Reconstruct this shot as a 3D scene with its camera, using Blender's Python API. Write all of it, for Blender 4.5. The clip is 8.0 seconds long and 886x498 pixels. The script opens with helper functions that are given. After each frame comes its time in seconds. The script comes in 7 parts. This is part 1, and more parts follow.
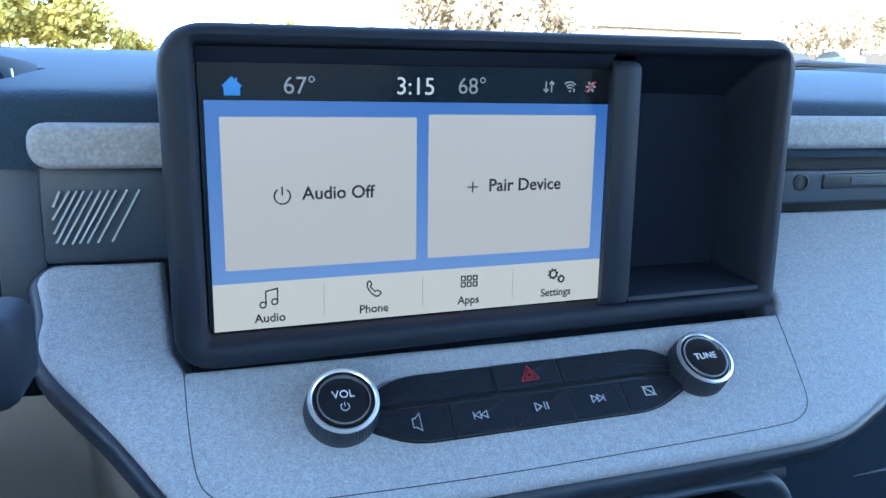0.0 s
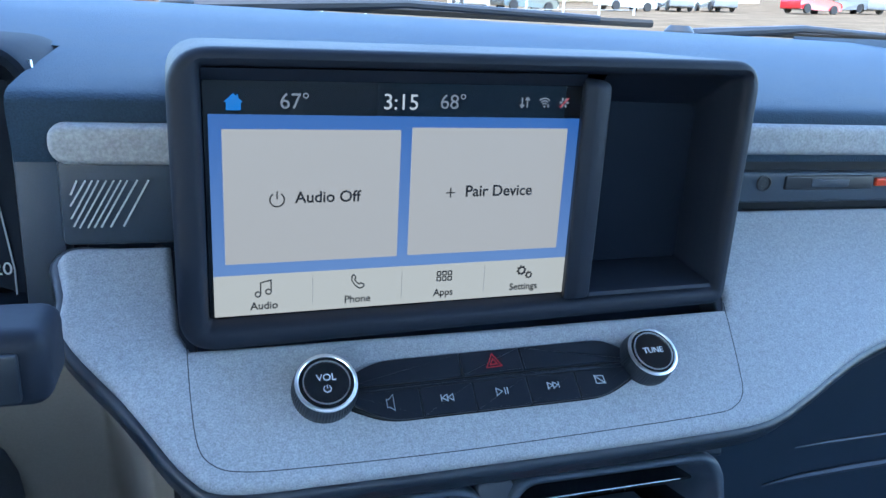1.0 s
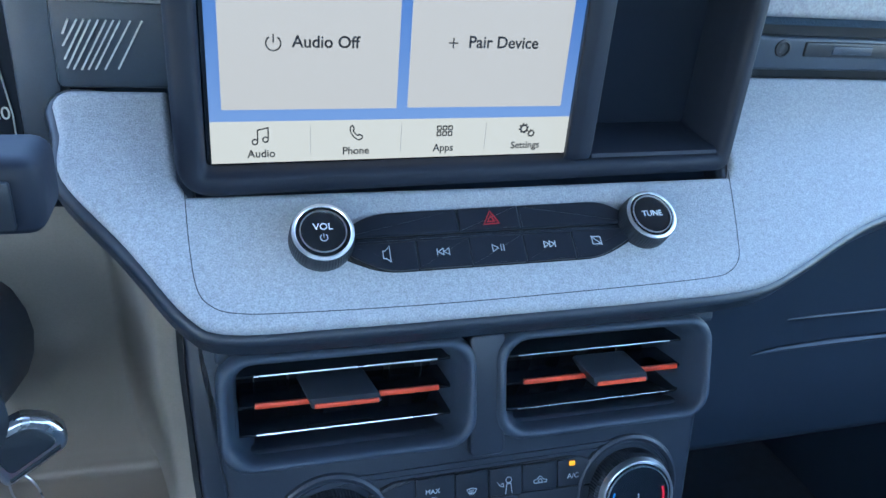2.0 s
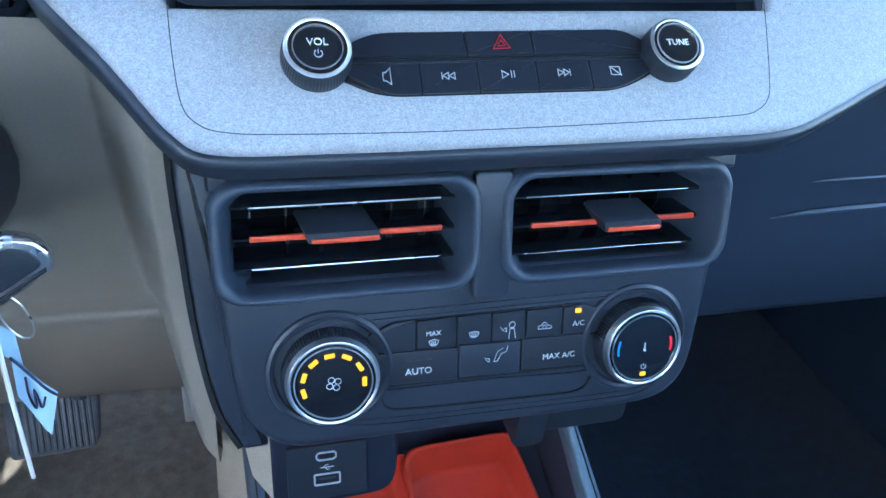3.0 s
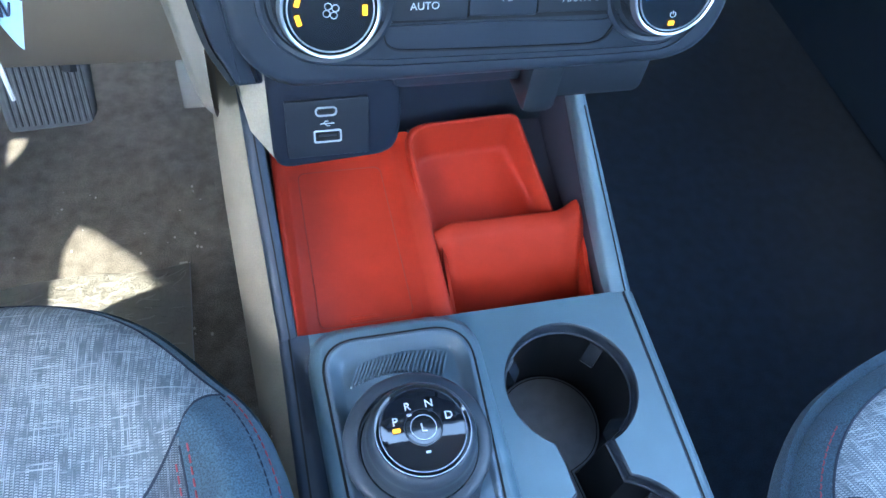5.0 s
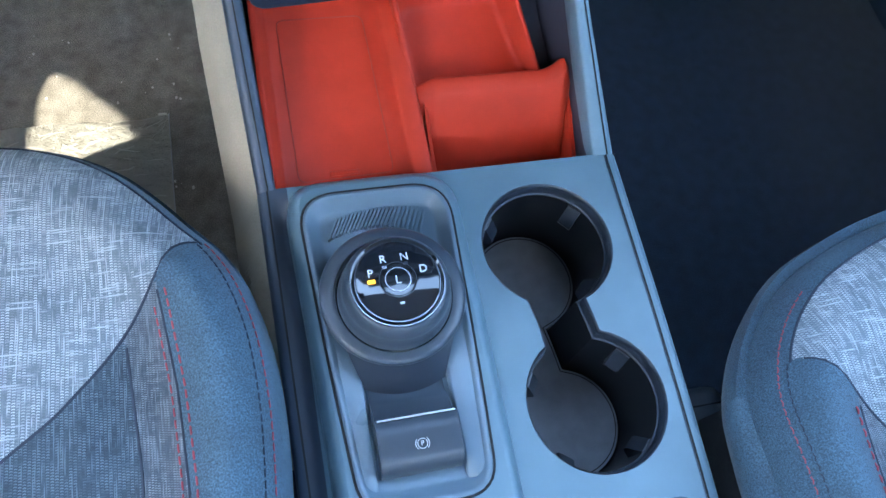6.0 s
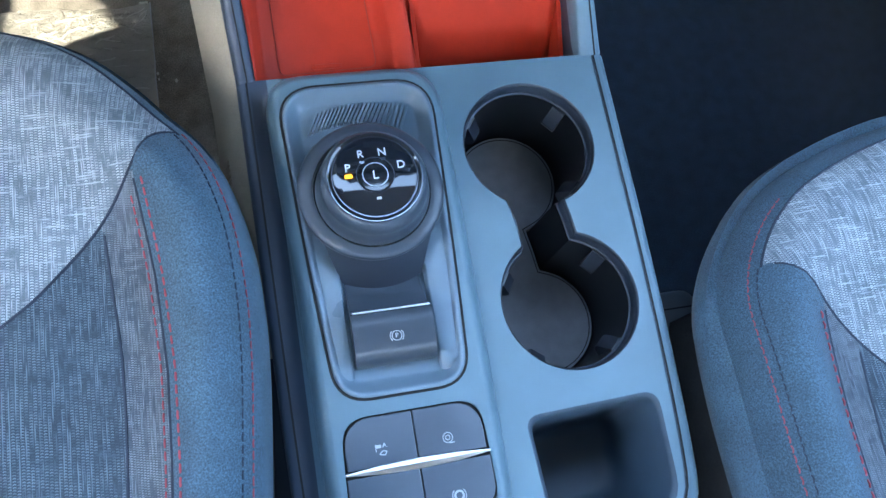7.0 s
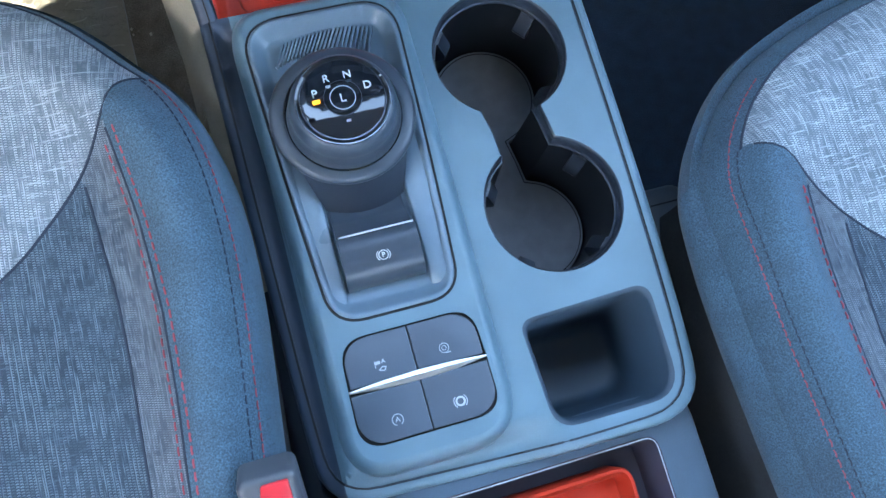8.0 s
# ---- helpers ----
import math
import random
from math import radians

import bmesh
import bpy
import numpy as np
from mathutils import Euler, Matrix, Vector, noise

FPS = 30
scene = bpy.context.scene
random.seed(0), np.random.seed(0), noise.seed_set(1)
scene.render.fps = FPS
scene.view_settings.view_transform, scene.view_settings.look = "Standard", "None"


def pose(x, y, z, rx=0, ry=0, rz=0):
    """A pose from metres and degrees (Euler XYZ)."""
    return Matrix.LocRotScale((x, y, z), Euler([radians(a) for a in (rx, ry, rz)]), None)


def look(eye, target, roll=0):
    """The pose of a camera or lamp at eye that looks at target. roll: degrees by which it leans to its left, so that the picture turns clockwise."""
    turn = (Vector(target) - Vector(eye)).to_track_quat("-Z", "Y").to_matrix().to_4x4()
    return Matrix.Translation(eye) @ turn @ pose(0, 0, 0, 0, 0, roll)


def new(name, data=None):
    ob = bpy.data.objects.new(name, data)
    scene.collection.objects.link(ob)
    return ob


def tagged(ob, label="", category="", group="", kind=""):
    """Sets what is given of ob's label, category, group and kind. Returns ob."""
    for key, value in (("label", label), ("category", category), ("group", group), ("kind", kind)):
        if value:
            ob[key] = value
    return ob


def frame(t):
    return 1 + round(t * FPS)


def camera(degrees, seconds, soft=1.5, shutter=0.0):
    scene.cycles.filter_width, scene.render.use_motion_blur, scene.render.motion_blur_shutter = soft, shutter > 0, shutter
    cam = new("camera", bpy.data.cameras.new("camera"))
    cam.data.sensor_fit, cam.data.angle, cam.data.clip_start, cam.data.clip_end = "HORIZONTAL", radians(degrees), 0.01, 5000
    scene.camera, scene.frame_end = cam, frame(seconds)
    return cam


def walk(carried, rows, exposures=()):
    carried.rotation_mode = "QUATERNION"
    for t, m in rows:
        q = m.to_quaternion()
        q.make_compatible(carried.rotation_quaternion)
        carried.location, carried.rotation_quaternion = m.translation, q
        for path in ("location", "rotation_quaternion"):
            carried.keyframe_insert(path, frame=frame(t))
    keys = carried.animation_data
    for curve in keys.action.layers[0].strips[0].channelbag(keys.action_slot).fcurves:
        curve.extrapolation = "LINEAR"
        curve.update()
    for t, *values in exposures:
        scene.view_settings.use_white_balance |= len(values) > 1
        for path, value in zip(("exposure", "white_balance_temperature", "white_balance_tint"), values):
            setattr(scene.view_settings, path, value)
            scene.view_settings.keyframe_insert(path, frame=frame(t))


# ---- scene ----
cam = camera(61.20, 8.0)
PATH = [
    (0, (-0.13338, 0.01475, 0.80748), (0.17012, 0.94743, 0.61255), 0.717),
    (0.5, (-0.13810, -0.00503, 0.83461), (0.16312, 0.92161, 0.60962), 2.025),
    (1, (-0.13170, -0.01375, 0.84604), (0.16446, 0.89793, 0.56118), 3.179),
    (1.2, (-0.12791, -0.01513, 0.84491), (0.16559, 0.88784, 0.53106), 3.614),
    (2.3, (-0.12483, -0.01700, 0.82604), (0.14191, 0.81979, 0.34788), 5.289),
    (2.5, (-0.12223, -0.01566, 0.81753), (0.13822, 0.80830, 0.31428), 5.485),
    (3, (-0.11775, -0.01441, 0.80182), (0.13165, 0.77466, 0.24043), 5.930),
    (3.5, (-0.11350, -0.01425, 0.78835), (0.12527, 0.73076, 0.16549), 6.516),
    (4, (-0.11209, -0.01458, 0.77497), (0.11501, 0.67265, 0.08494), 7.255),
    (4.5, (-0.11341, -0.01837, 0.75854), (0.10439, 0.60053, 0.00386), 8.474),
    (5, (-0.11661, -0.02443, 0.75330), (0.09345, 0.51841, -0.05985), 10.430),
    (5.2, (-0.11513, -0.02865, 0.75457), (0.09002, 0.47969, -0.08179), 11.417),
    (6.5, (-0.10712, -0.03331, 0.74521), (0.09415, 0.29679, -0.17703), 22.060),
    (7, (-0.10065, -0.04039, 0.74926), (0.09249, 0.23438, -0.19265), 26.166),
    (7.5, (-0.09075, -0.04947, 0.75009), (0.07898, 0.17152, -0.21030), 27.892),
    (8, (-0.08156, -0.06070, 0.75299), (0.07207, 0.14192, -0.21414), 21.945),
]
EXPOSURE = 4.0
walk(cam, [(t, look(eye, target, roll)) for t, eye, target, roll in PATH],
     [(0.0, 3.68, 5550, 3), (0.5, 3.50, 5600, 3), (1.0, 3.55, 5650, 4), (2.5, 4.25, 5900, 3), (3.0, 4.45, 5900, 3), (3.5, 4.68, 5850, 2), (4.0, 5.08, 5850, 2), (5.0, 5.22, 6300, 1), (6.5, 5.22, 6700, 2), (8.0, 5.18, 7000, 2)])

# ---- world, sun, exposure ----
SUN_DIR = Vector((-0.43, -0.55, 0.80)).normalized()
world = bpy.data.worlds.new("world")
scene.world = world
world.use_nodes = True
wn = world.node_tree.nodes
sky = wn.new("ShaderNodeTexSky")
sky.sky_type = "NISHITA"
sky.sun_disc = False
sky.sun_elevation = math.asin(SUN_DIR.z)
sky.sun_rotation = math.atan2(SUN_DIR.x, SUN_DIR.y)
world.node_tree.links.new(sky.outputs[0], wn["Background"].inputs[0])
wn["Background"].inputs[1].default_value = 0.15
sun = new("sun", bpy.data.lights.new("sun", "SUN"))
sun.data.energy, sun.data.angle, sun.data.color = 0.36, radians(0.53), (1.0, 0.93, 0.82)
sun.matrix_basis = look(SUN_DIR * 30, (0, 0, 0))


# ---- materials ----
def material(name, colour, rough=0.5, metal=0.0, var=0.12, vscale=25.0, grain=0.0, gscale=900.0, bump=0.0, bscale=1400.0,
             stretch=(1, 1, 1), coat=0.0, tint=None, spec=0.5, sheen=0.0, rvar=0.08):
    """Principled surface with broad blotches (var), fine grain in the colour, and fine relief."""
    m = bpy.data.materials.new(name)
    m.use_nodes = True
    nodes, link = m.node_tree.nodes, m.node_tree.links.new
    b = nodes["Principled BSDF"]
    co = nodes.new("ShaderNodeTexCoord")
    mp = nodes.new("ShaderNodeMapping")
    mp.inputs["Scale"].default_value = stretch
    link(co.outputs["Object"], mp.inputs[0])
    n1 = nodes.new("ShaderNodeTexNoise")
    n1.inputs["Scale"].default_value, n1.inputs["Detail"].default_value = vscale, 5.0
    link(mp.outputs[0], n1.inputs["Vector"])
    n2 = nodes.new("ShaderNodeTexNoise")
    n2.inputs["Scale"].default_value, n2.inputs["Detail"].default_value = gscale, 3.0
    link(mp.outputs[0], n2.inputs["Vector"])
    lo = [c * (1 - var) for c in colour]
    hi = [min(1, c * (1 + var)) for c in (tint or colour)]
    r1 = nodes.new("ShaderNodeValToRGB")
    r1.color_ramp.elements[0].position, r1.color_ramp.elements[1].position = 0.32, 0.68
    r1.color_ramp.elements[0].color, r1.color_ramp.elements[1].color = (*lo, 1), (*hi, 1)
    link(n1.outputs[0], r1.inputs[0])
    r2 = nodes.new("ShaderNodeMapRange")
    r2.inputs["From Min"].default_value, r2.inputs["From Max"].default_value = 0.3, 0.7
    r2.inputs["To Min"].default_value, r2.inputs["To Max"].default_value = 1 - grain, 1 + grain
    link(n2.outputs[0], r2.inputs[0])
    mix = nodes.new("ShaderNodeVectorMath")
    mix.operation = "SCALE"
    link(r1.outputs[0], mix.inputs[0])
    link(r2.outputs[0], mix.inputs["Scale"])
    link(mix.outputs[0], b.inputs["Base Color"])
    rr_ = nodes.new("ShaderNodeMapRange")
    rr_.inputs["To Min"].default_value, rr_.inputs["To Max"].default_value = max(0.02, rough - rvar), min(1, rough + rvar)
    link(n1.outputs[0], rr_.inputs[0])
    link(rr_.outputs[0], b.inputs["Roughness"])
    b.inputs["Metallic"].default_value = metal
    b.inputs["Coat Weight"].default_value = coat
    b.inputs["Specular IOR Level"].default_value = spec
    b.inputs["Sheen Weight"].default_value = sheen
    if bump:
        n3 = nodes.new("ShaderNodeTexNoise")
        n3.inputs["Scale"].default_value, n3.inputs["Detail"].default_value = bscale, 2.0
        link(mp.outputs[0], n3.inputs["Vector"])
        bp = nodes.new("ShaderNodeBump")
        bp.inputs["Strength"].default_value, bp.inputs["Distance"].default_value = bump, 0.0005
        link(n3.outputs[0], bp.inputs["Height"])
        link(bp.outputs[0], b.inputs["Normal"])
    return m


def glow(name, colour, strength=1.0, gloss=0.3):
    """A lit display or lamp surface."""
    m = bpy.data.materials.new(name)
    m.use_nodes = True
    b = m.node_tree.nodes["Principled BSDF"]
    b.inputs["Base Color"].default_value = (0.01, 0.01, 0.012, 1)
    b.inputs["Roughness"].default_value = gloss
    b.inputs["Emission Color"].default_value = (*colour, 1)
    b.inputs["Emission Strength"].default_value = strength
    return m


def weave(name, light, dark, across, rise, rungs, warp, weft, rough=0.85, relief=0.5):
    """Heathered cloth: columns of short wavy rungs, with pale upright and level yarns that come and go. across, rise: the
    spacing of columns and rungs; rungs, warp, weft: (how fast the yarn changes along its way, how strong it is)."""
    m = bpy.data.materials.new(name)
    m.use_nodes = True
    nodes, link = m.node_tree.nodes, m.node_tree.links.new
    b = nodes["Principled BSDF"]
    co = nodes.new("ShaderNodeTexCoord")
    sep = nodes.new("ShaderNodeSeparateXYZ")
    link(co.outputs["Object"], sep.inputs[0])

    def maths(op, p, q=0.0, r=0.0):
        n = nodes.new("ShaderNodeMath")
        n.operation = op
        for k, v in enumerate((p, q, r)):
            if isinstance(v, float):
                n.inputs[k].default_value = v
            else:
                link(v, n.inputs[k])
        return n.outputs[0]

    def between(v, lo, hi):
        n = nodes.new("ShaderNodeMapRange")
        n.interpolation_type = "SMOOTHSTEP"
        n.inputs["From Min"].default_value, n.inputs["From Max"].default_value = lo, hi
        link(v, n.inputs[0])
        return n.outputs[0]

    def cloud(vector, size, detail=1.0):
        n = nodes.new("ShaderNodeTexNoise")
        n.inputs["Scale"].default_value, n.inputs["Detail"].default_value = size, detail
        link(vector, n.inputs["Vector"])
        return n.outputs[0]

    def slub(row, along, rate, seed):
        v = nodes.new("ShaderNodeCombineXYZ")
        link(maths("MULTIPLY", row, 3.73), v.inputs[0])
        link(maths("MULTIPLY", along, rate), v.inputs[1])
        v.inputs[2].default_value = seed
        return cloud(v.outputs[0], 1.0, 2.0)

    sway = cloud(co.outputs["Object"], 60.0)
    x = maths("MULTIPLY_ADD", sep.outputs[0], 1.0 / across, maths("MULTIPLY", sway, 0.35))
    y = maths("MULTIPLY_ADD", sep.outputs[1], 1.0 / rise, maths("MULTIPLY", sway, 0.35))
    col, fx = maths("FLOOR", x), maths("FRACT", x)
    wave = maths("MULTIPLY", maths("ABSOLUTE", maths("SUBTRACT", fx, 0.5)), 0.45)
    step = maths("ADD", maths("ADD", y, wave), maths("MULTIPLY", col, 0.37))
    rung = between(maths("SINE", maths("MULTIPLY", step, 6.2832)), -0.35, 0.75)
    rung = maths("MULTIPLY", rung, between(maths("SINE", maths("MULTIPLY", fx, 3.1416)), 0.10, 0.55))
    rung = maths("MULTIPLY", rung, between(slub(col, sep.outputs[1], rungs[0], 5.0), 0.30, 0.60))
    rung = maths("MULTIPLY", rung, between(slub(maths("FLOOR", maths("MULTIPLY", y, 0.5)), sep.outputs[0], rungs[0], 23.0), 0.20, 0.54))
    x2 = maths("MULTIPLY", x, 2.0)
    up = between(maths("SINE", maths("MULTIPLY", maths("FRACT", x2), 3.1416)), 0.35, 0.95)
    up = maths("MULTIPLY", up, between(slub(maths("FLOOR", x2), sep.outputs[1], warp[0], 14.0), 0.50, 0.68))
    level = between(maths("SINE", maths("MULTIPLY", maths("FRACT", y), 3.1416)), 0.35, 0.95)
    level = maths("MULTIPLY", level, between(slub(maths("FLOOR", y), sep.outputs[0], weft[0], 33.0), 0.52, 0.70))
    lines = maths("MAXIMUM", maths("MULTIPLY", rung, rungs[1]), maths("MAXIMUM", maths("MULTIPLY", up, warp[1]), maths("MULTIPLY", level, weft[1])))
    fuzz = cloud(co.outputs["Object"], 2200.0)
    patch = cloud(co.outputs["Object"], 28.0, 3.0)
    fac = maths("ADD", lines, maths("MULTIPLY", maths("SUBTRACT", fuzz, 0.5), 0.30))
    fac = maths("ADD", fac, maths("MULTIPLY_ADD", patch, 0.30, -0.05))
    ramp = nodes.new("ShaderNodeValToRGB")
    ramp.color_ramp.elements[0].position, ramp.color_ramp.elements[1].position = 0.0, 1.0
    ramp.color_ramp.elements[0].color, ramp.color_ramp.elements[1].color = (*dark, 1), (*light, 1)
    link(fac, ramp.inputs[0])
    link(ramp.outputs[0], b.inputs["Base Color"])
    b.inputs["Roughness"].default_value = rough
    b.inputs["Sheen Weight"].default_value = 0.05
    bp = nodes.new("ShaderNodeBump")
    bp.inputs["Strength"].default_value, bp.inputs["Distance"].default_value = relief, 0.0006
    link(lines, bp.inputs["Height"])
    link(bp.outputs[0], b.inputs["Normal"])
    return m


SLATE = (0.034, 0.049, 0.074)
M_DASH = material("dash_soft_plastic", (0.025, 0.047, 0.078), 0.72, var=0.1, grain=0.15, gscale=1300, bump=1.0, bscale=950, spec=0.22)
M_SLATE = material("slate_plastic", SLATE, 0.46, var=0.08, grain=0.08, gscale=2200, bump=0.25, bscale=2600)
M_BEZEL = material("bezel_plastic", (0.011, 0.016, 0.029), 0.58, var=0.08, grain=0.06, gscale=2500, bump=0.2, bscale=2800, spec=0.30)
M_STACK = material("stack_plastic", (0.023, 0.031, 0.045), 0.33, var=0.08, grain=0.06, gscale=2200, bump=0.25, bscale=2600)
M_CONSOLE = material("console_plastic", (0.112, 0.180, 0.220), 0.37, var=0.07, grain=0.10, gscale=2000, bump=0.35, bscale=2800)
M_RAIL = material("dark_slate_plastic", (0.060, 0.092, 0.125), 0.42, var=0.08, grain=0.08, gscale=2200, bump=0.25, bscale=2600)
M_SHIFT = material("shifter_plastic", (0.135, 0.190, 0.238), 0.30, var=0.06, grain=0.06, gscale=2400, bump=0.12, bscale=2800)
M_KEYS = material("mode_key_plastic", (0.066, 0.086, 0.112), 0.36, var=0.06, grain=0.06, gscale=2400, bump=0.12, bscale=2800)
M_DIAL = material("dial_rubberised_plastic", (0.048, 0.062, 0.080), 0.33, var=0.06, grain=0.06, gscale=2400, bump=0.15, bscale=2800, spec=0.4)
M_CUPMAT = material("cup_mat_rubber", (0.150, 0.158, 0.170), 0.6, var=0.1, vscale=90, grain=0.1, gscale=1600, bump=0.2, bscale=2200, spec=0.3)
M_STRIP = material("strip_button_plastic", (0.012, 0.016, 0.025), 0.36, var=0.06, grain=0.05, gscale=2500, bump=0.1, bscale=2800, spec=0.32)
M_BLACK = material("black_plastic", (0.016, 0.021, 0.029), 0.5, var=0.1, bump=0.1)
M_GAP = material("joint_black", (0.006, 0.007, 0.009), 0.8, var=0.1)
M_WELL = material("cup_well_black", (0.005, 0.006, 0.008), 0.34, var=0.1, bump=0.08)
M_GLOSS = material("gloss_black", (0.009, 0.012, 0.017), 0.06, var=0.05, rvar=0.02, coat=0.5)
M_BUTTON = material("button_plastic", (0.016, 0.021, 0.030), 0.4, var=0.06, grain=0.05, gscale=2500, bump=0.12, bscale=2800)
M_PANEL = material("speckled_panel", (0.295, 0.315, 0.345), 0.75, var=0.04, vscale=420, grain=0.24, gscale=1300, bump=0.35, bscale=1500, tint=(0.33, 0.35, 0.38))
M_TRIM = material("light_trim", (0.30, 0.31, 0.33), 0.7, var=0.10, vscale=160, grain=0.20, gscale=650, bump=0.3, bscale=1500)
M_CHROME = material("satin_chrome", (0.80, 0.81, 0.82), 0.30, metal=1.0, var=0.04, rvar=0.05)
M_DARKCHROME = material("dark_chrome", (0.26, 0.28, 0.31), 0.18, metal=1.0, var=0.05)
M_SILVER = material("brushed_silver", (0.80, 0.78, 0.74), 0.3, metal=0.9, var=0.05)
M_RED = material("red_rubber", (0.45, 0.033, 0.015), 0.52, var=0.08, vscale=40, grain=0.05, gscale=1500, bump=0.25, bscale=1800, rvar=0.1, spec=0.17)
M_REDLINE = material("red_rubber_crease", (0.33, 0.025, 0.010), 0.6, var=0.08)
M_ORANGE = material("orange_plastic", (0.72, 0.07, 0.025), 0.38, var=0.05)
M_TRAY = material("tray_plastic", (0.045, 0.042, 0.060), 0.55, var=0.08, bump=0.2)
# the pale tone carries warm sunlight bounced onto the flank
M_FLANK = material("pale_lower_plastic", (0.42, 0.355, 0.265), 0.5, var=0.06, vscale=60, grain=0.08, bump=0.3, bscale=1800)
# base lifted to stand in for warm light reflected by the panel
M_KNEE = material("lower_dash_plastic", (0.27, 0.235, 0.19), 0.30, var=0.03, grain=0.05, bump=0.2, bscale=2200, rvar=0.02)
# mat raised far above M_CARPET, standing in for light in the footwell
M_MAT = material("mat_carpet", (0.29, 0.262, 0.228), 0.95, var=0.25, vscale=60, grain=0.6, gscale=900, bump=1.0, bscale=700, sheen=0.3)
# bin plastic darkened to hold the shadow inside the bin
M_BIN = material("bin_shaded_plastic", (0.034, 0.056, 0.080), 0.5, var=0.08, bump=0.15)
M_HOODBLACK = material("hood_lining", (0.010, 0.015, 0.026), 0.7, var=0.08, bump=0.15, spec=0.12)
M_CARPET = material("carpet", (0.021, 0.036, 0.059), 0.95, var=0.25, vscale=60, grain=0.6, gscale=900, bump=1.0, bscale=700, sheen=0.3)
M_RUBBER = material("pedal_rubber", (0.12, 0.13, 0.145), 0.55, var=0.15, vscale=80, bump=0.2)
M_WHITE = material("white_print", (0.62, 0.64, 0.66), 0.5, var=0.03)
M_GREYPRINT = material("grey_print", (0.44, 0.47, 0.50), 0.5, var=0.03)
M_REDPRINT = material("red_print", (0.36, 0.022, 0.035), 0.45, var=0.03)
M_FELT = material("grey_felt", (0.024, 0.024, 0.026), 0.95, var=0.2, vscale=70, grain=0.4, gscale=1200, bump=0.6, bscale=1500)
M_NAVY = material("navy_bolster_cloth", (0.046, 0.088, 0.122), 0.8, var=0.14, vscale=45, grain=0.55, gscale=1000, bump=0.6, bscale=1600, sheen=0.08)
M_SEAT_LIGHT = weave("heather_cloth_light", (0.46, 0.495, 0.52), (0.080, 0.103, 0.123), 0.0023, 0.0016, (50.0, 0.85), (45.0, 0.66), (40.0, 0.74))
M_SEAT_MID = weave("heather_cloth_mid", (0.270, 0.310, 0.350), (0.030, 0.043, 0.058), 0.0017, 0.0013, (60.0, 0.80), (45.0, 0.55), (60.0, 0.15), relief=1.0)
M_SEAT_DARK = weave("heather_cloth_blue", (0.140, 0.188, 0.225), (0.013, 0.025, 0.041), 0.0021, 0.0015, (70.0, 0.85), (40.0, 0.8), (60.0, 0.25), relief=0.8)
M_THREAD = material("red_thread", (0.37, 0.062, 0.080), 0.7, var=0.1)
M_NAVYTHREAD = material("navy_thread", (0.02, 0.03, 0.05), 0.8, var=0.1)
M_HEAD = material("headliner", (0.34, 0.335, 0.32), 0.95, var=0.05, grain=0.1, bump=0.3)
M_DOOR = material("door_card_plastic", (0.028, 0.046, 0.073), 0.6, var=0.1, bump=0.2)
M_GLOVE = material("glovebox_plastic", (0.017, 0.029, 0.048), 0.55, var=0.1, bump=0.2)
M_TAG = material("blue_paper", (0.35, 0.55, 0.72), 0.7, var=0.05)
M_INK = material("ink", (0.02, 0.025, 0.06), 0.7, var=0.05)
M_STEEL = material("key_steel", (0.62, 0.62, 0.64), 0.28, metal=1.0, var=0.08)
M_PAPER = material("white_paper", (0.75, 0.73, 0.68), 0.8, var=0.05)


# ---- building helpers ----
def frame_of(o, v, w):
    """A matrix with origin o, its y axis along v, its z axis along w."""
    v, w = Vector(v).normalized(), Vector(w).normalized()
    u = v.cross(w)
    return Matrix(((u.x, v.x, w.x, o[0]), (u.y, v.y, w.y, o[1]), (u.z, v.z, w.z, o[2]), (0, 0, 0, 1)))


YAW = math.atan(0.043)
FA = frame_of((-0.131, 0.310, 0.717), (0, 0, 1), (math.sin(YAW), -math.cos(YAW), 0))  # display
FB = frame_of((0, 0.281, 0.682), (0, 1, 0.8), (0, -0.8, 1))  # knob panel
FC = frame_of((0, 0.251, 0.541), (0, 0.3, 1), (0, -1, 0.3))  # vents and climate panel
FE = frame_of((0, 0, 0.275), (0, 1, 0), (0, 0, 1))  # console top
FR = frame_of((0, 0.235, 0.275), (0, 1, 0.836), (0, -0.836, 1))  # console's rising front
FU = frame_of((0, 0.283, 0.440), (0, 0.25, 1), (0, -1, 0.25))  # socket panel
FD = frame_of((0, 0.365, 0), (0, 0, 1), (0, -1, 0))  # dashboard's upright face


def thing(name, at, label, category, group="", kind=""):
    ob = new(name)
    ob.location = at
    return tagged(ob, label, category, group, kind)


def finish(ob, bm, mat, angle):
    bmesh.ops.remove_doubles(bm, verts=bm.verts, dist=1e-6)
    bmesh.ops.recalc_face_normals(bm, faces=bm.faces)
    bm.to_mesh(ob.data)
    bm.free()
    for p in ob.data.polygons:
        p.use_smooth = len(p.vertices) < 9
    ob.data.set_sharp_from_angle(angle=radians(angle))
    ob.data.materials.append(mat)
    return ob


def part(name, bm, mat, parent, label="", angle=35):
    """Links a bmesh, whose places are the world's, as one mesh under a thing or a part."""
    ob = finish(new(name, bpy.data.meshes.new(name)), bm, mat, angle)
    ob.parent = parent
    if parent.type == "EMPTY":
        ob.matrix_parent_inverse = Matrix.Translation(-parent.location)
    return tagged(ob, label)


def single(name, bm, mat, label, category, kind="", angle=35, group=""):
    return tagged(finish(new(name, bpy.data.meshes.new(name)), bm, mat, angle), label, category, group, kind)


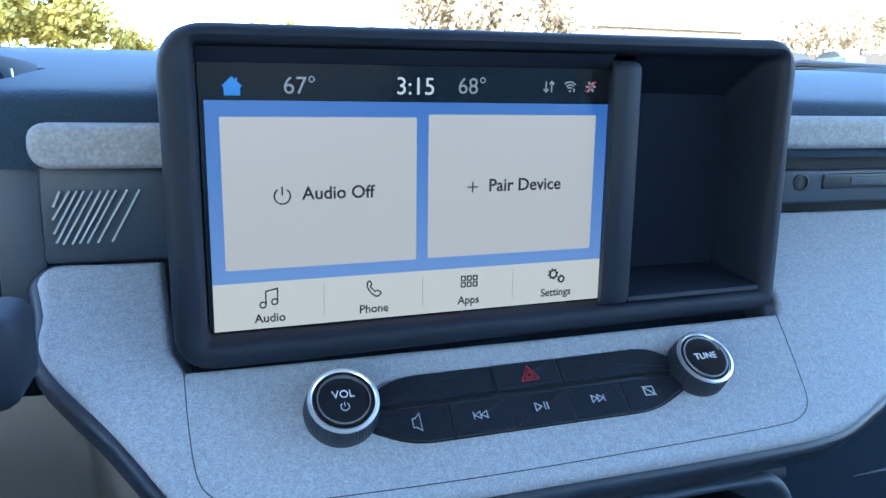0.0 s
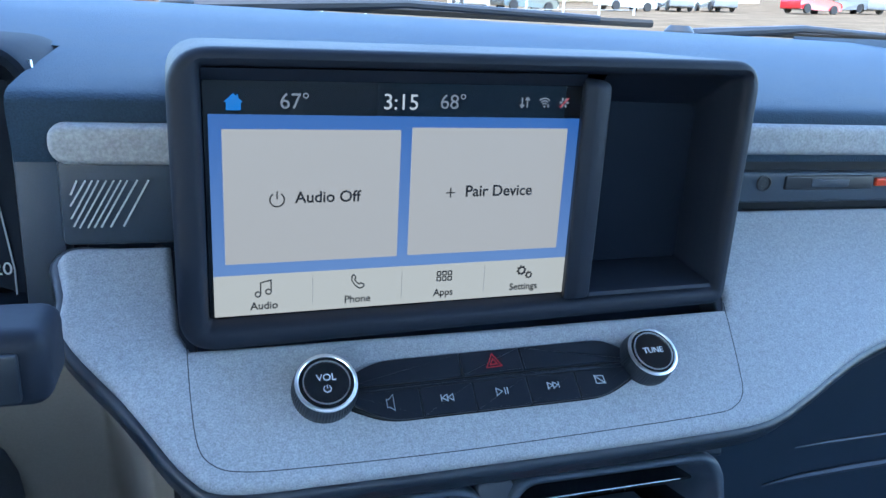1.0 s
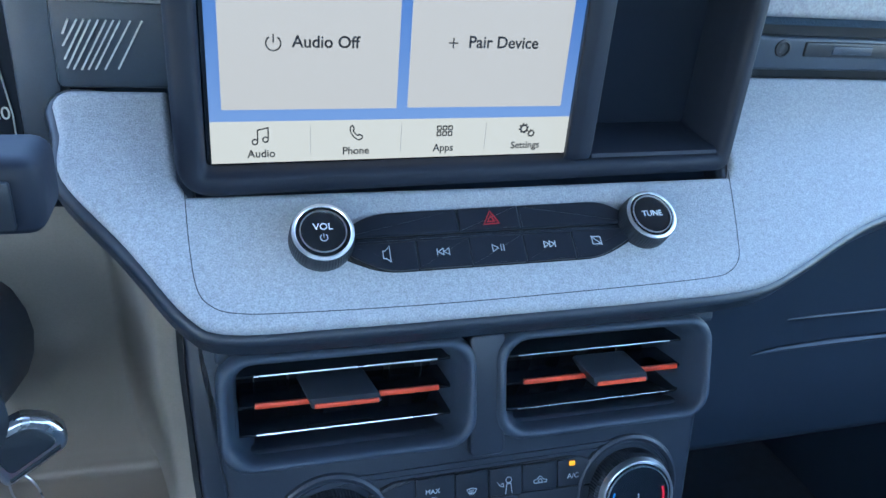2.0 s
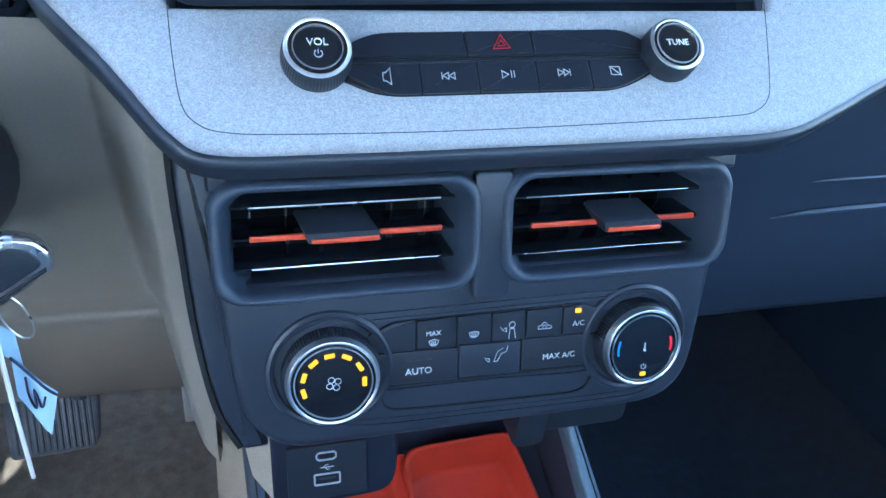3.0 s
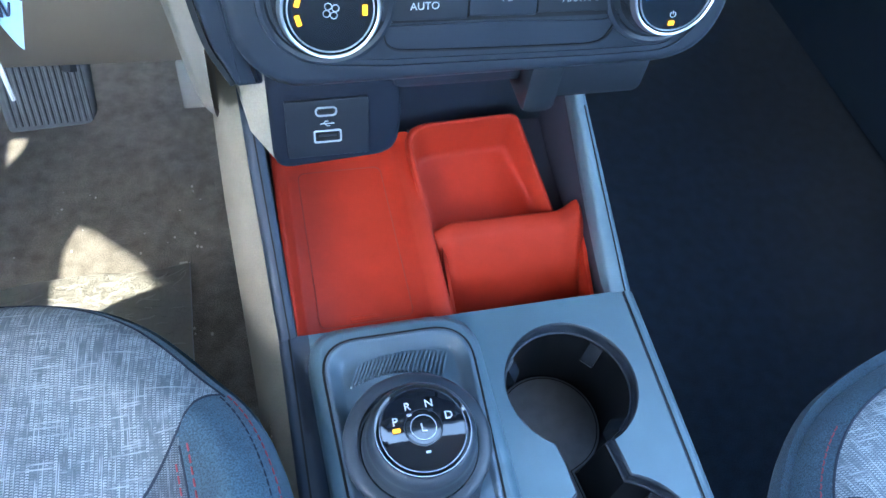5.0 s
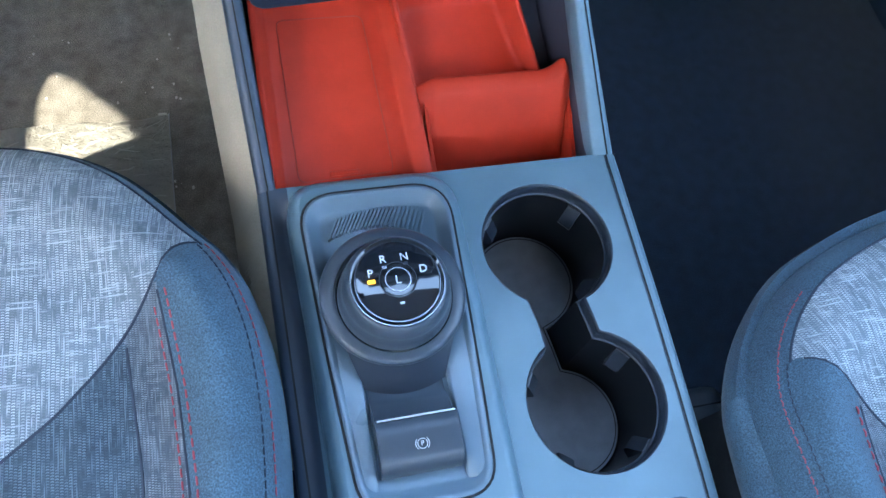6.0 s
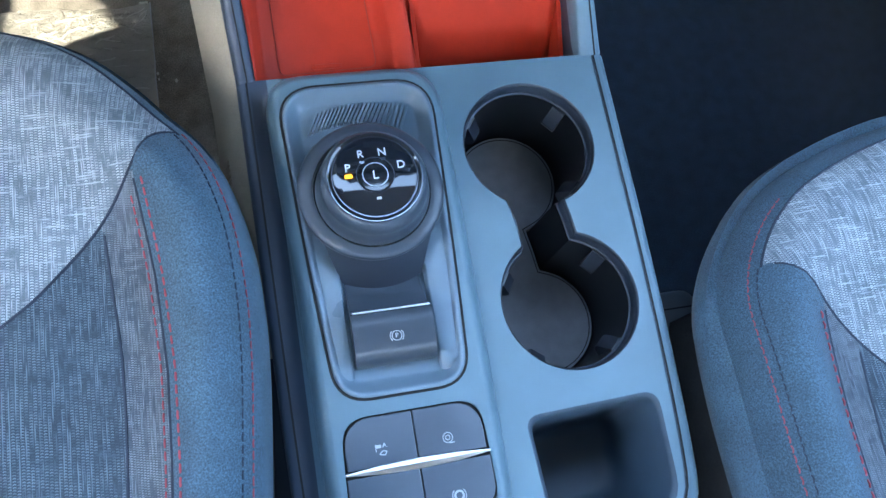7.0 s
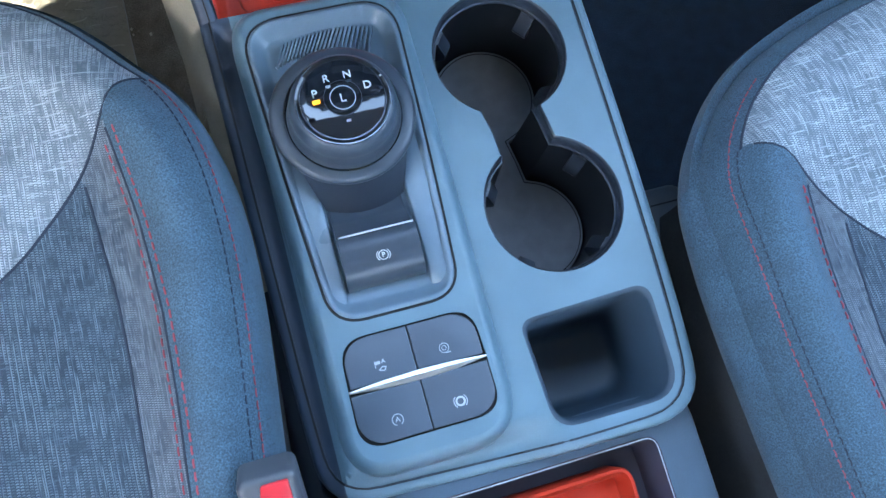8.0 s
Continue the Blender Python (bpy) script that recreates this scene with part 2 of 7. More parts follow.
def put(bm, m):
    bm.transform(m)
    return bm


def join(*bms):
    out = bmesh.new()
    for b in bms:
        me = bpy.data.meshes.new("tmp")
        b.to_mesh(me)
        b.free()
        out.from_mesh(me)
        bpy.data.meshes.remove(me)
    return out


def arc(cx, cy, r, a0, a1, n):
    return [(cx + r * math.cos(radians(a0 + (a1 - a0) * k / n)), cy + r * math.sin(radians(a0 + (a1 - a0) * k / n))) for k in range(n + 1)]


def rr(x0, x1, y0, y1, r, n=5):
    """A rounded rectangle, counter-clockwise; r: one radius, or four from lower left round."""
    r = r if isinstance(r, (tuple, list)) else (r,) * 4
    return (arc(x0 + r[0], y0 + r[0], r[0], 180, 270, n) + arc(x1 - r[1], y0 + r[1], r[1], 270, 360, n)
            + arc(x1 - r[2], y1 - r[2], r[2], 0, 90, n) + arc(x0 + r[3], y1 - r[3], r[3], 90, 180, n))


def rp(pts, r, n=5):
    """A polygon (counter-clockwise) with its corners rounded; r: one radius or one a corner."""
    out, k = [], len(pts)
    for i in range(k):
        a, b, c = Vector(pts[i - 1]), Vector(pts[i]), Vector(pts[(i + 1) % k])
        d = r[i] if isinstance(r, (tuple, list)) else r
        e, f = (a - b), (c - b)
        d1, d2 = min(d, e.length * 0.48), min(d, f.length * 0.48)
        p, q = b + e.normalized() * d1, b + f.normalized() * d2
        for s in range(n + 1):
            t = s / n
            out.append(tuple((1 - t) ** 2 * p + 2 * t * (1 - t) * b + t * t * q))
    return out


def smooth_line(pts, n=6):
    """A curve through the points."""
    out = []
    p = [Vector(q) for q in pts]
    p = [2 * p[0] - p[1]] + p + [2 * p[-1] - p[-2]]
    for i in range(1, len(p) - 2):
        a, b, c, d = p[i - 1:i + 3]
        for s in range(n):
            t = s / n
            out.append(tuple(0.5 * (2 * b + (c - a) * t + (2 * a - 5 * b + 4 * c - d) * t * t + (3 * b - a - 3 * c + d) * t ** 3)))
    out.append(tuple(p[-2]))
    return out


def inset(poly, d):
    out, k = [], len(poly)
    for i in range(k):
        a, b, c = Vector(poly[i - 1]), Vector(poly[i]), Vector(poly[(i + 1) % k])
        e, f = (b - a), (c - b)
        if e.length < 1e-7 or f.length < 1e-7:
            g = (c - a).normalized()
            out.append((b.x - g.y * d, b.y + g.x * d))
            continue
        e.normalize(), f.normalize()
        n = Vector((-e.y - f.y, e.x + f.x)) / max(0.35, 1 + e.dot(f))
        out.append((b.x + n.x * d, b.y + n.y * d))
    return out


def rin(pts, r, d, n=5):
    """A rounded polygon drawn in by d, its corners still rounded by r."""
    return rp(inset(pts, d), r, n)


def lift(poly, w):
    return [(x, y, w) for x, y in poly]


def loft(loops, cap0=True, cap1=True, closed=True):
    bm = bmesh.new()
    rows = [[bm.verts.new(p) for p in loop] for loop in loops]
    n = len(rows[0])
    for a, b in zip(rows, rows[1:]):
        for i in range(n if closed else n - 1):
            j = (i + 1) % n
            bm.faces.new((a[i], a[j], b[j], b[i]))
    if cap0:
        bm.faces.new(rows[0])
    if cap1:
        bm.faces.new(rows[-1])
    return bm


def slab(poly, w0, w1, bev=0.001, seg=3):
    """A plate from w0 up to w1 with a rounded upper edge."""
    loops = [lift(poly, w0), lift(poly, w1 - bev)]
    for k in range(1, seg + 1):
        a = math.pi / 2 * k / seg
        loops.append(lift(inset(poly, bev * (1 - math.cos(a))), w1 - bev + bev * math.sin(a)))
    return loft(loops)


def holed(outer, holes, w):
    """A flat sheet with holes in it."""
    bm = bmesh.new()
    edges = []
    for loop in (outer, *holes):
        vs = [bm.verts.new((x, y, w)) for x, y in loop]
        edges += [bm.edges.new((vs[i - 1], vs[i])) for i in range(len(vs))]
    bmesh.ops.triangle_fill(bm, use_beauty=True, use_dissolve=False, edges=edges, normal=(0, 0, 1))
    return bm


def lathe(profile, n=48, cx=0.0, cy=0.0):
    return loft([[(cx + r * math.cos(2 * math.pi * k / n), cy + r * math.sin(2 * math.pi * k / n), h) for k in range(n)] for r, h in profile])


def ring(r0, r1, w, n=48, cx=0.0, cy=0.0, h=0.0006):
    return loft([[(cx + r * math.cos(2 * math.pi * k / n), cy + r * math.sin(2 * math.pi * k / n), z) for k in range(n)]
                 for r, z in ((r0, w), (r0, w + h), (r1, w + h), (r1, w))], False, False)


def ribbon(pts, width, w, closed=False, h=0.0003):
    """A raised stroke of even width along a line in the plane."""
    p = [Vector(q[:2]) for q in pts]
    k = len(p)
    left, right = [], []
    for i in range(k):
        a = p[i - 1] if (i or closed) else p[0] * 2 - p[1]
        c = p[(i + 1) % k] if (i < k - 1 or closed) else p[-1] * 2 - p[-2]
        e, f = (p[i] - a).normalized(), (c - p[i]).normalized()
        n = Vector((-e.y - f.y, e.x + f.x)) / max(0.4, 1 + e.dot(f))
        left.append(p[i] + n * width / 2)
        right.append(p[i] - n * width / 2)
    bm = bmesh.new()
    rows = [[bm.verts.new((*q, z)) for q in side] for side, z in ((left, w), (left, w + h), (right, w + h), (right, w))]
    for a, b in zip(rows, rows[1:]):
        for i in range(k if closed else k - 1):
            j = (i + 1) % k
            bm.faces.new((a[i], a[j], b[j], b[i]))
    if not closed:
        for i in (0, -1):
            bm.faces.new([r[i] for r in rows])
    return bm


def tube(pts, r, n=8, closed=False):
    p = [Vector(q) for q in pts]
    k = len(p)
    loops = []
    up = Vector((0.13, 0.21, 0.97))
    for i in range(k):
        a, c = p[(i - 1) % k] if (closed or i) else p[0], p[(i + 1) % k] if (closed or i < k - 1) else p[-1]
        t = (c - a).normalized()
        s = t.cross(up).normalized()
        q = s.cross(t)
        rad = r[i] if isinstance(r, (list, tuple)) else r
        loops.append([tuple(p[i] + rad * (math.cos(2 * math.pi * j / n) * s + math.sin(2 * math.pi * j / n) * q)) for j in range(n)])
    if closed:
        loops.append(loops[0])
    return loft(loops, not closed, not closed)


def box(x0, x1, y0, y1, z0, z1, bev=0.002, seg=2):
    bm = bmesh.new()
    bmesh.ops.create_cube(bm, size=1)
    for v in bm.verts:
        v.co = (x0 + (v.co.x + 0.5) * (x1 - x0), y0 + (v.co.y + 0.5) * (y1 - y0), z0 + (v.co.z + 0.5) * (z1 - z0))
    if bev:
        bmesh.ops.bevel(bm, geom=bm.edges[:], offset=bev, segments=seg, affect="EDGES", profile=0.5)
    return bm


def sheet(f, us, vs):
    """A surface from a function of two parameters."""
    return loft([[f(u, v) for u in us] for v in vs], False, False, closed=False)


def steps(a, b, n):
    return [a + (b - a) * k / n for k in range(n + 1)]


def text(body, size, x, y, w, h=0.0002, turn=0.0, squash=1.0, bold=0.0):
    c = bpy.data.curves.new("glyphs", "FONT")
    c.body, c.size, c.align_x, c.align_y, c.resolution_u = body, size, "CENTER", "CENTER", 4
    c.extrude, c.offset = h, bold * size
    ob = new("glyphs", c)
    me = bpy.data.meshes.new_from_object(ob.evaluated_get(bpy.context.evaluated_depsgraph_get()))
    bm = bmesh.new()
    bm.from_mesh(me)
    bpy.data.objects.remove(ob)
    bpy.data.curves.remove(c)
    bpy.data.meshes.remove(me)
    return put(bm, pose(x, y, w, 0, 0, turn) @ Matrix.Diagonal((squash, 1, 1, 1)))


# ---- car shell (off view, closes the place) ----
# first two outlines: unseen openings, shaped so sunlight draws the footwell patches
SUN_PATCH_CUT = rp([(-0.40, 0.757), (0.020, 0.757), (0.034, 0.790), (-0.022, 0.860), (-0.198, 0.999), (-0.34, 1.08), (-0.40, 1.10)], [0.04, 0.025, 0.03, 0.05, 0.06, 0.04, 0.03], 5)
PEDAL_SUN_CUT = rp([(0.205, 0.625), (0.335, 0.625), (0.305, 0.715), (0.215, 0.715)], 0.015, 4)
REAR_GLASS = rp([(-1.35, 0.66), (-0.56, 0.64), (-0.56, 1.08), (-1.25, 1.06)], 0.05, 4)
single("floor", box(-0.78, 0.78, -1.6, 1.05, -0.06, 0.0, 0), M_CARPET, "dark grey carpeted car floor", "floor", "structure")
single("wall_front", box(-0.80, 0.80, 0.98, 1.02, -0.06, 0.84, 0), M_DOOR, "dark firewall behind the dashboard", "wall", "structure")
single("wall_rear", join(box(-0.78, 0.78, -1.64, -1.60, -0.06, 0.98, 0), box(-0.78, -0.45, -1.64, -1.60, 0.98, 1.32, 0), box(0.45, 0.78, -1.64, -1.60, 0.98, 1.32, 0)), M_HEAD,
       "plain rear cabin wall with a window opening", "wall", "structure")
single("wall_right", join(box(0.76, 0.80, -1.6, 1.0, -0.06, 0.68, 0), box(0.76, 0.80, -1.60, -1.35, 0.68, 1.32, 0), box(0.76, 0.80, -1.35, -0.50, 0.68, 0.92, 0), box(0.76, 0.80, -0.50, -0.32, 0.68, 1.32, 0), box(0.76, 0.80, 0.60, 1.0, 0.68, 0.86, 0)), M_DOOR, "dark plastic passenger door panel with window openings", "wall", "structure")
single("wall_left", put(join(holed([(-1.6, -0.06), (1.0, -0.06), (1.0, 0.86), (0.36, 0.86), (0.16, 1.32), (-1.6, 1.32)], [SUN_PATCH_CUT, PEDAL_SUN_CUT, REAR_GLASS], 0.0),
                            loft([lift(SUN_PATCH_CUT, 0.0), lift(SUN_PATCH_CUT, 0.03)], False, False), loft([lift(REAR_GLASS, 0.0), lift(REAR_GLASS, 0.03)], False, False), loft([lift(PEDAL_SUN_CUT, 0.0), lift(PEDAL_SUN_CUT, 0.03)], False, False)), Matrix(((0, 0, 1, -0.79), (1, 0, 0, 0), (0, 1, 0, 0), (0, 0, 0, 1)))), M_DOOR,
       "dark plastic driver side with two window openings", "wall", "structure")
single("ceiling", box(-0.82, 0.82, -1.66, 0.38, 1.32, 1.36, 0), M_HEAD, "pale grey cloth headliner", "ceiling", "structure")


# ---- dashboard ----
dashboard = thing("dashboard", (0, 0.36, 0.0), "slate blue soft plastic dashboard with light speckled panels", "dashboard")


def dash_profile(x, near=0.0):
    pts = [(0.357, 0.778), (0.352, 0.799), (0.3515, 0.8045), (0.353, 0.8075), (0.3565, 0.8095), (0.364, 0.8110), (0.39, 0.8140), (0.5, 0.8225), (0.7, 0.840),
           (0.88, 0.8545), (0.93, 0.853), (0.955, 0.835), (0.96, 0.78)]
    hump = 0.010 * math.exp(-((x + 0.0) / 0.115) ** 6)
    return [(x, y, z + hump * math.exp(-((y - 0.44) / 0.045) ** 4)) for y, z in pts if y > near]


top_xs = steps(-0.2140, 0.2, 42) + steps(0.21, 0.76, 10)
part("top_pad", loft([dash_profile(x) for x in top_xs], False, False, closed=False), M_DASH, dashboard, "slate blue grained top pad", 60)
part("top_pad_driver", loft([dash_profile(x, 0.405) for x in steps(-0.76, -0.2140, 12)], False, False, closed=False), M_DASH, dashboard, "slate blue pad behind the cluster", 60)
part("face_filler", put(box(-0.2180, -0.1985, 0.690, 0.800, -0.03, -0.007, 0.002), FD), M_SLATE, dashboard, "slate filler beside the hood")
part("face_left", put(box(-0.1990, -0.140, 0.735, 0.800, -0.03, -0.002, 0.003), FD), M_SLATE, dashboard, "dark recessed speaker face")
part("face_right", put(box(0.125, 0.76, 0.735, 0.806, -0.03, -0.010, 0.002), FD), M_BLACK, dashboard, "dark recessed face")
trim_l = rr(-0.1982, -0.139, 0.7783, 0.7968, (0.0085, 0.0030, 0.0030, 0.0070))
part("trim_pad_left", put(loft([lift(trim_l, -0.005), lift(trim_l, 0.0165), lift(inset(trim_l, 0.0006), 0.0188), lift(inset(trim_l, 0.0016), 0.0202), lift(inset(trim_l, 0.0028), 0.0208)]), FD), M_TRIM, dashboard, "light grey speckled trim pad")
part("trim_pad_right", put(slab(rr(0.140, 0.78, 0.7835, 0.8015, 0.006), -0.012, 0.020, 0.0045, 4), FD), M_TRIM, dashboard, "light grey speckled trim strip")
# slanted grille ribs beside the display
RIB_FOOT = ((-0.1936, 0.7609), (-0.1941, 0.7554), (-0.1941, 0.7493), (-0.1934, 0.7453), (-0.1908, 0.7447), (-0.1873, 0.7446), (-0.1844, 0.7447), (-0.1813, 0.7448), (-0.1772, 0.7448), (-0.1713, 0.7451))
for foot, x in zip(RIB_FOOT, (-0.1906, -0.1869, -0.1840, -0.1812, -0.1778, -0.1745, -0.1714, -0.1685, -0.1641, -0.1591)):
    part("grille_rib", put(ribbon([foot, (x, 0.7674)], 0.0008, -0.003, h=0.0030), FD), M_GREYPRINT, dashboard)
# slotted strip on the passenger's side
part("slot_band", put(slab(rr(0.13, 0.76, 0.769, 0.7815, 0.001), -0.012, -0.004, 0.001), FD), M_BLACK, dashboard, "finely ribbed black band")
for k in range(60):
    part("fine_rib", put(box(0.150 + k * 0.0032, 0.1517 + k * 0.0032, 0.7775, 0.7800, -0.004, -0.0028, 0.0), FD), M_SLATE, dashboard)
part("slot_strip", put(slab(rr(0.13, 0.76, 0.7505, 0.7705, 0.003), -0.012, 0.002, 0.002), FD), M_SLATE, dashboard, "slate strip with a screw and inserts")
screw = part("screw", put(lathe([(0.0052, 0.001), (0.0052, 0.003), (0.0040, 0.0035), (0.0038, 0.0024), (0.0012, 0.0024)], 24, 0.197, 0.7635), FD), M_BLACK, dashboard, "black recessed screw")
part("screw_socket", put(ribbon(arc(0.197, 0.7635, 0.0022, 0, 360, 18)[:-1], 0.0008, 0.0024, True), FD), M_BUTTON, screw)
part("insert", put(slab(rr(0.2125, 0.282, 0.7590, 0.7680, 0.0015), 0.0, 0.0035, 0.001), FD), M_BUTTON, dashboard, "grey slot insert")
part("insert", put(slab(rr(0.232, 0.262, 0.7608, 0.7662, 0.001), 0.0, 0.0042, 0.0008), FD), M_SLATE, dashboard)
part("insert", put(slab(rr(0.284, 0.330, 0.7610, 0.7665, 0.001), 0.0, 0.0042, 0.001), FD), M_ORANGE, dashboard, "orange slot insert")

# speckled panel that carries the knobs
edge = smooth_line([(-0.1955, 0.068), (-0.1940, 0.046), (-0.1700, 0.0145), (-0.1610, 0.002), (-0.1440, -0.0215), (-0.1276, -0.0308), (-0.08, -0.0320),
                    (0.0, -0.0318), (0.08, -0.0310), (0.134, -0.0285), (0.166, -0.0180), (0.199, -0.0035), (0.233, 0.0085), (0.30, 0.0230), (0.45, 0.036), (0.76, 0.040)], 5)
panel_poly = edge + [(0.76, 0.103), (0.30, 0.1045), (0.150, 0.1050), (0.1435, 0.0440), (0.140, 0.0365), (0.0, 0.0350), (-0.142, 0.0345), (-0.1465, 0.0440), (-0.1500, 0.0915)] + arc(-0.1905, 0.0835, 0.0085, 90, 180, 5)[0:6]
part("speckled_panel", put(slab(panel_poly, -0.012, 0.0, 0.0042, 5), FB), M_PANEL, dashboard, "light grey speckled moulded panel")
lip_poly = edge + [(0.76, 0.103), (0.150, 0.1050), (0.140, 0.030), (-0.142, 0.030), (-0.1500, 0.088)] + arc(-0.1905, 0.0835, 0.0085, 90, 180, 5)[0:6]
lip_out = inset(lip_poly, -0.0042)
part("panel_lip", put(slab(lip_out, -0.018, -0.0042, 0.0040, 5), FB), M_STACK, dashboard, "slate blue rounded lip under the panel")
seam = smooth_line([(-0.1434, 0.0379), (-0.1420, 0.010), (-0.1395, -0.0105), (-0.1340, -0.0190), (-0.1240, -0.0230), (-0.10, -0.0246), (-0.032, -0.0254),
                    (0.05, -0.0240), (0.105, -0.0222), (0.1190, -0.0195), (0.1270, -0.0125), (0.1310, 0.0), (0.1360, 0.022), (0.1396, 0.0398)], 5)
part("panel_joint", put(ribbon(seam, 0.00045, -0.0001, h=0.0002), FB), M_STACK, dashboard)

# ---- display unit ----
unit = thing("display_unit", (0, 0.33, 0.70), "dark slate display housing with a lit touchscreen and an open cubby", "display")
outer = rp([(-0.0150, -0.0130), (0.2720, -0.0114), (0.2724, 0.1206), (-0.0160, 0.1166)], [0.017, 0.009, 0.017, 0.019], 9)
win_l = rp([(-0.0022, -0.0008), (0.1760, -0.0008), (0.1760, 0.1052), (-0.0022, 0.1036)], 0.001, 4)
loops = [lift(outer, -0.09), lift(outer, 0.005)] + [lift(inset(outer, 0.0045 * (1 - math.cos(a))), 0.005 + 0.0045 * math.sin(a)) for a in (0.3, 0.6, 0.9, 1.2, math.pi / 2)]
shell = loft(loops, True, False)
face_in = inset(outer, 0.0045)
MOUTH = [(-0.0024, -0.0008), (0.2618, -0.0006), (0.2618, 0.1118), (-0.0024, 0.1082)]
shell2 = loft([lift(face_in, 0.0095), lift(rp(inset(MOUTH, -0.0042), [0.004, 0.004, 0.006, 0.006], 9), 0.0100), lift(rp(inset(MOUTH, -0.0022), [0.003, 0.003, 0.005, 0.004], 9), 0.0088), lift(rp(inset(MOUTH, -0.0006), 0.003, 9), 0.0050), lift(rp(MOUTH, 0.003, 9), 0.0004)], False, False)
part("bezel", put(join(shell, shell2), FA), M_BEZEL, unit, "dark slate rounded bezel", 50)
part("upper_bevel", put(loft([[(-0.0024, 0.1084, 0.0070), (-0.0024, 0.1064, 0.0044), (-0.0024, 0.1034, 0.0006)], [(0.1720, 0.1108, 0.0070), (0.1720, 0.1088, 0.0044), (0.1720, 0.1050, 0.0006)]], False, False, closed=False), FA), M_BEZEL, unit, "sloping bevel above the screen")
post = [(0.1735, -0.001), (0.1708, 0.0050), (0.1694, 0.0088), (0.1700, 0.0100), (0.1745, 0.0116), (0.1755, 0.0118), (0.1818, 0.0112), (0.1832, 0.0100), (0.1840, 0.0070), (0.1846, -0.050), (0.1735, -0.05)]
part("divider", put(loft([[(0.1765 + (x - 0.1765) * q, z, w if w < 0.002 else 0.002 + (w - 0.002) * g) for x, w in post] for z, q, g in ((-0.0006, 1.0, 0.80), (0.0020, 1.0, 0.95), (0.0040, 1.0, 1.0), (0.1030, 1.0, 1.0), (0.1055, 0.98, 0.96), (0.1072, 0.90, 0.80), (0.1082, 0.75, 0.45), (0.1086, 0.6, 0.1))]), FA), M_BEZEL, unit, "rounded divider post", 40)
cub = rp([(0.1845, -0.0006), (0.2618, -0.0006), (0.2618, 0.1118), (0.1845, 0.1108)], 0.003, 5)
cub_back = rp([(0.1845, 0.005), (0.2634, 0.005), (0.2634, 0.0945), (0.1845, 0.0950)], 0.004, 5)
part("cubby", put(loft([lift(cub, 0.0006), lift(inset(cub, 0.0008), -0.002), lift(cub_back, -0.030)], False, False), FA), M_BEZEL, unit, "deep open cubby")
# black back stands in for the shade of a deeper cubby
part("cubby_back", put(slab(inset(cub_back, -0.001), -0.034, -0.0295, 0.0005), FA), M_HOODBLACK, unit, "black cubby back")
part("cubby_shelf", put(loft([[(x, z, w) for z, w in ((-0.0006, 0.008), (0.0012, 0.0072), (0.0022, 0.0050), (0.0060, -0.029), (-0.0006, -0.029))] for x in (0.185, 0.2614)]), FA), M_BEZEL, unit)
glass = part("screen", put(slab(win_l, -0.004, 0.0, 0.0004, 1), FA), M_GLOSS, unit, "black glossy touchscreen glass")

LUX = 0.5 ** EXPOSURE
E_TILE = glow("lit_grey", (0.60 * LUX, 0.575 * LUX, 0.56 * LUX), 1.0)
E_BAR = glow("lit_pale", (0.70 * LUX, 0.685 * LUX, 0.635 * LUX), 1.0)
E_WHITE = glow("lit_white", (0.70 * LUX, 0.74 * LUX, 0.80 * LUX), 1.0)
E_HOME = glow("lit_blue_icon", (0.01 * LUX, 0.22 * LUX, 0.75 * LUX), 1.0)
E_GREY = glow("lit_grey_icon", (0.25 * LUX, 0.28 * LUX, 0.34 * LUX), 1.0)
E_RED = glow("lit_red_icon", (0.55 * LUX, 0.06 * LUX, 0.08 * LUX), 1.0)
E_INK = glow("screen_ink", (0.012 * LUX, 0.013 * LUX, 0.016 * LUX), 1.0)
E_LINE = glow("screen_line", (0.42 * LUX, 0.42 * LUX, 0.42 * LUX), 1.0)
E_AMBER = glow("amber_lamp", (1.5 * LUX, 0.62 * LUX, 0.02 * LUX), 1.0)
E_COLD = glow("blue_lamp", (0.02 * LUX, 0.22 * LUX, 0.75 * LUX), 1.0)
E_HOT = glow("red_lamp", (0.70 * LUX, 0.02 * LUX, 0.06 * LUX), 1.0)
# blue screen ground, deeper at the sides
E_BLUE = bpy.data.materials.new("lit_blue")
E_BLUE.use_nodes = True
eb = E_BLUE.node_tree.nodes["Principled BSDF"]
eb.inputs["Base Color"].default_value, eb.inputs["Roughness"].default_value = (0.01, 0.01, 0.012, 1), 0.3
gr = E_BLUE.node_tree.nodes.new("ShaderNodeTexCoord")
sp = E_BLUE.node_tree.nodes.new("ShaderNodeSeparateXYZ")
rp_ = E_BLUE.node_tree.nodes.new("ShaderNodeValToRGB")
mr = E_BLUE.node_tree.nodes.new("ShaderNodeMapRange")
mr.inputs["From Min"].default_value, mr.inputs["From Max"].default_value = 0.735, 0.810
E_BLUE.node_tree.links.new(gr.outputs["Object"], sp.inputs[0])
E_BLUE.node_tree.links.new(sp.outputs["Z"], mr.inputs[0])
E_BLUE.node_tree.links.new(mr.outputs[0], rp_.inputs[0])
rp_.color_ramp.elements[0].color = (0.20 * LUX, 0.34 * LUX, 0.68 * LUX, 1)
rp_.color_ramp.elements[1].color = (0.045 * LUX, 0.16 * LUX, 0.52 * LUX, 1)
E_BLUE.node_tree.links.new(rp_.outputs[0], eb.inputs["Emission Color"])
eb.inputs["Emission Strength"].default_value = 1.0


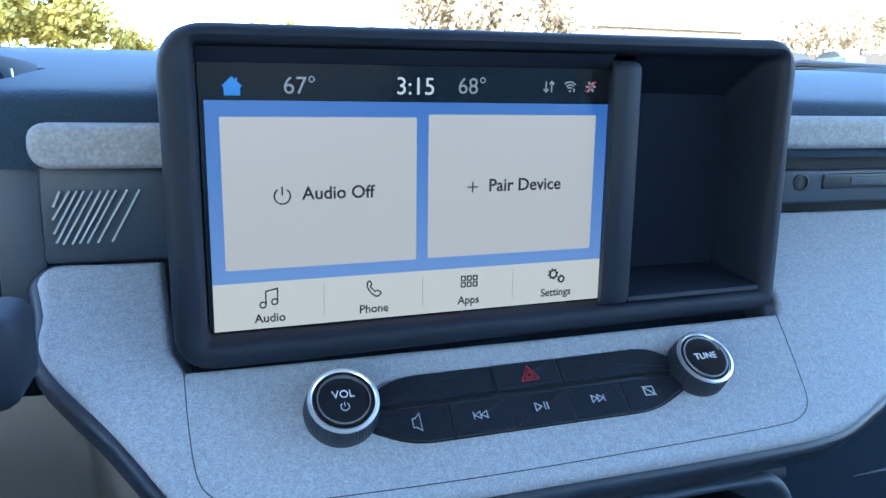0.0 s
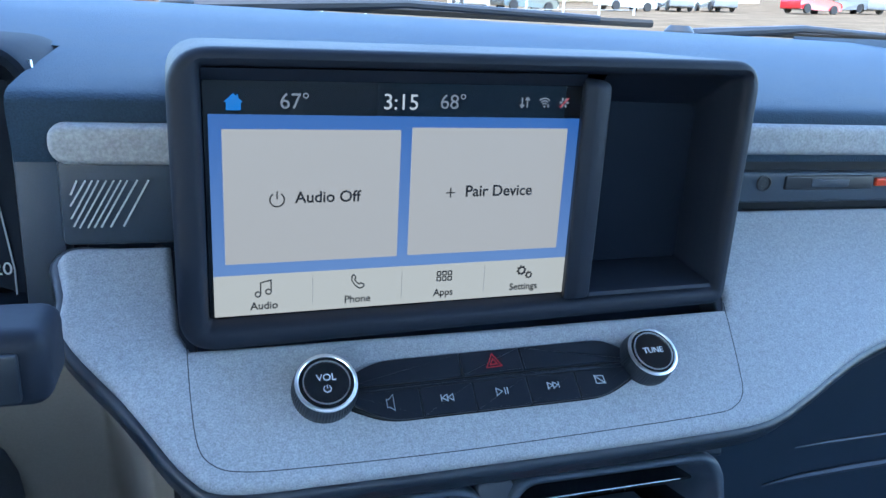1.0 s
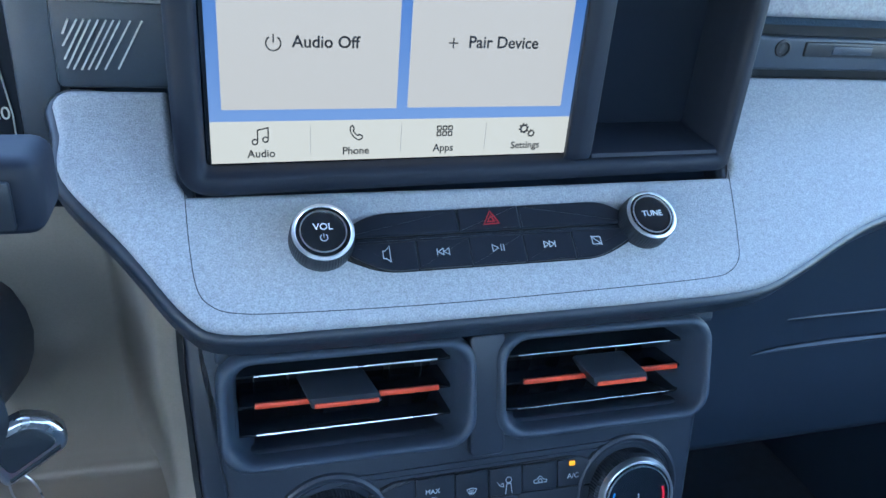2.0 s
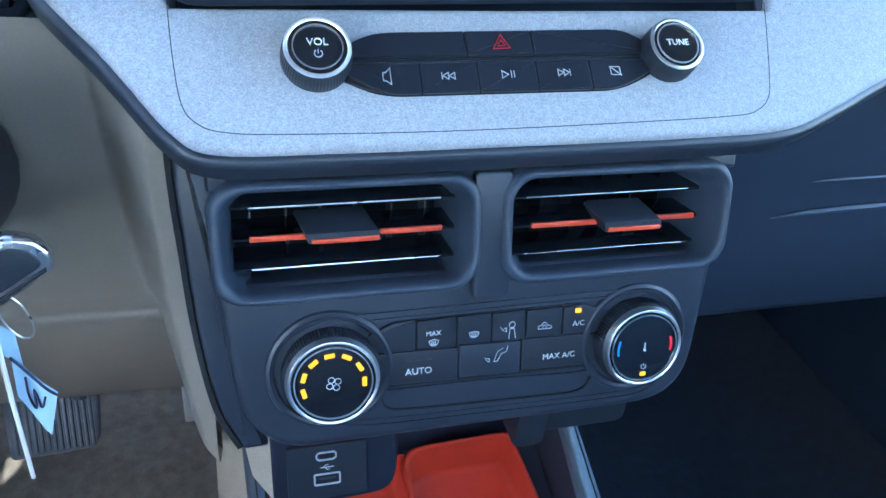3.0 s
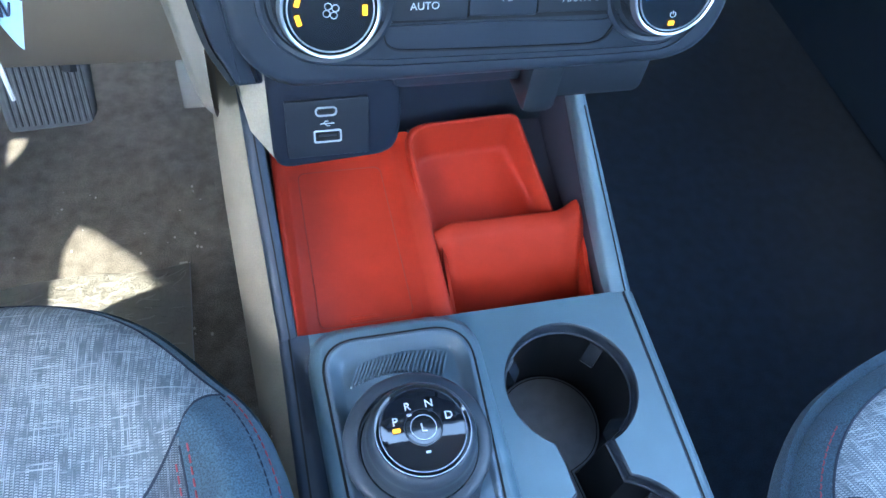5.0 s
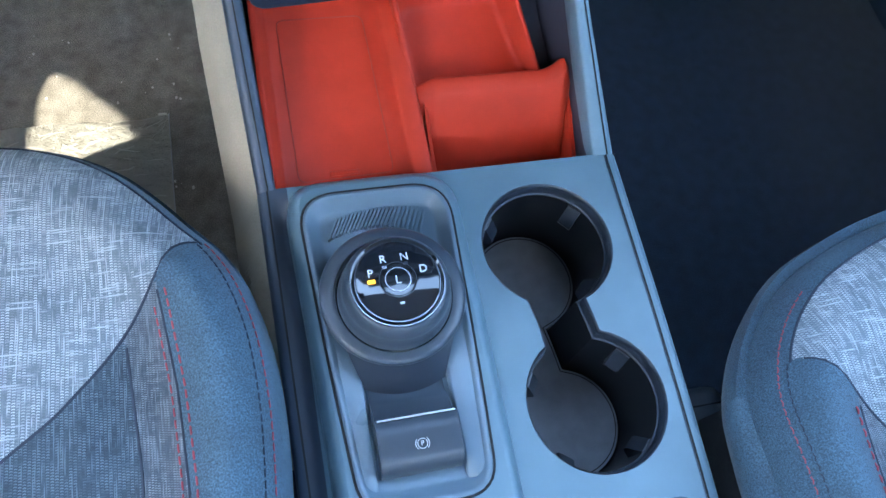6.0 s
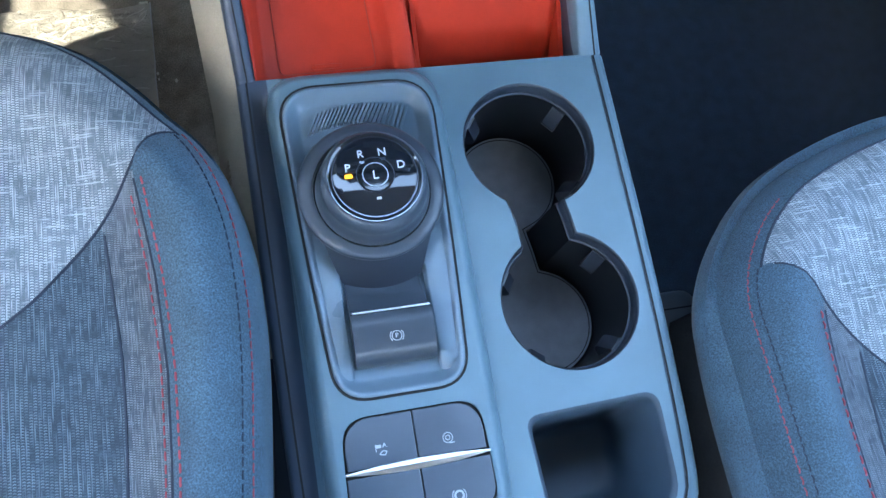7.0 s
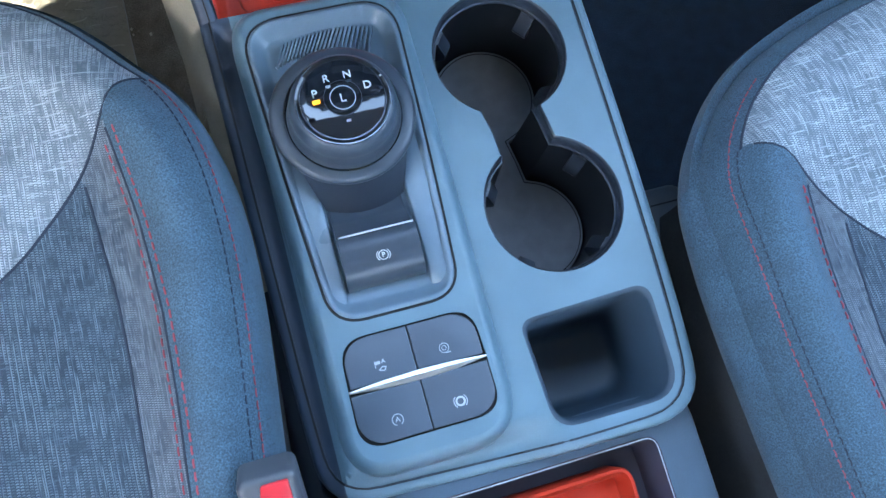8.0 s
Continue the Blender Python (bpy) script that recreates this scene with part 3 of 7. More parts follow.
def ui(name, bm, mat, label=""):
    return part(name, put(bm, FA), mat, glass, label)


def flat(poly, w):
    return slab(poly, w - 0.0002, w, 0.00005, 1)


ui("menu_ground", flat(rr(0.0, 0.1733, 0.0190, 0.0895, 0.0001, 1), 0.0004), E_BLUE, "lit blue screen ground")
ui("menu_bar", flat(rr(0.0, 0.1733, 0.0, 0.0190, 0.0001, 1), 0.0004), E_BAR, "lit pale menu bar")
ui("tile", flat(rr(0.0052, 0.0828, 0.0243, 0.0834, 0.0003, 1), 0.0007), E_TILE, "lit grey tile reading Audio Off")
ui("tile", flat(rr(0.0880, 0.1669, 0.0245, 0.0846, 0.0003, 1), 0.0007), E_TILE, "lit grey tile reading Pair Device")
for x in (0.0432, 0.0857, 0.1283):
    ui("cell_line", flat([(x, 0.0035), (x + 0.0003, 0.0035), (x + 0.0003, 0.0165), (x, 0.0165)], 0.0006), E_LINE)
W1, W2 = 0.0007, 0.0010
for s, size, x, y, w, mat in (("67°", 0.0093, 0.0355, 0.0950, W1, E_GREY), ("3:15", 0.0098, 0.0823, 0.0955, W1, E_WHITE), ("68°", 0.0093, 0.1070, 0.0960, W1, E_GREY),
                              ("Audio Off", 0.0072, 0.0500, 0.0536, W2, E_INK), ("Pair Device", 0.0076, 0.1328, 0.0546, W2, E_INK),
                              ("Audio", 0.0050, 0.0215, 0.0041, W1, E_INK), ("Phone", 0.0050, 0.0643, 0.0043, W1, E_INK),
                              ("Apps", 0.0050, 0.1071, 0.0045, W1, E_INK), ("Settings", 0.0050, 0.1503, 0.0047, W1, E_INK)):
    ui("screen_text", text(s, size, x, y, w, 0.00005, 0.0, 1.0, 0.016 if mat is E_INK else 0.0), mat)
ui("home_icon", flat([(0.0063, 0.0945), (0.0073, 0.0945), (0.0073, 0.0912), (0.0133, 0.0912), (0.0133, 0.0945), (0.0143, 0.0945), (0.0123, 0.0963), (0.0123, 0.0978), (0.0116, 0.0978), (0.0116, 0.0970), (0.0103, 0.0982)], W1), E_HOME, "blue house icon")
S = 0.00055
ui("link_icon", join(ribbon([(0.1413, 0.0990), (0.1413, 0.0948)], S, W1), ribbon([(0.1402, 0.0957), (0.1413, 0.0945), (0.1424, 0.0957)], S, W1),
                     ribbon([(0.1440, 0.0945), (0.1440, 0.0988)], S, W1), ribbon([(0.1429, 0.0978), (0.1440, 0.0990), (0.1451, 0.0978)], S, W1)), E_GREY)
ui("wifi_icon", join(*[ribbon(arc(0.1530, 0.0952, r, 45, 135, 8), S, W1) for r in (0.0013, 0.0025, 0.0037)], lathe([(0.0005, W1), (0.0005, W1 + 0.0003)], 10, 0.1530, 0.0950), ribbon([(0.1550, 0.0946), (0.1550, 0.0962)], S, W1)), E_GREY)
ui("gear_off_icon", join(*[ribbon([(0.1634 + 0.0010 * math.cos(a), 0.0970 + 0.0010 * math.sin(a)), (0.1634 + 0.0024 * math.cos(a), 0.0970 + 0.0024 * math.sin(a))], 0.0009, W1) for a in [k * math.pi / 3 for k in range(6)]]), E_GREY)
ui("gear_slash", ribbon([(0.1612, 0.0948), (0.1656, 0.0993)], S, W2), E_RED)


def power_icon(x, y, r, s, w):
    return join(ribbon(arc(x, y, r, 125, 415, 20), s, w), ribbon([(x, y + 0.1 * r), (x, y + 1.2 * r)], s, w))


ui("power_icon", power_icon(0.0276, 0.0530, 0.0031, 0.0006, W2), E_INK)
ui("plus_icon", join(ribbon([(0.1056, 0.0543), (0.1102, 0.0543)], S, W2), ribbon([(0.1079, 0.0520), (0.1079, 0.0566)], S, W2)), E_INK)
ui("music_icon", join(ribbon([(0.0200, 0.0098), (0.0200, 0.0152), (0.0246, 0.0162), (0.0246, 0.0108)], S, W1), ribbon(arc(0.0188, 0.0098, 0.0012, 0, 360, 12)[:-1], S, W1, True), ribbon(arc(0.0234, 0.0108, 0.0012, 0, 360, 12)[:-1], S, W1, True)), E_INK)
ui("phone_icon", ribbon(smooth_line([(0.0615, 0.0158), (0.0625, 0.0164), (0.0633, 0.0148), (0.0628, 0.0140), (0.0648, 0.0118), (0.0657, 0.0122), (0.0673, 0.0112), (0.0665, 0.0100), (0.0650, 0.0098), (0.0628, 0.0116), (0.0614, 0.0140)], 4), S, W1, True), E_INK)
ui("apps_icon", join(*[ribbon(rr(0.1035 + i * 0.0028, 0.1053 + i * 0.0028, 0.0107 + j * 0.0028, 0.0126 + j * 0.0028, 0.0002, 2), 0.00055, W1, True) for i in range(3) for j in range(2)]), E_INK)


def gear(x, y, r):
    """A small cog in outline: eight short teeth round an open ring."""
    teeth = [ribbon([(x + r * 0.74 * math.cos(a), y + r * 0.74 * math.sin(a)), (x + r * 1.06 * math.cos(a), y + r * 1.06 * math.sin(a))], r * 0.30, W1) for a in [k * math.pi / 4 + 0.2 for k in range(8)]]
    return join(ring(r * 0.55, r * 0.82, W1 + 0.0002, 28, x, y), *teeth)


ui("settings_icon", join(gear(0.1484, 0.0135, 0.0025), gear(0.1526, 0.0109, 0.0019)), E_INK)

# ---- audio controls ----
audio = thing("audio_control_strip", (0, 0.281, 0.682), "dark button strip with hazard key between two knobs", "controls")
hull = rp([(-0.0770, -0.0010), (-0.0600, -0.0092), (0.0500, -0.0080), (0.0690, 0.0010), (0.0690, 0.0160), (0.0560, 0.0227), (-0.0620, 0.0204), (-0.0770, 0.0130)], [0.004, 0.010, 0.010, 0.004, 0.004, 0.008, 0.010, 0.004])
part("base", put(slab(hull, -0.002, 0.0012, 0.0006), FB), M_GAP, audio, "black base of the button strip")
lo_x = [-0.0745, -0.0429, -0.0173, 0.0100, 0.0356, 0.0670]


def low_edge(x):
    return -0.0089 + 0.0011 * (x + 0.06) / 0.11


for k in range(5):
    a, b = lo_x[k] + 0.00022, lo_x[k + 1] - 0.00022
    if k == 0:
        pts, r = [(a + 0.0155, low_edge(a)), (b, low_edge(b)), (b, low_edge(b) + 0.0140), (a, low_edge(a) + 0.0137), (a, 0.0)], [0.010, 0.0005, 0.0005, 0.0005, 0.003]
    elif k == 4:
        pts, r = [(a, low_edge(a)), (b - 0.0170, low_edge(b)), (b, 0.0010), (b, low_edge(b) + 0.0144), (a, low_edge(a) + 0.0142)], [0.0005, 0.010, 0.003, 0.0005, 0.0005]
    else:
        pts, r = [(a, low_edge(a)), (b, low_edge(b)), (b, low_edge(b) + 0.0141), (a, low_edge(a) + 0.0141)], 0.0005
    part("button", put(slab(rp(pts, r, 4), 0.0, 0.0026, 0.0005), FB), M_STRIP, audio, "", 12)


def high_edge(x):
    return 0.0202 + 0.0021 * (x + 0.0615) / 0.1145


for a, b, tag_ in ((-0.0745, -0.0207, ""), (-0.0203, 0.0100, "hazard key with a red triangle"), (0.0104, 0.0665, "")):
    if a < -0.05:
        pts, r = [(a, 0.0083), (b, 0.0089), (b, high_edge(b)), (a + 0.0130, high_edge(a + 0.013)), (a, 0.0135)], [0.0005, 0.0005, 0.0005, 0.009, 0.003]
    elif b > 0.05:
        pts, r = [(a, 0.0093), (b, 0.0099), (b, 0.0160), (b - 0.0110, high_edge(b - 0.011)), (a, high_edge(a))], [0.0005, 0.0005, 0.003, 0.007, 0.0005]
    else:
        pts, r = [(a, 0.0089), (b, 0.0093), (b, high_edge(b)), (a, high_edge(a))], 0.0005
    part("button", put(slab(rp(pts, r, 4), 0.0, 0.0028, 0.0007), FB), M_STRIP, audio, tag_, 12)
part("ledge", put(slab(rp([(-0.0730, 0.0056), (0.0660, 0.0071), (0.0662, 0.0092), (-0.0728, 0.0077)], 0.0004, 2), 0.0, 0.0016, 0.0005), FB), M_STRIP, audio)
P0 = 0.0027
IC = 0.00036


def tri(cx, cy, r, dirn=1):
    return [(cx - dirn * r * 0.7, cy - r), (cx + dirn * r * 0.9, cy), (cx - dirn * r * 0.7, cy + r)]


def icon(name, bm, mat=None, parent=None, m=None):
    return part(name, put(bm, m or FB), mat or M_GREYPRINT, parent or audio)


icon("mute_icon", ribbon([(-0.0590, -0.0030), (-0.0578, -0.0030), (-0.0558, -0.0046), (-0.0558, 0.0030), (-0.0578, 0.0008), (-0.0590, 0.0008)], IC, P0, True))
icon("previous_icon", join(ribbon(tri(-0.0290, -0.0010, 0.0016, -1), IC, P0, True), ribbon(tri(-0.0318, -0.0010, 0.0016, -1), IC, P0, True), ribbon([(-0.0336, -0.0026), (-0.0336, 0.0006)], IC, P0)))
icon("play_icon", join(ribbon(tri(-0.0052, -0.0006, 0.0018), IC, P0, True), ribbon([(-0.0022, -0.0022), (-0.0022, 0.0012)], IC, P0), ribbon([(-0.0009, -0.0022), (-0.0009, 0.0012)], IC, P0)))
icon("next_icon", join(ribbon(tri(0.0210, 0.0, 0.0016), IC, P0, True), ribbon(tri(0.0238, 0.0, 0.0016), IC, P0, True), ribbon([(0.0256, -0.0016), (0.0256, 0.0016)], IC, P0)))
icon("screen_off_icon", join(ribbon(rr(0.0456, 0.0502, -0.0014, 0.0026, 0.0006, 3), IC, P0, True), ribbon([(0.0452, 0.0030), (0.0506, -0.0018)], IC, P0)))
icon("hazard_icon", join(ribbon([(-0.0085, 0.0118), (-0.0007, 0.0122), (-0.0044, 0.0188)], 0.0005, 0.0031, True), ribbon([(-0.0063, 0.0132), (-0.0028, 0.0134), (-0.0045, 0.0163)], 0.0005, 0.0031, True)), M_REDPRINT)


def knob(name, x, y, m, r, hgt, label, face_mat, knurl=64, rim=0.865, slope=0.97):
    """A rotary knob: knurled skirt, satin chrome ring and a black glossy cap."""
    k = thing(name, m @ Vector((x, y, 0)), label, "knob", "dashboard knobs")
    body = lathe([(r * 1.04, 0.0), (r * 1.07, hgt * 0.12), (r * 1.055, hgt * 0.55), (r * 1.0, hgt * (slope - 0.05)), (r * 0.9, hgt * (slope - 0.04))], knurl * 2, x, y)
    for v in body.verts:
        d = Vector((v.co.x - x, v.co.y - y))
        if hgt * 0.1 < v.co.z < hgt * 0.7 and d.length > 0:
            a = math.atan2(d.y, d.x)
            f = 1 + 0.012 * (1 if round(a / (math.pi / knurl)) % 2 else -1)
            v.co.x, v.co.y = x + d.x * f, y + d.y * f
    part("skirt", put(body, m), M_BUTTON, k, "knurled dark grip", 25)
    part("ring", put(lathe([(r * 1.01, hgt * (slope - 0.07)), (r * 1.0, hgt * slope), (r * 0.955, hgt * 0.99), (r * 0.94, hgt * 1.0), (r * (rim + 0.035), hgt * 1.0), (r * rim, hgt * 0.965), (r * (rim - 0.005), hgt * 0.9)], 64, x, y), m), M_CHROME, k, "satin chrome ring")
    cap = part("cap", put(lathe([(r * (rim + 0.003), hgt * 0.88), (r * (rim - 0.003), hgt * 0.955), (r * (rim - 0.045), hgt * 0.965), (r * 0.02, hgt * 0.972)], 64, x, y), m), face_mat, k, "black glossy cap")
    return k, cap


vol, vol_cap = knob("volume_knob", -0.0858, 0.0078, FB, 0.0136, 0.0120, "round volume knob with chrome ring on the speckled panel", M_GLOSS, 64, 0.885)
tune, tune_cap = knob("tuning_knob", 0.0768, 0.0092, FB, 0.0130, 0.0120, "round tuning knob with chrome ring on the speckled panel", M_GLOSS, 64, 0.885)
part("cap_ring", put(ring(0.0098, 0.0103, 0.0116, 48, -0.0858, 0.0078), FB), M_CHROME, vol)
part("cap_ring", put(ring(0.0098, 0.0103, 0.0116, 48, 0.0768, 0.0092), FB), M_CHROME, tune)
part("lettering", put(text("VOL", 0.0045, -0.0858, 0.0098, 0.0119), FB), M_WHITE, vol_cap)
part("power_mark", put(power_icon(-0.0858, 0.0046, 0.0016, 0.00035, 0.0118), FB), M_GREYPRINT, vol_cap)
part("lettering", put(text("TUNE", 0.0043, 0.0768, 0.0095, 0.0119), FB), M_WHITE, tune_cap)

# ---- centre stack: vents and climate controls ----
stack = thing("centre_stack", (0, 0.26, 0.50), "dark slate centre stack carrying vents and climate controls", "centre stack")
low = rp([(-0.1265, -0.020), (-0.1080, -0.0385), (0.098, -0.0385), (0.1160, -0.022), (0.1235, 0.050), (-0.1345, 0.050)], [0.012, 0.014, 0.020, 0.016, 0.004, 0.004], 6)
part("lower_body", put(loft([lift(low, -0.09), lift(low, -0.006)] + [lift(inset(low, 0.006 * (1 - math.cos(a))), -0.006 + 0.006 * math.sin(a)) for a in (0.4, 0.8, 1.2, math.pi / 2)]), FC), M_STACK, stack, "rounded lower body", 50)
part("upper_band", put(slab(rr(-0.1345, 0.1290, 0.0945, 0.135, 0.002), -0.06, -0.001, 0.002), FC), M_STACK, stack)
part("post", put(slab(rr(-0.0140, 0.0045, 0.036, 0.100, 0.003), -0.03, 0.0052, 0.0015), FC), M_STACK, stack)
part("side_fin", put(slab(rp([(-0.1444, 0.0355), (-0.1411, 0.0058), (-0.1364, -0.0177), (-0.1275, -0.0380), (-0.1150, -0.0375), (-0.1250, 0.0), (-0.128, 0.135), (-0.1484, 0.135), (-0.1476, 0.0908), (-0.1460, 0.0638)], 0.002, 3), -0.06, -0.0062, 0.003), FC), M_STACK, stack, "dark side edge of the stack")


def vent(x0, x1, v0, v1, slat_v, tab, tilt, ends, bright):
    o = rr(x0, x1, v0, v1, 0.013, 8)
    v = thing("air_vent", FC @ Vector(((x0 + x1) / 2, v0, -0.03)), "dark slate air vent with orange-edged louvre", "air vent", "dashboard air vents")
    sec = [(0.0, -0.035), (0.0, 0.002), (0.0004, 0.0052), (0.0014, 0.0074), (0.0028, 0.0082), (0.0040, 0.0078), (0.0050, 0.0062), (0.0058, 0.0034), (0.0066, 0.0), (0.0076, -0.0050), (0.0084, -0.0100), (0.0090, -0.0120), (0.0092, -0.050)]
    loops = []
    for d, w in sec:
        low = -0.0020 * max(0.0, min(1.0, (0.004 - w) / 0.014))
        loops.append(lift(rr(x0 + d, x1 - d, v0 + d + low, v1 - d, max(0.0085, 0.0150 - 0.45 * d), 8), w))
    part("surround", put(loft(loops, False, True), FC), M_SLATE, v, "rounded vent surround", 60)
    a, b = x0 + 0.0096, x1 - 0.0096
    for s in (slat_v + 0.0150, slat_v, slat_v - 0.0144):
        part("slat", put(loft([[(x, s + 0.0010, -0.0100), (x, s + 0.0003, -0.0090), (x, s - 0.0009, -0.0096), (x, s - 0.0014 + tilt, -0.034), (x, s + 0.0004 + tilt, -0.034)] for x in (a, b)]), FC), M_GLOSS, v, "glossy black louvre")
        if s != slat_v:
            # steel line added for the reflection along the louvre's front
            part("slat_glint", put(tube([(a + 0.008, s - 0.0003, -0.0090), (b - 0.007, s, -0.0090)], bright, 6), FC), M_STEEL, v, "thin bright louvre edge")
    for k in range(6):
        x = a + (b - a) * (k + 0.5) / 6
        part("vane", put(box(x - 0.0004, x + 0.0004, v0 + 0.010, v1 - 0.010, -0.050, -0.034, 0), FC), M_WELL, v)
    # flat black slab put in place of the shade inside the duct
    part("shade", put(slab(rr(a, b, v0 + 0.006, v1 - 0.008, 0.002, 2), -0.0495, -0.0485, 0.0003, 1), FC), M_GAP, v, "dark duct behind the louvres")
    t0, t1, tw = tab
    e0, e1 = ends
    part("orange_edge", put(box(e0, t0 + 0.0005, slat_v - 0.0013, slat_v + 0.0015, -0.0102, -0.0078, 0.0006), FC), M_ORANGE, v, "orange louvre edge")
    part("orange_edge", put(box(t1 - 0.0005, e1, slat_v - 0.0013, slat_v + 0.0015, -0.0102, -0.0078, 0.0006), FC), M_ORANGE, v, "orange louvre edge")
    form = [(slat_v + 0.0020, tw), (slat_v - 0.0024, tw - 0.0002), (slat_v - 0.0036, tw - 0.0020), (slat_v - 0.0030, tw - 0.012), (slat_v + 0.0090, tw - 0.017), (slat_v + 0.0100, tw - 0.015), (slat_v + 0.0042, tw - 0.0020)]
    wide = [(t0, 0.86), (t0 + 0.0008, 0.97), (t0 + 0.002, 1.0), (t1 - 0.002, 1.0), (t1 - 0.0008, 0.97), (t1, 0.86)]
    tabm = part("tab", put(loft([[(x - 0.006 * max(0.0, (y - slat_v) / 0.010), slat_v + (y - slat_v) * q, z) for y, z in form] for x, q in wide]), FC), M_BUTTON, v, "dark grip tab", 40)
    part("tab_edge", put(box(t0 + 0.0012, t1 - 0.0012, slat_v - 0.0030, slat_v - 0.0006, tw - 0.002, tw + 0.0006, 0.0005), FC), M_ORANGE, tabm, "orange tab edge")
    return v


vent(-0.1350, -0.0106, 0.0425, 0.1006, 0.0700, (-0.0910, -0.0568, -0.0052), 0.003, (-0.1176, -0.0265), 0.00042)
vent(-0.0006, 0.1240, 0.0425, 0.1010, 0.0678, (0.0570, 0.0885, 0.0006), 0.003, (0.0200, 0.1124), 0.00018)

climate = thing("climate_panel", FC @ Vector((0, 0, 0)), "dark climate control panel with white symbols and two dials", "climate controls")
pan = rp([(-0.1135, -0.004), (-0.0990, -0.026), (-0.060, -0.0295), (0.050, -0.0315), (0.0905, -0.0310), (0.1080, -0.010), (0.1040, 0.016), (0.0865, 0.0325), (-0.0860, 0.0312), (-0.1080, 0.020)], 0.012, 5)
part("rim", put(ribbon(pan, 0.0016, 0.0, True, 0.0012), FC), M_STACK, climate, "raised rim line")
part("rim", put(ribbon(inset(pan, 0.0032), 0.0012, 0.0, True, 0.0009), FC), M_STACK, climate, "raised rim line")
bed = rp([(-0.062, -0.0085), (0.056, -0.0100), (0.060, 0.0225), (0.046, 0.0276), (-0.053, 0.0268), (-0.067, 0.0205)], 0.003, 4)
part("key_bed", put(slab(bed, -0.001, 0.0006, 0.0004), FC), M_GAP, climate)
xs = [-0.0660, -0.0418, -0.0212, -0.0028, 0.0156, 0.0357, 0.0595]
for k in range(6):
    a, b = xs[k] + 0.0003, xs[k + 1] - 0.0003
    pts = [(a + (0.003 if k == 0 else 0), 0.0114), (b - (0.001 if k == 5 else 0), 0.0105), (b, 0.0225 if k == 5 else 0.0270), (b - (0.0125 if k == 5 else 0), 0.0272), (a + (0.0125 if k == 0 else 0), 0.0264), (a, 0.0208 if k == 0 else 0.0264)]
    part("key", put(slab(rp(pts, 0.0005, 2), 0.0, 0.0018, 0.0005), FC), M_BUTTON, climate)
for a, b, mt in ((-0.0615, -0.0202, M_BUTTON), (-0.0196, 0.0132, M_STACK), (0.0138, 0.0565, M_BUTTON)):
    part("key", put(slab(rp([(a, -0.0068), (b, -0.0078), (b, 0.0098), (a, 0.0108)], 0.0008, 2), 0.0, 0.0018, 0.0006), FC), mt, climate)
pocket = smooth_line([(-0.0625, -0.0090), (-0.056, -0.0102), (0.0, -0.0108), (0.045, -0.0128), (0.057, -0.0105)], 5)
part("groove", put(ribbon(pocket, 0.0010, 0.0, False, 0.0014), FC), M_STACK, climate)
part("groove", put(ribbon(smooth_line([(-0.0600, -0.0115), (-0.056, -0.0200), (-0.04, -0.0222), (0.02, -0.0240), (0.048, -0.0235), (0.056, -0.0135)], 5), 0.0008, 0.0, False, 0.0012), FC), M_GAP, climate)
K0 = 0.0019


def cic(name, bm, mat=None):
    return part(name, put(bm, FC), mat or M_WHITE, climate)


cic("lettering", text("AUTO", 0.0049, -0.0405, -0.0008, K0))
cic("lettering", text("MAX A/C", 0.0045, 0.0348, -0.0008, K0))
cic("lettering", text("MAX", 0.0036, -0.0330, 0.0190, K0))
cic("lettering", text("A/C", 0.0041, 0.0448, 0.0166, K0))
cic("key_lamp", slab(rr(0.0424, 0.0458, 0.0226, 0.0252, 0.0004, 2), K0 - 0.0002, K0 + 0.0003, 0.0001, 1), E_AMBER)


def demist(cx, cy, s):
    return join(ribbon([(cx - 1.3 * s, cy - s), (cx - 2 * s, cy + 0.6 * s), (cx, cy + 1.2 * s), (cx + 2 * s, cy + 0.6 * s), (cx + 1.3 * s, cy - s)], 0.0003, K0, True),
                *[ribbon([(cx + d * s, cy - 1.7 * s), (cx + d * s - 0.2 * s, cy - 0.4 * s), (cx + d * s, cy + 0.5 * s)], 0.0003, K0) for d in (-0.7, 0, 0.7)])


cic("screen_icon", demist(-0.0329, 0.0143, 0.0013))
cic("screen_icon", demist(-0.0122, 0.0165, 0.0013))
cic("face_icon", join(ribbon(arc(0.0080, 0.0196, 0.0016, 0, 360, 14)[:-1], 0.0003, K0, True), ribbon([(0.0064, 0.0120), (0.0070, 0.0175), (0.0092, 0.0175), (0.0100, 0.0120)], 0.0003, K0),
                      ribbon([(0.0018, 0.0190), (0.0030, 0.0170), (0.0052, 0.0160), (0.0050, 0.0182), (0.0036, 0.0176)], 0.0003, K0)))
cic("feet_icon", join(ribbon([(0.0062, 0.0080), (0.0056, 0.0052), (0.0028, 0.0040), (0.0006, 0.0000), (-0.0012, 0.0000), (0.0006, 0.0052), (0.0036, 0.0072)], 0.0003, K0),
                      ribbon([(-0.0062, 0.0030), (-0.0050, 0.0010), (-0.0036, 0.0000), (-0.0036, 0.0018), (-0.0050, 0.0022)], 0.0003, K0)))
cic("recirculation_icon", ribbon(arc(0.0258, 0.0166, 0.0010, -40, 240, 12), 0.00028, K0))
cic("recirculation_icon", ribbon(smooth_line([(0.0225, 0.0155), (0.0222, 0.0170), (0.0240, 0.0176), (0.0252, 0.0190), (0.0266, 0.0188), (0.0274, 0.0174), (0.0295, 0.0168), (0.0292, 0.0155)], 4), 0.0003, K0, True))
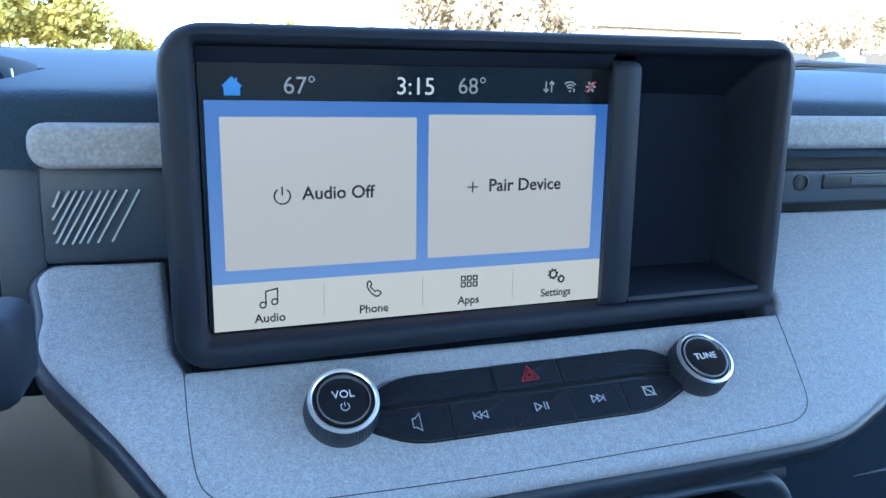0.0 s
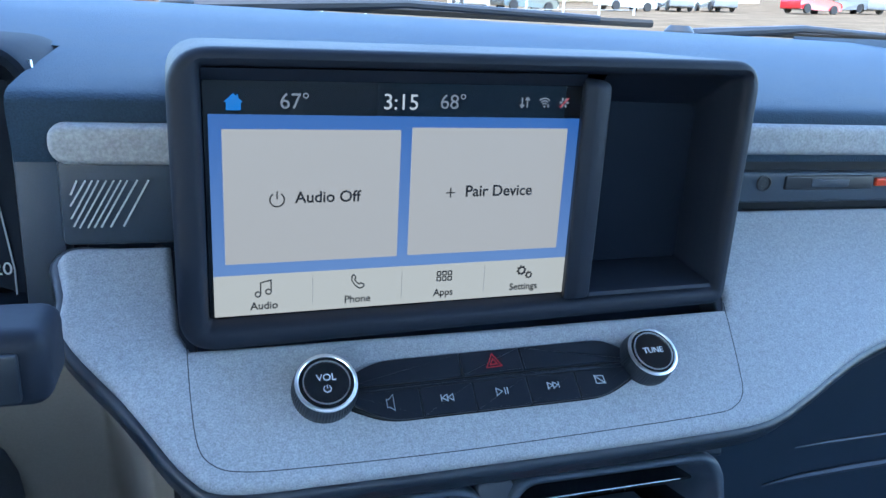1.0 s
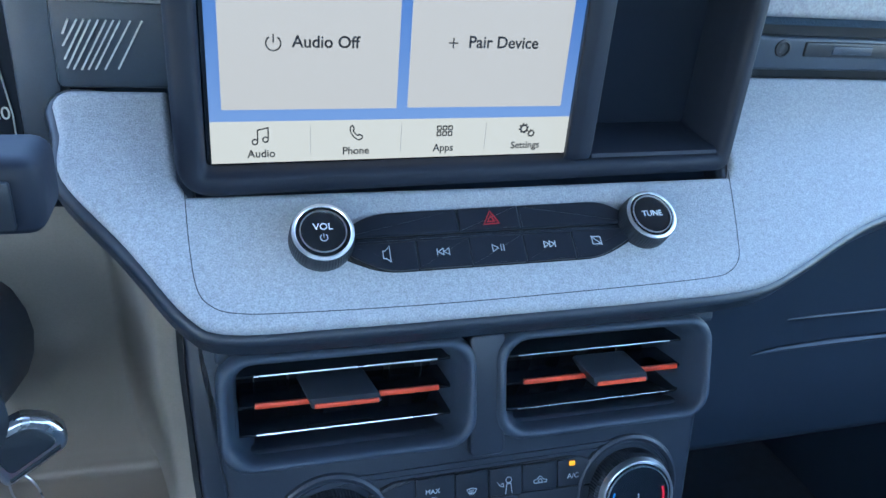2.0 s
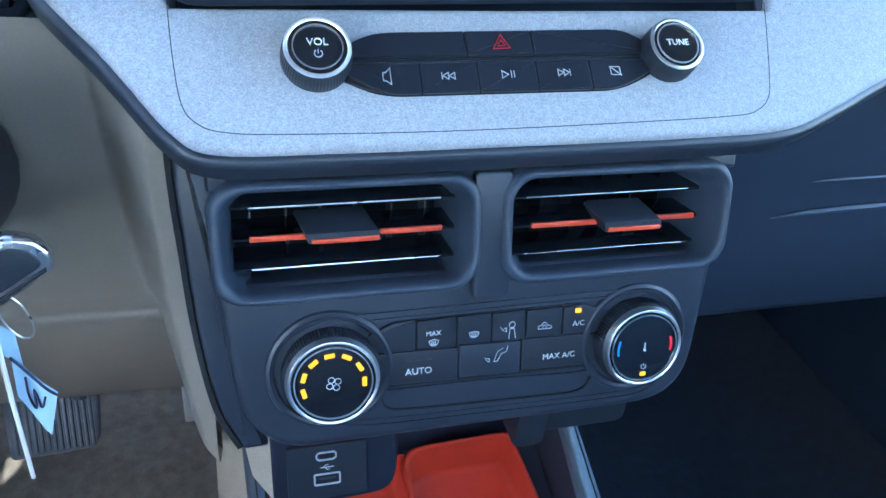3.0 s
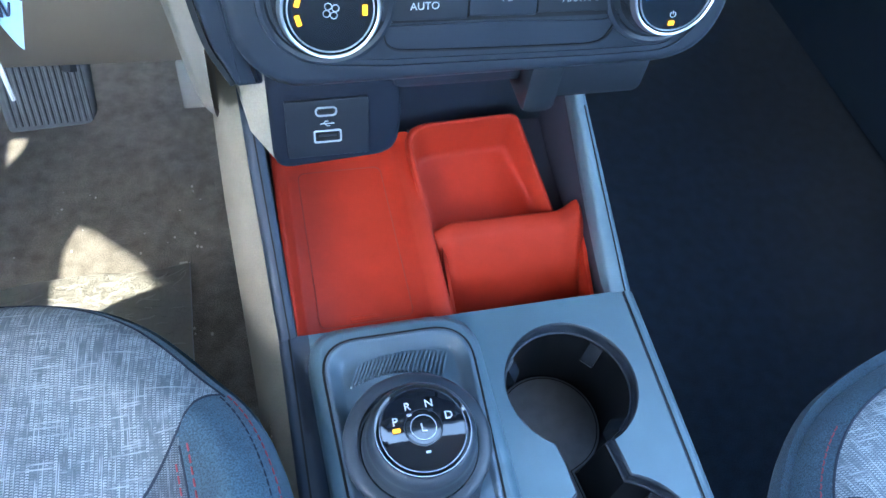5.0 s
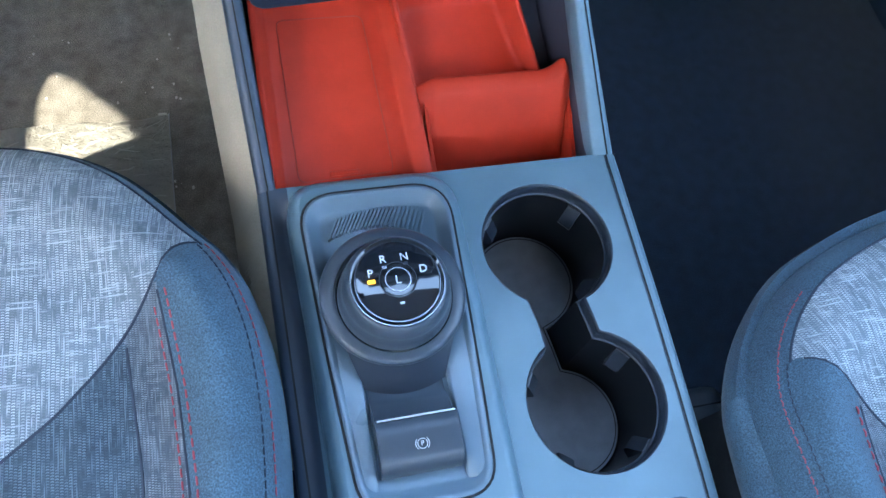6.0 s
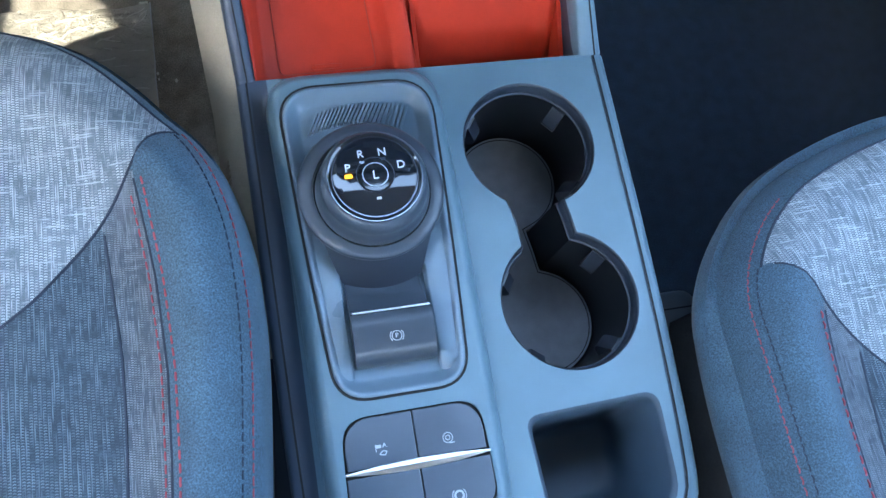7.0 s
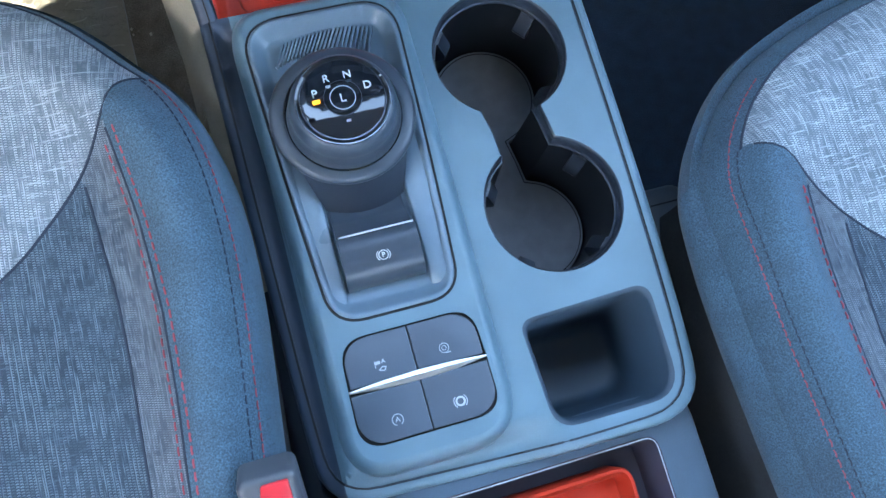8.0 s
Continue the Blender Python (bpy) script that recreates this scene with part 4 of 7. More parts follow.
for x in (-0.0329, -0.0122, 0.0062, 0.0260):
    cic("key_dash", slab(rr(x - 0.0012, x + 0.0012, 0.0234, 0.0239, 0.0001, 1), K0 - 0.0002, K0 + 0.0001, 0.0001, 1), M_STACK)
for x in (-0.0455, -0.0405, -0.0355):
    cic("key_dash", slab(rr(x - 0.0017, x + 0.0017, 0.0050, 0.0060, 0.0001, 1), K0 - 0.0002, K0 + 0.0001, 0.0001, 1), M_STACK)

for cx in (-0.0840, 0.0780):
    part("socket", put(lathe([(0.0312, 0.0), (0.0306, 0.0016), (0.0290, 0.0024), (0.0272, 0.0018), (0.0262, 0.0004)], 64, cx, 0.0045), FC), M_STACK, climate, "round dial socket")
fan, fan_cap = knob("fan_dial", -0.0840, 0.0038, FC, 0.0224, 0.0135, "round fan dial with amber lamps and chrome ring", M_GLOSS, 90, 0.895, 0.80)
temp, temp_cap = knob("temperature_dial", 0.0780, 0.0040, FC, 0.0222, 0.0135, "round temperature dial with blue and red marks", M_GLOSS, 90, 0.895, 0.80)
TOP = 0.0133
for d, cx, cap_ in ((fan, -0.0840, fan_cap), (temp, 0.0780, temp_cap)):
    part("cap_ring", put(ring(0.0181, 0.0187, TOP - 0.0003, 64, cx, 0.0039), FC), M_CHROME, d)
for k in range(7):
    a = radians(194 - k * 32.6)
    q = slab(rr(-0.0024, 0.0024, -0.0011, 0.0011, 0.0003, 2), 0, 0.0004, 0.0001, 1)
    part("lamp", put(q, FC @ pose(-0.0840 + 0.0145 * math.cos(a), 0.0038 + 0.0145 * math.sin(a), TOP, 0, 0, math.degrees(a) + 90)), E_AMBER, fan_cap, "lit amber lamp")
part("fan_symbol", put(join(*[ribbon([(-0.0840 + 0.00225 * math.cos(radians(a0)) + 0.00150 * math.cos(b), 0.0038 + 0.00225 * math.sin(radians(a0)) + 0.00150 * math.sin(b)) for b in [radians(a0 + 180 + 36 * k) for k in range(10)]], 0.00036, TOP, True) for a0 in (30, 120, 210, 300)]), FC), M_GREYPRINT, fan_cap)
part("cold_mark", put(ribbon(arc(0.0780, 0.0040, 0.0152, 160, 192, 8), 0.0011, TOP), FC), E_COLD, temp_cap, "lit blue mark")
part("hot_mark", put(ribbon(arc(0.0780, 0.0040, 0.0152, -10, 20, 8), 0.0011, TOP), FC), E_HOT, temp_cap, "lit red mark")
part("thermometer_symbol", put(join(ribbon([(0.0780, 0.0035), (0.0780, 0.0070)], 0.0005, TOP), lathe([(0.0008, TOP), (0.0008, TOP + 0.0003)], 12, 0.0780, 0.0030)), FC), M_WHITE, temp_cap)
part("power_mark", put(power_icon(0.0782, -0.0066, 0.0014, 0.0003, TOP), FC), M_GREYPRINT, temp_cap)
part("lamp", put(slab(rr(0.0766, 0.0798, -0.0120, -0.0097, 0.0003, 2), TOP, TOP + 0.0004, 0.0001, 1), FC), E_AMBER, temp_cap, "lit amber lamp")

# ---- socket panel under the stack ----
sockets = thing("usb_panel", FU @ Vector((-0.08, -0.02, -0.02)), "dark panel with two outlined charging sockets under the stack", "usb panel")
hous = rp([(-0.1145, -0.0340), (-0.0420, -0.0290), (-0.0375, -0.0080), (-0.0400, 0.050), (-0.1145, 0.050)], [0.012, 0.012, 0.012, 0.002, 0.002], 5)
part("housing", put(loft([lift(hous, -0.06), lift(hous, -0.006)] + [lift(inset(hous, 0.004 * (1 - math.cos(a))), -0.006 + 0.004 * math.sin(a)) for a in (0.5, 1.0, math.pi / 2)]), FU), M_BEZEL, sockets, "dark rounded housing", 50)
part("cheek", put(loft([[(-0.1140, -0.026, -0.005), (-0.1140, 0.048, -0.005), (-0.1140, 0.048, -0.06), (-0.1140, -0.020, -0.06)],
                        [(-0.1255, -0.012, -0.014), (-0.1290, 0.024, -0.014), (-0.1340, 0.024, -0.07), (-0.1340, 0.004, -0.07)],
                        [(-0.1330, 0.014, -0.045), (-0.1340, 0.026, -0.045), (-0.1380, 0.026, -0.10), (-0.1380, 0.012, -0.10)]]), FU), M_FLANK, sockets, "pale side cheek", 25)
part("plate", put(slab(rr(-0.1055, -0.0580, -0.0245, 0.0128, 0.001, 2), -0.003, 0.0003, 0.0004), FU), M_BUTTON, sockets, "flat socket plate")
part("usb_socket", put(join(ribbon(rr(-0.0882, -0.0766, 0.0030, 0.0082, 0.0022, 5), 0.0010, 0.0003, True, 0.0006)), FU), M_GREYPRINT, sockets, "small outlined socket")
part("usb_hole", put(slab(rr(-0.0866, -0.0782, 0.0044, 0.0068, 0.0011, 5), 0.0, 0.0005, 0.0001, 1), FU), M_GAP, sockets)
part("usb_socket", put(ribbon(rr(-0.0898, -0.0746, -0.0145, -0.0070, 0.0010, 3), 0.0010, 0.0003, True, 0.0006), FU), M_GREYPRINT, sockets, "larger outlined socket")
part("usb_hole", put(slab(rr(-0.0885, -0.0759, -0.0134, -0.0081, 0.0004, 2), 0.0, 0.0005, 0.0001, 1), FU), M_GAP, sockets)
part("usb_tongue", put(slab(rr(-0.0875, -0.0769, -0.0110, -0.0094, 0.0003, 2), 0.0004, 0.0008, 0.0001, 1), FU), M_BUTTON, sockets)
part("usb_mark", put(join(ribbon([(-0.0862, -0.0024), (-0.0780, -0.0024)], 0.0005, 0.0003), ribbon([(-0.0845, -0.0024), (-0.0830, -0.0008), (-0.0812, -0.0008)], 0.0004, 0.0003), ribbon([(-0.0835, -0.0024), (-0.0822, -0.0040), (-0.0806, -0.0040)], 0.0004, 0.0003)), FU), M_WHITE, sockets)
single("under_stack_box", join(box(0.030, 0.108, 0.275, 0.36, 0.448, 0.486, 0.006), box(0.030, 0.052, 0.270, 0.36, 0.442, 0.486, 0.006)), M_BLACK, "black plastic box under the centre stack", "box")
single("under_stack_wall", box(-0.135, 0.125, 0.398, 0.43, 0.18, 0.60, 0.0), M_STACK, "black back wall of the tray recess", "wall", "structure")

# ---- centre console ----
console = thing("centre_console", (0, 0.07, 0.0), "slate blue plastic centre console with cup holders", "console")


def rim_in(d):
    """The console's outline drawn in by d at its sides and back; its front stays where the tray begins."""
    pts = [(-0.1262 + d, 0.236), (-0.1218 + d, -0.04), (-0.1185 + d, -0.1010 + d), (0.030, -0.1085 + d), (0.1330 - d, -0.1075 + d), (0.1400 - d, -0.04), (0.1450 - d, 0.0743), (0.1475 - d, 0.236)]
    return rp(pts, [0.002, 0.05, 0.034 - 0.6 * d, 0.05, 0.036 - 0.6 * d, 0.05, 0.05, 0.002], 6)


rim = rim_in(0.0)


def cup_outline():
    """Two round cup holes joined by a narrow waist."""
    c1, c2, r = (0.0730, 0.1680), (0.0770, 0.0520), 0.0478
    a = [(c1[0] + r * math.cos(radians(d)), c1[1] + r * math.sin(radians(d))) for d in steps(-71, 238, 40)]
    b = [(c2[0] + r * math.cos(radians(d)), c2[1] + r * math.sin(radians(d))) for d in steps(122, 432, 40)]
    return a + [(0.0508, 0.111)] + b + [(0.0905, 0.110)]


cups = cup_outline()
bin_q, bin_r = [(0.0350, -0.0895), (0.1165, -0.0900), (0.1185, -0.0200), (0.0320, -0.0225)], [0.016, 0.022, 0.012, 0.010]
TB = 0.0066


def ramp01(a, b, v):
    v = min(1.0, max(0.0, (v - a) / (b - a)))
    return v * v * (3 - 2 * v)


def sunk(bm):
    """Lowers the margin beside and behind the raised platform."""
    for v in bm.verts:
        x, y = v.co.x, v.co.y
        side = ramp01(0.096, 0.112, -x) * ramp01(0.236, 0.205, y)
        back = ramp01(0.078, 0.096, -y) * ramp01(0.045, 0.0, x)
        v.co.z -= 0.0120 * max(side, back)
    return bm


def cut(bm, axis, places):
    for p in places:
        o, n = [0.0, 0.0, 0.0], [0.0, 0.0, 0.0]
        o[axis], n[axis] = p, 1.0
        bmesh.ops.bisect_plane(bm, geom=bm.verts[:] + bm.edges[:] + bm.faces[:], dist=1e-6, plane_co=o, plane_no=n)
    return bm


def parted(bm, wanted):
    """Keeps the faces whose middle lies where wanted() holds."""
    bmesh.ops.delete(bm, geom=[f for f in bm.faces if not wanted(*f.calc_center_median()[:2])], context="FACES")
    return bm


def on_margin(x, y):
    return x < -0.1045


# left margin takes a darker slate: its shade is put into the colour
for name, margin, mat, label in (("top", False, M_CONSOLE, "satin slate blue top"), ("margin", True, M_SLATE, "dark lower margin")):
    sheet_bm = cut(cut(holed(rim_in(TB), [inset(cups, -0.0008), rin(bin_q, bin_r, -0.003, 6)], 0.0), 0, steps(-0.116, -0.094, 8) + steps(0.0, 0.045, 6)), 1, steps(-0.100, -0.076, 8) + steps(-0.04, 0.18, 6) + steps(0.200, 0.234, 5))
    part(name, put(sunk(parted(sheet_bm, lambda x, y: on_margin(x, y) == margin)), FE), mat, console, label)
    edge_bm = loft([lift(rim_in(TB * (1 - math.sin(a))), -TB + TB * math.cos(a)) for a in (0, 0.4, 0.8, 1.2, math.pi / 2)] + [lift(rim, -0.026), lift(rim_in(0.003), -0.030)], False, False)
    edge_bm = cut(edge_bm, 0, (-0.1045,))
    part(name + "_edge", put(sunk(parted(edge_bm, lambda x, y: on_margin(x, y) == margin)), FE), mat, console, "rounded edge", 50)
groove = [(x - 0.0020 * (x > 0), y) for x, y in rim_in(0.0074)]
groove = [p for p in groove if p[1] < 0.2355 and abs(p[1] - 0.236) > 0.0012]
part("edge_line", put(sunk(ribbon(groove, 0.0013, 0.0001, False, 0.0004)), FE), M_GAP, console)
# thin strip laid beside the groove as its painted highlight
part("edge_glint", put(sunk(ribbon([(x + 0.0013 * (1 if x < 0 else -1), y) for x, y in groove], 0.0005, 0.0001, False, 0.0005)), FE), M_SLATE, console)
# cup wells
band = [(-0.0008, 0.0), (0.0003, -0.0010), (0.0007, -0.0030), (0.0010, -0.0105), (0.0016, -0.0112), (0.0024, -0.0114)]
# band belongs to the console top; darker plastic holds its shade
part("cup_rim", put(loft([lift(inset(cups, d), w) for d, w in band], False, False), FE), M_STACK, console, "dark band round the cup holes", 50)
wall = [(0.0022, -0.0112), (0.0026, -0.0125), (0.0046, -0.076), (0.0060, -0.0795)]
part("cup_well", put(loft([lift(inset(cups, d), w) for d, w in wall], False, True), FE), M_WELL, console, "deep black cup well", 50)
mat_line = inset(cups, 0.0062)
part("cup_mat", put(slab(mat_line, -0.0795, -0.0768, 0.0006, 1), FE), M_CUPMAT, console, "grey rubber cup mat")
part("cup_mat_line", put(ribbon(inset(mat_line, 0.0022), 0.0008, -0.0769, True, 0.0003), FE), M_GAP, console)
for cx, cy, angs in ((0.0730, 0.1680, (42, 144, -46)), (0.0770, 0.0520, (43, 149, -49, 232))):
    for d in angs:
        m = FE @ pose(cx, cy, 0, 0, 0, d)
        part("cup_finger", put(loft([[(x, y, z) for x, z in ((0.0470, -0.0118), (0.0440, -0.0128), (0.0372, -0.0245), (0.0366, -0.0285), (0.0380, -0.0320), (0.0460, -0.0400))] for y in (-0.0054, -0.0044, 0.0044, 0.0054)]), m), M_BUTTON, console, "dark cup gripping finger", 25)
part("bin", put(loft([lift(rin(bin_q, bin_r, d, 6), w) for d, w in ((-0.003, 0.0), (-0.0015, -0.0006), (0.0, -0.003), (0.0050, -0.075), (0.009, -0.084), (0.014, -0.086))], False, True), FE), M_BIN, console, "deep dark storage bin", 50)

# raised platform with the selector
plat = rp([(-0.0965, -0.0860), (0.0075, -0.0865), (0.0115, 0.10), (0.0115, 0.2335), (-0.1045, 0.2335), (-0.0985, 0.06)], [0.026, 0.030, 0.1, 0.030, 0.024, 0.06], 8)
surr = rp([(-0.0855, 0.0080), (-0.0050, 0.0078), (0.0010, 0.10), (0.0060, 0.2215), (-0.0985, 0.2215), (-0.0925, 0.10)], [0.020, 0.020, 0.08, 0.028, 0.026, 0.08], 8)
quad = rp([(-0.0890, -0.0710), (0.0015, -0.0710), (0.0000, -0.0032), (-0.0870, -0.0032)], 0.017, 8)
PH = 0.0085
part("platform_top", put(holed(inset(plat, 0.005), [surr, quad], PH), FE), M_CONSOLE, console, "raised slate blue platform")
part("platform_edge", put(loft([lift(inset(plat, d), w) for d, w in ((-0.0058, -0.0140), (-0.0048, -0.0105), (-0.0040, -0.0055), (-0.0034, 0.0))] + [lift(inset(plat, 0.005 * (1 - math.cos(a)) - 0.003 * (1 - math.sin(a))), PH * math.sin(a)) for a in (0.3, 0.6, 0.9, 1.2, math.pi / 2)], False, False), FE), M_CONSOLE, console, "", 50)

selector = thing("gear_selector", (-0.047, 0.135, 0.283), "round rotary gear selector in a dark recessed surround", "gear selector")
sec = [(-0.0006, PH - 0.002), (-0.0006, PH + 0.0006), (0.0006, PH + 0.0016), (0.0018, PH + 0.0016), (0.0032, PH + 0.0004), (0.0052, 0.0066), (0.0074, 0.0042), (0.0096, 0.0024), (0.0115, 0.0012)]
part("surround", put(loft([lift(inset(surr, d), w) for d, w in sec], False, True), FE), M_SHIFT, selector, "dark satin recessed surround", 60)
part("surround_gap", put(ribbon(inset(surr, -0.0014), 0.0020, PH - 0.0002, True, 0.0004), FE), M_GAP, selector)
for k in range(23):
    u = -1 + 2 * k / 22
    x = -0.0455 + 0.0315 * u
    lo, hi = 0.1958 - (0.0065 if u < 0 else 0.010) * u * u, 0.2098 - 0.0045 * u * u
    part("rib", put(ribbon([(x - 0.0045, lo), (x + 0.0035, hi)], 0.0014, 0.0004, False, 0.0044), FE), M_SHIFT, selector)
CX, CY = -0.0480, 0.1315
collar = [(0.0300, 0.0140), (0.0400, 0.0185), (0.0452, 0.0225), (0.0468, 0.0265), (0.0470, 0.0285), (0.0462, 0.0304), (0.0440, 0.0318), (0.0405, 0.0328), (0.0380, 0.0330), (0.0373, 0.0326), (0.0371, 0.0300), (0.0370, 0.016)]
part("collar", put(lathe(collar, 72, CX, CY + 0.0035), FE), M_DIAL, selector, "round dark collar", 50)
part("collar_gap", put(lathe([(0.0376, 0.0235), (0.0340, 0.024)], 48, CX, CY + 0.0035), FE), M_GAP, selector)
part("barrel", put(lathe([(0.0440, 0.0265), (0.0425, 0.0200), (0.0420, 0.0100), (0.0428, 0.0005)], 72, CX, CY + 0.0035), FE), M_DIAL, selector, "round body under the collar", 60)
dial_form = [(0.0356, 0.020), (0.0361, 0.031), (0.0360, 0.0360), (0.0350, 0.0410), (0.0338, 0.0442), (0.0337, 0.0475), (0.0331, 0.0510), (0.0320, 0.0538), (0.0306, 0.0558), (0.0294, 0.0568), (0.0286, 0.0570), (0.0282, 0.0556)]
dial = part("dial", put(lathe(dial_form, 72, CX, CY), FE), M_DIAL, selector, "dark rubberised rotary dial", 50)
part("dial_band", put(lathe([(0.0362, 0.0300), (0.0368, 0.0306), (0.0368, 0.0338), (0.0360, 0.0346)], 72, CX, CY), FE), M_GLOSS, dial, "glossy black band")
for k in range(90):
    a = radians(225 + k)
    if 14 < k < 26 and k % 2 or 64 < k < 76 and k % 2:
        part("grip_line", put(tube([(CX + rg * math.cos(a), CY + rg * math.sin(a), w) for rg, w in ((0.0359, 0.0368), (0.0351, 0.0408), (0.0340, 0.0440))], 0.00018, 4), FE), M_BUTTON, dial)
part("dial_ring", put(lathe([(0.0288, 0.0560), (0.0288, 0.0576), (0.0284, 0.0580), (0.0262, 0.0568), (0.0260, 0.0560)], 72, CX, CY), FE), M_GLOSS, dial, "black glossy ring")
part("bright_line", put(ring(0.0283, 0.0287, 0.0579, 72, CX, CY), FE), M_DARKCHROME, dial, "thin bright line")
part("bright_line", put(ring(0.0257, 0.0261, 0.0579, 72, CX, CY), FE), M_DARKCHROME, dial, "thin bright line")
face = part("dial_face", put(lathe([(0.0258, 0.0556), (0.0257, 0.0578), (0.0250, 0.0588), (0.0205, 0.0599), (0.0112, 0.0606), (0.0110, 0.0600), (0.0104, 0.0600), (0.0102, 0.0607), (0.0002, 0.0609)], 72, CX, CY), FE), M_GLOSS, dial, "glossy black lettered dial face", 40)
DZ = 0.0600
for s, a, r in (("P", 158, 0.0172), ("R", 116, 0.0163), ("N", 68, 0.0160), ("D", 19, 0.0172)):
    part("lettering", put(text(s, 0.0070, CX + r * math.cos(radians(a)), CY - 0.0006 + r * math.sin(radians(a)), DZ + 0.0004, bold=0.006), FE), M_WHITE, face)
part("lettering", put(text("L", 0.0076, CX, CY - 0.0005, DZ + 0.0012), FE), M_WHITE, face)
part("centre_ring", put(ring(0.0074, 0.0078, DZ + 0.0006, 40, CX, CY), FE), M_STEEL, face)
part("centre_ring", put(ring(0.0112, 0.0115, DZ + 0.0004, 40, CX, CY), FE), M_BUTTON, face)
for a, r, mt in ((178, 0.0160, E_AMBER), (128, 0.0112, M_GREYPRINT), (58, 0.0118, M_BUTTON), (270, 0.0150, M_GREYPRINT)):
    x, y = CX + r * math.cos(radians(a)), CY + r * math.sin(radians(a))
    q = 1.0 if mt is E_AMBER else 0.62
    part("mark", put(slab(rr(x - 0.0023 * q, x + 0.0023 * q, y - 0.0012 * q, y + 0.0012 * q, 0.0003, 2), DZ, DZ + 0.0010, 0.0001, 1), FE), mt, face)

# ramp from the collar down to the shelf, between two sloping flanks
ramp_rows = []
for k in range(6):
    q = k / 5
    row = []
    for a in steps(222, 318, 24):
        cx, cy = CX + 0.0462 * math.cos(radians(a)), CY + 0.0035 + 0.0462 * math.sin(radians(a))
        f = (a - 270) / 48
        row.append((cx * (1 - q) + (-0.0472 + 0.0262 * f) * q, cy * (1 - q) + (0.0760 + 0.0070 * f * f) * q, 0.0262 - 0.0232 * q ** 0.85))
    ramp_rows.append(row)
# darker plastic than the collar, holding the shadow at the ramp's foot
part("ramp", put(loft(ramp_rows, False, False, closed=False), FE), M_STACK, selector, "dark ramp under the collar", 70)
for inner, wall, side in ((-0.0748, -0.0738, -1), (-0.0190, -0.0200, 1)):
    rows = []
    for y in steps(0.0150, 0.1250, 14):
        rim_x = float(np.interp(y, (0.008, 0.10), (-0.0855, -0.0925))) if side < 0 else float(np.interp(y, (0.008, 0.10), (-0.0050, 0.0010)))
        h = 0.0105 * ramp01(0.0150, 0.0300, y) * ramp01(0.135, 0.085, y)
        rows.append([(rim_x - 0.0030 * side, y, PH - 0.0010), (0.5 * (rim_x + inner), y, 0.5 * (PH + max(0.0012, h * 0.80))), (inner + 0.0010 * side, y, max(0.0014, h * 0.80)), (inner, y, max(0.0013, h * 0.80) - 0.0006), (wall, y, 0.0006)])
    part("flank", put(loft(rows, False, False, closed=False), FE), M_SHIFT, selector, "sloping satin flank", 60)

brake = thing("parking_brake_switch", (-0.047, 0.045, 0.28), "dark parking brake switch with white symbol", "switch")
prof = [(0.0262, 0.0), (0.0268, 0.0090), (0.0290, 0.0150), (0.0345, 0.0200), (0.0480, 0.0225), (0.0560, 0.0222), (0.0580, 0.0200), (0.0582, 0.0)]
part("rocker", put(loft([[(x, y, z) for y, z in prof] for x in (-0.0724, -0.0714, -0.0226, -0.0216)]), FE), M_DIAL, brake, "rounded dark rocker", 50)
# chrome strip drawn in as the highlight on the rocker's edge
part("bright_edge", put(box(-0.0710, -0.0226, 0.0572, 0.0582, 0.0210, 0.0222, 0.0002), FE), M_CHROME, brake, "thin bright edge")
part("shelf", put(loft([[(x, y, z) for y, z in ((0.0588, 0.0), (0.0588, 0.0165), (0.0600, 0.0172), (0.0640, 0.0145), (0.0700, 0.0085), (0.0760, 0.0035), (0.0900, 0.0020), (0.0900, 0.0))] for x in (-0.0722, -0.0232)]), FE), M_DIAL, brake, "dark shelf above the rocker", 50)
part("well", put(ribbon(rr(-0.0750, -0.0190, 0.0225, 0.0605, 0.002, 3), 0.0022, 0.0004, True, 0.0006), FE), M_GAP, brake)
part("symbol", put(join(text("P", 0.0042, -0.0462, 0.0405, 0.0230), ribbon(arc(-0.0462, 0.0405, 0.0030, 0, 360, 20)[:-1], 0.0004, 0.0228, True), ribbon(arc(-0.0462, 0.0405, 0.0042, 135, 225, 8), 0.0004, 0.0228), ribbon(arc(-0.0462, 0.0405, 0.0042, -45, 45, 8), 0.0004, 0.0228)), FE), M_WHITE, brake)

keys = thing("mode_key_block", (-0.0435, -0.037, 0.281), "block of four dark keys crossed by a silver bar", "controls")
part("bed", put(slab(quad, -0.001, PH - 0.0012, 0.0004, 1), FE), M_GAP, keys)


def quarter(sx, sy):
    """One key: square towards the middle, round at the block's corner."""
    x0, x1 = ((-0.0872 if sy > 0 else -0.0882) + 0.0008, -0.0439) if sx < 0 else (-0.0431, (-0.0012 if sy > 0 else 0.0002))
    y0, y1 = (-0.0698, -0.0384) if sy < 0 else (-0.0338, -0.0044)
    r = [0.0008] * 4
    r[{(-1, -1): 0, (1, -1): 1, (1, 1): 2, (-1, 1): 3}[sx, sy]] = 0.0160
    return rr(x0, x1, y0, y1, r, 7)


for sx in (-1, 1):
    for sy in (-1, 1):
        part("key", put(slab(quarter(sx, sy), 0.0, PH + 0.0012, 0.0007, 2), FE), M_KEYS, keys)
bar = [(-0.0880, -0.0362), (-0.066, -0.0384), (-0.0435, -0.0390), (-0.020, -0.0384), (0.0008, -0.0362), (0.0008, -0.0350), (-0.020, -0.0332), (-0.0435, -0.0326), (-0.066, -0.0332), (-0.0880, -0.0350)]
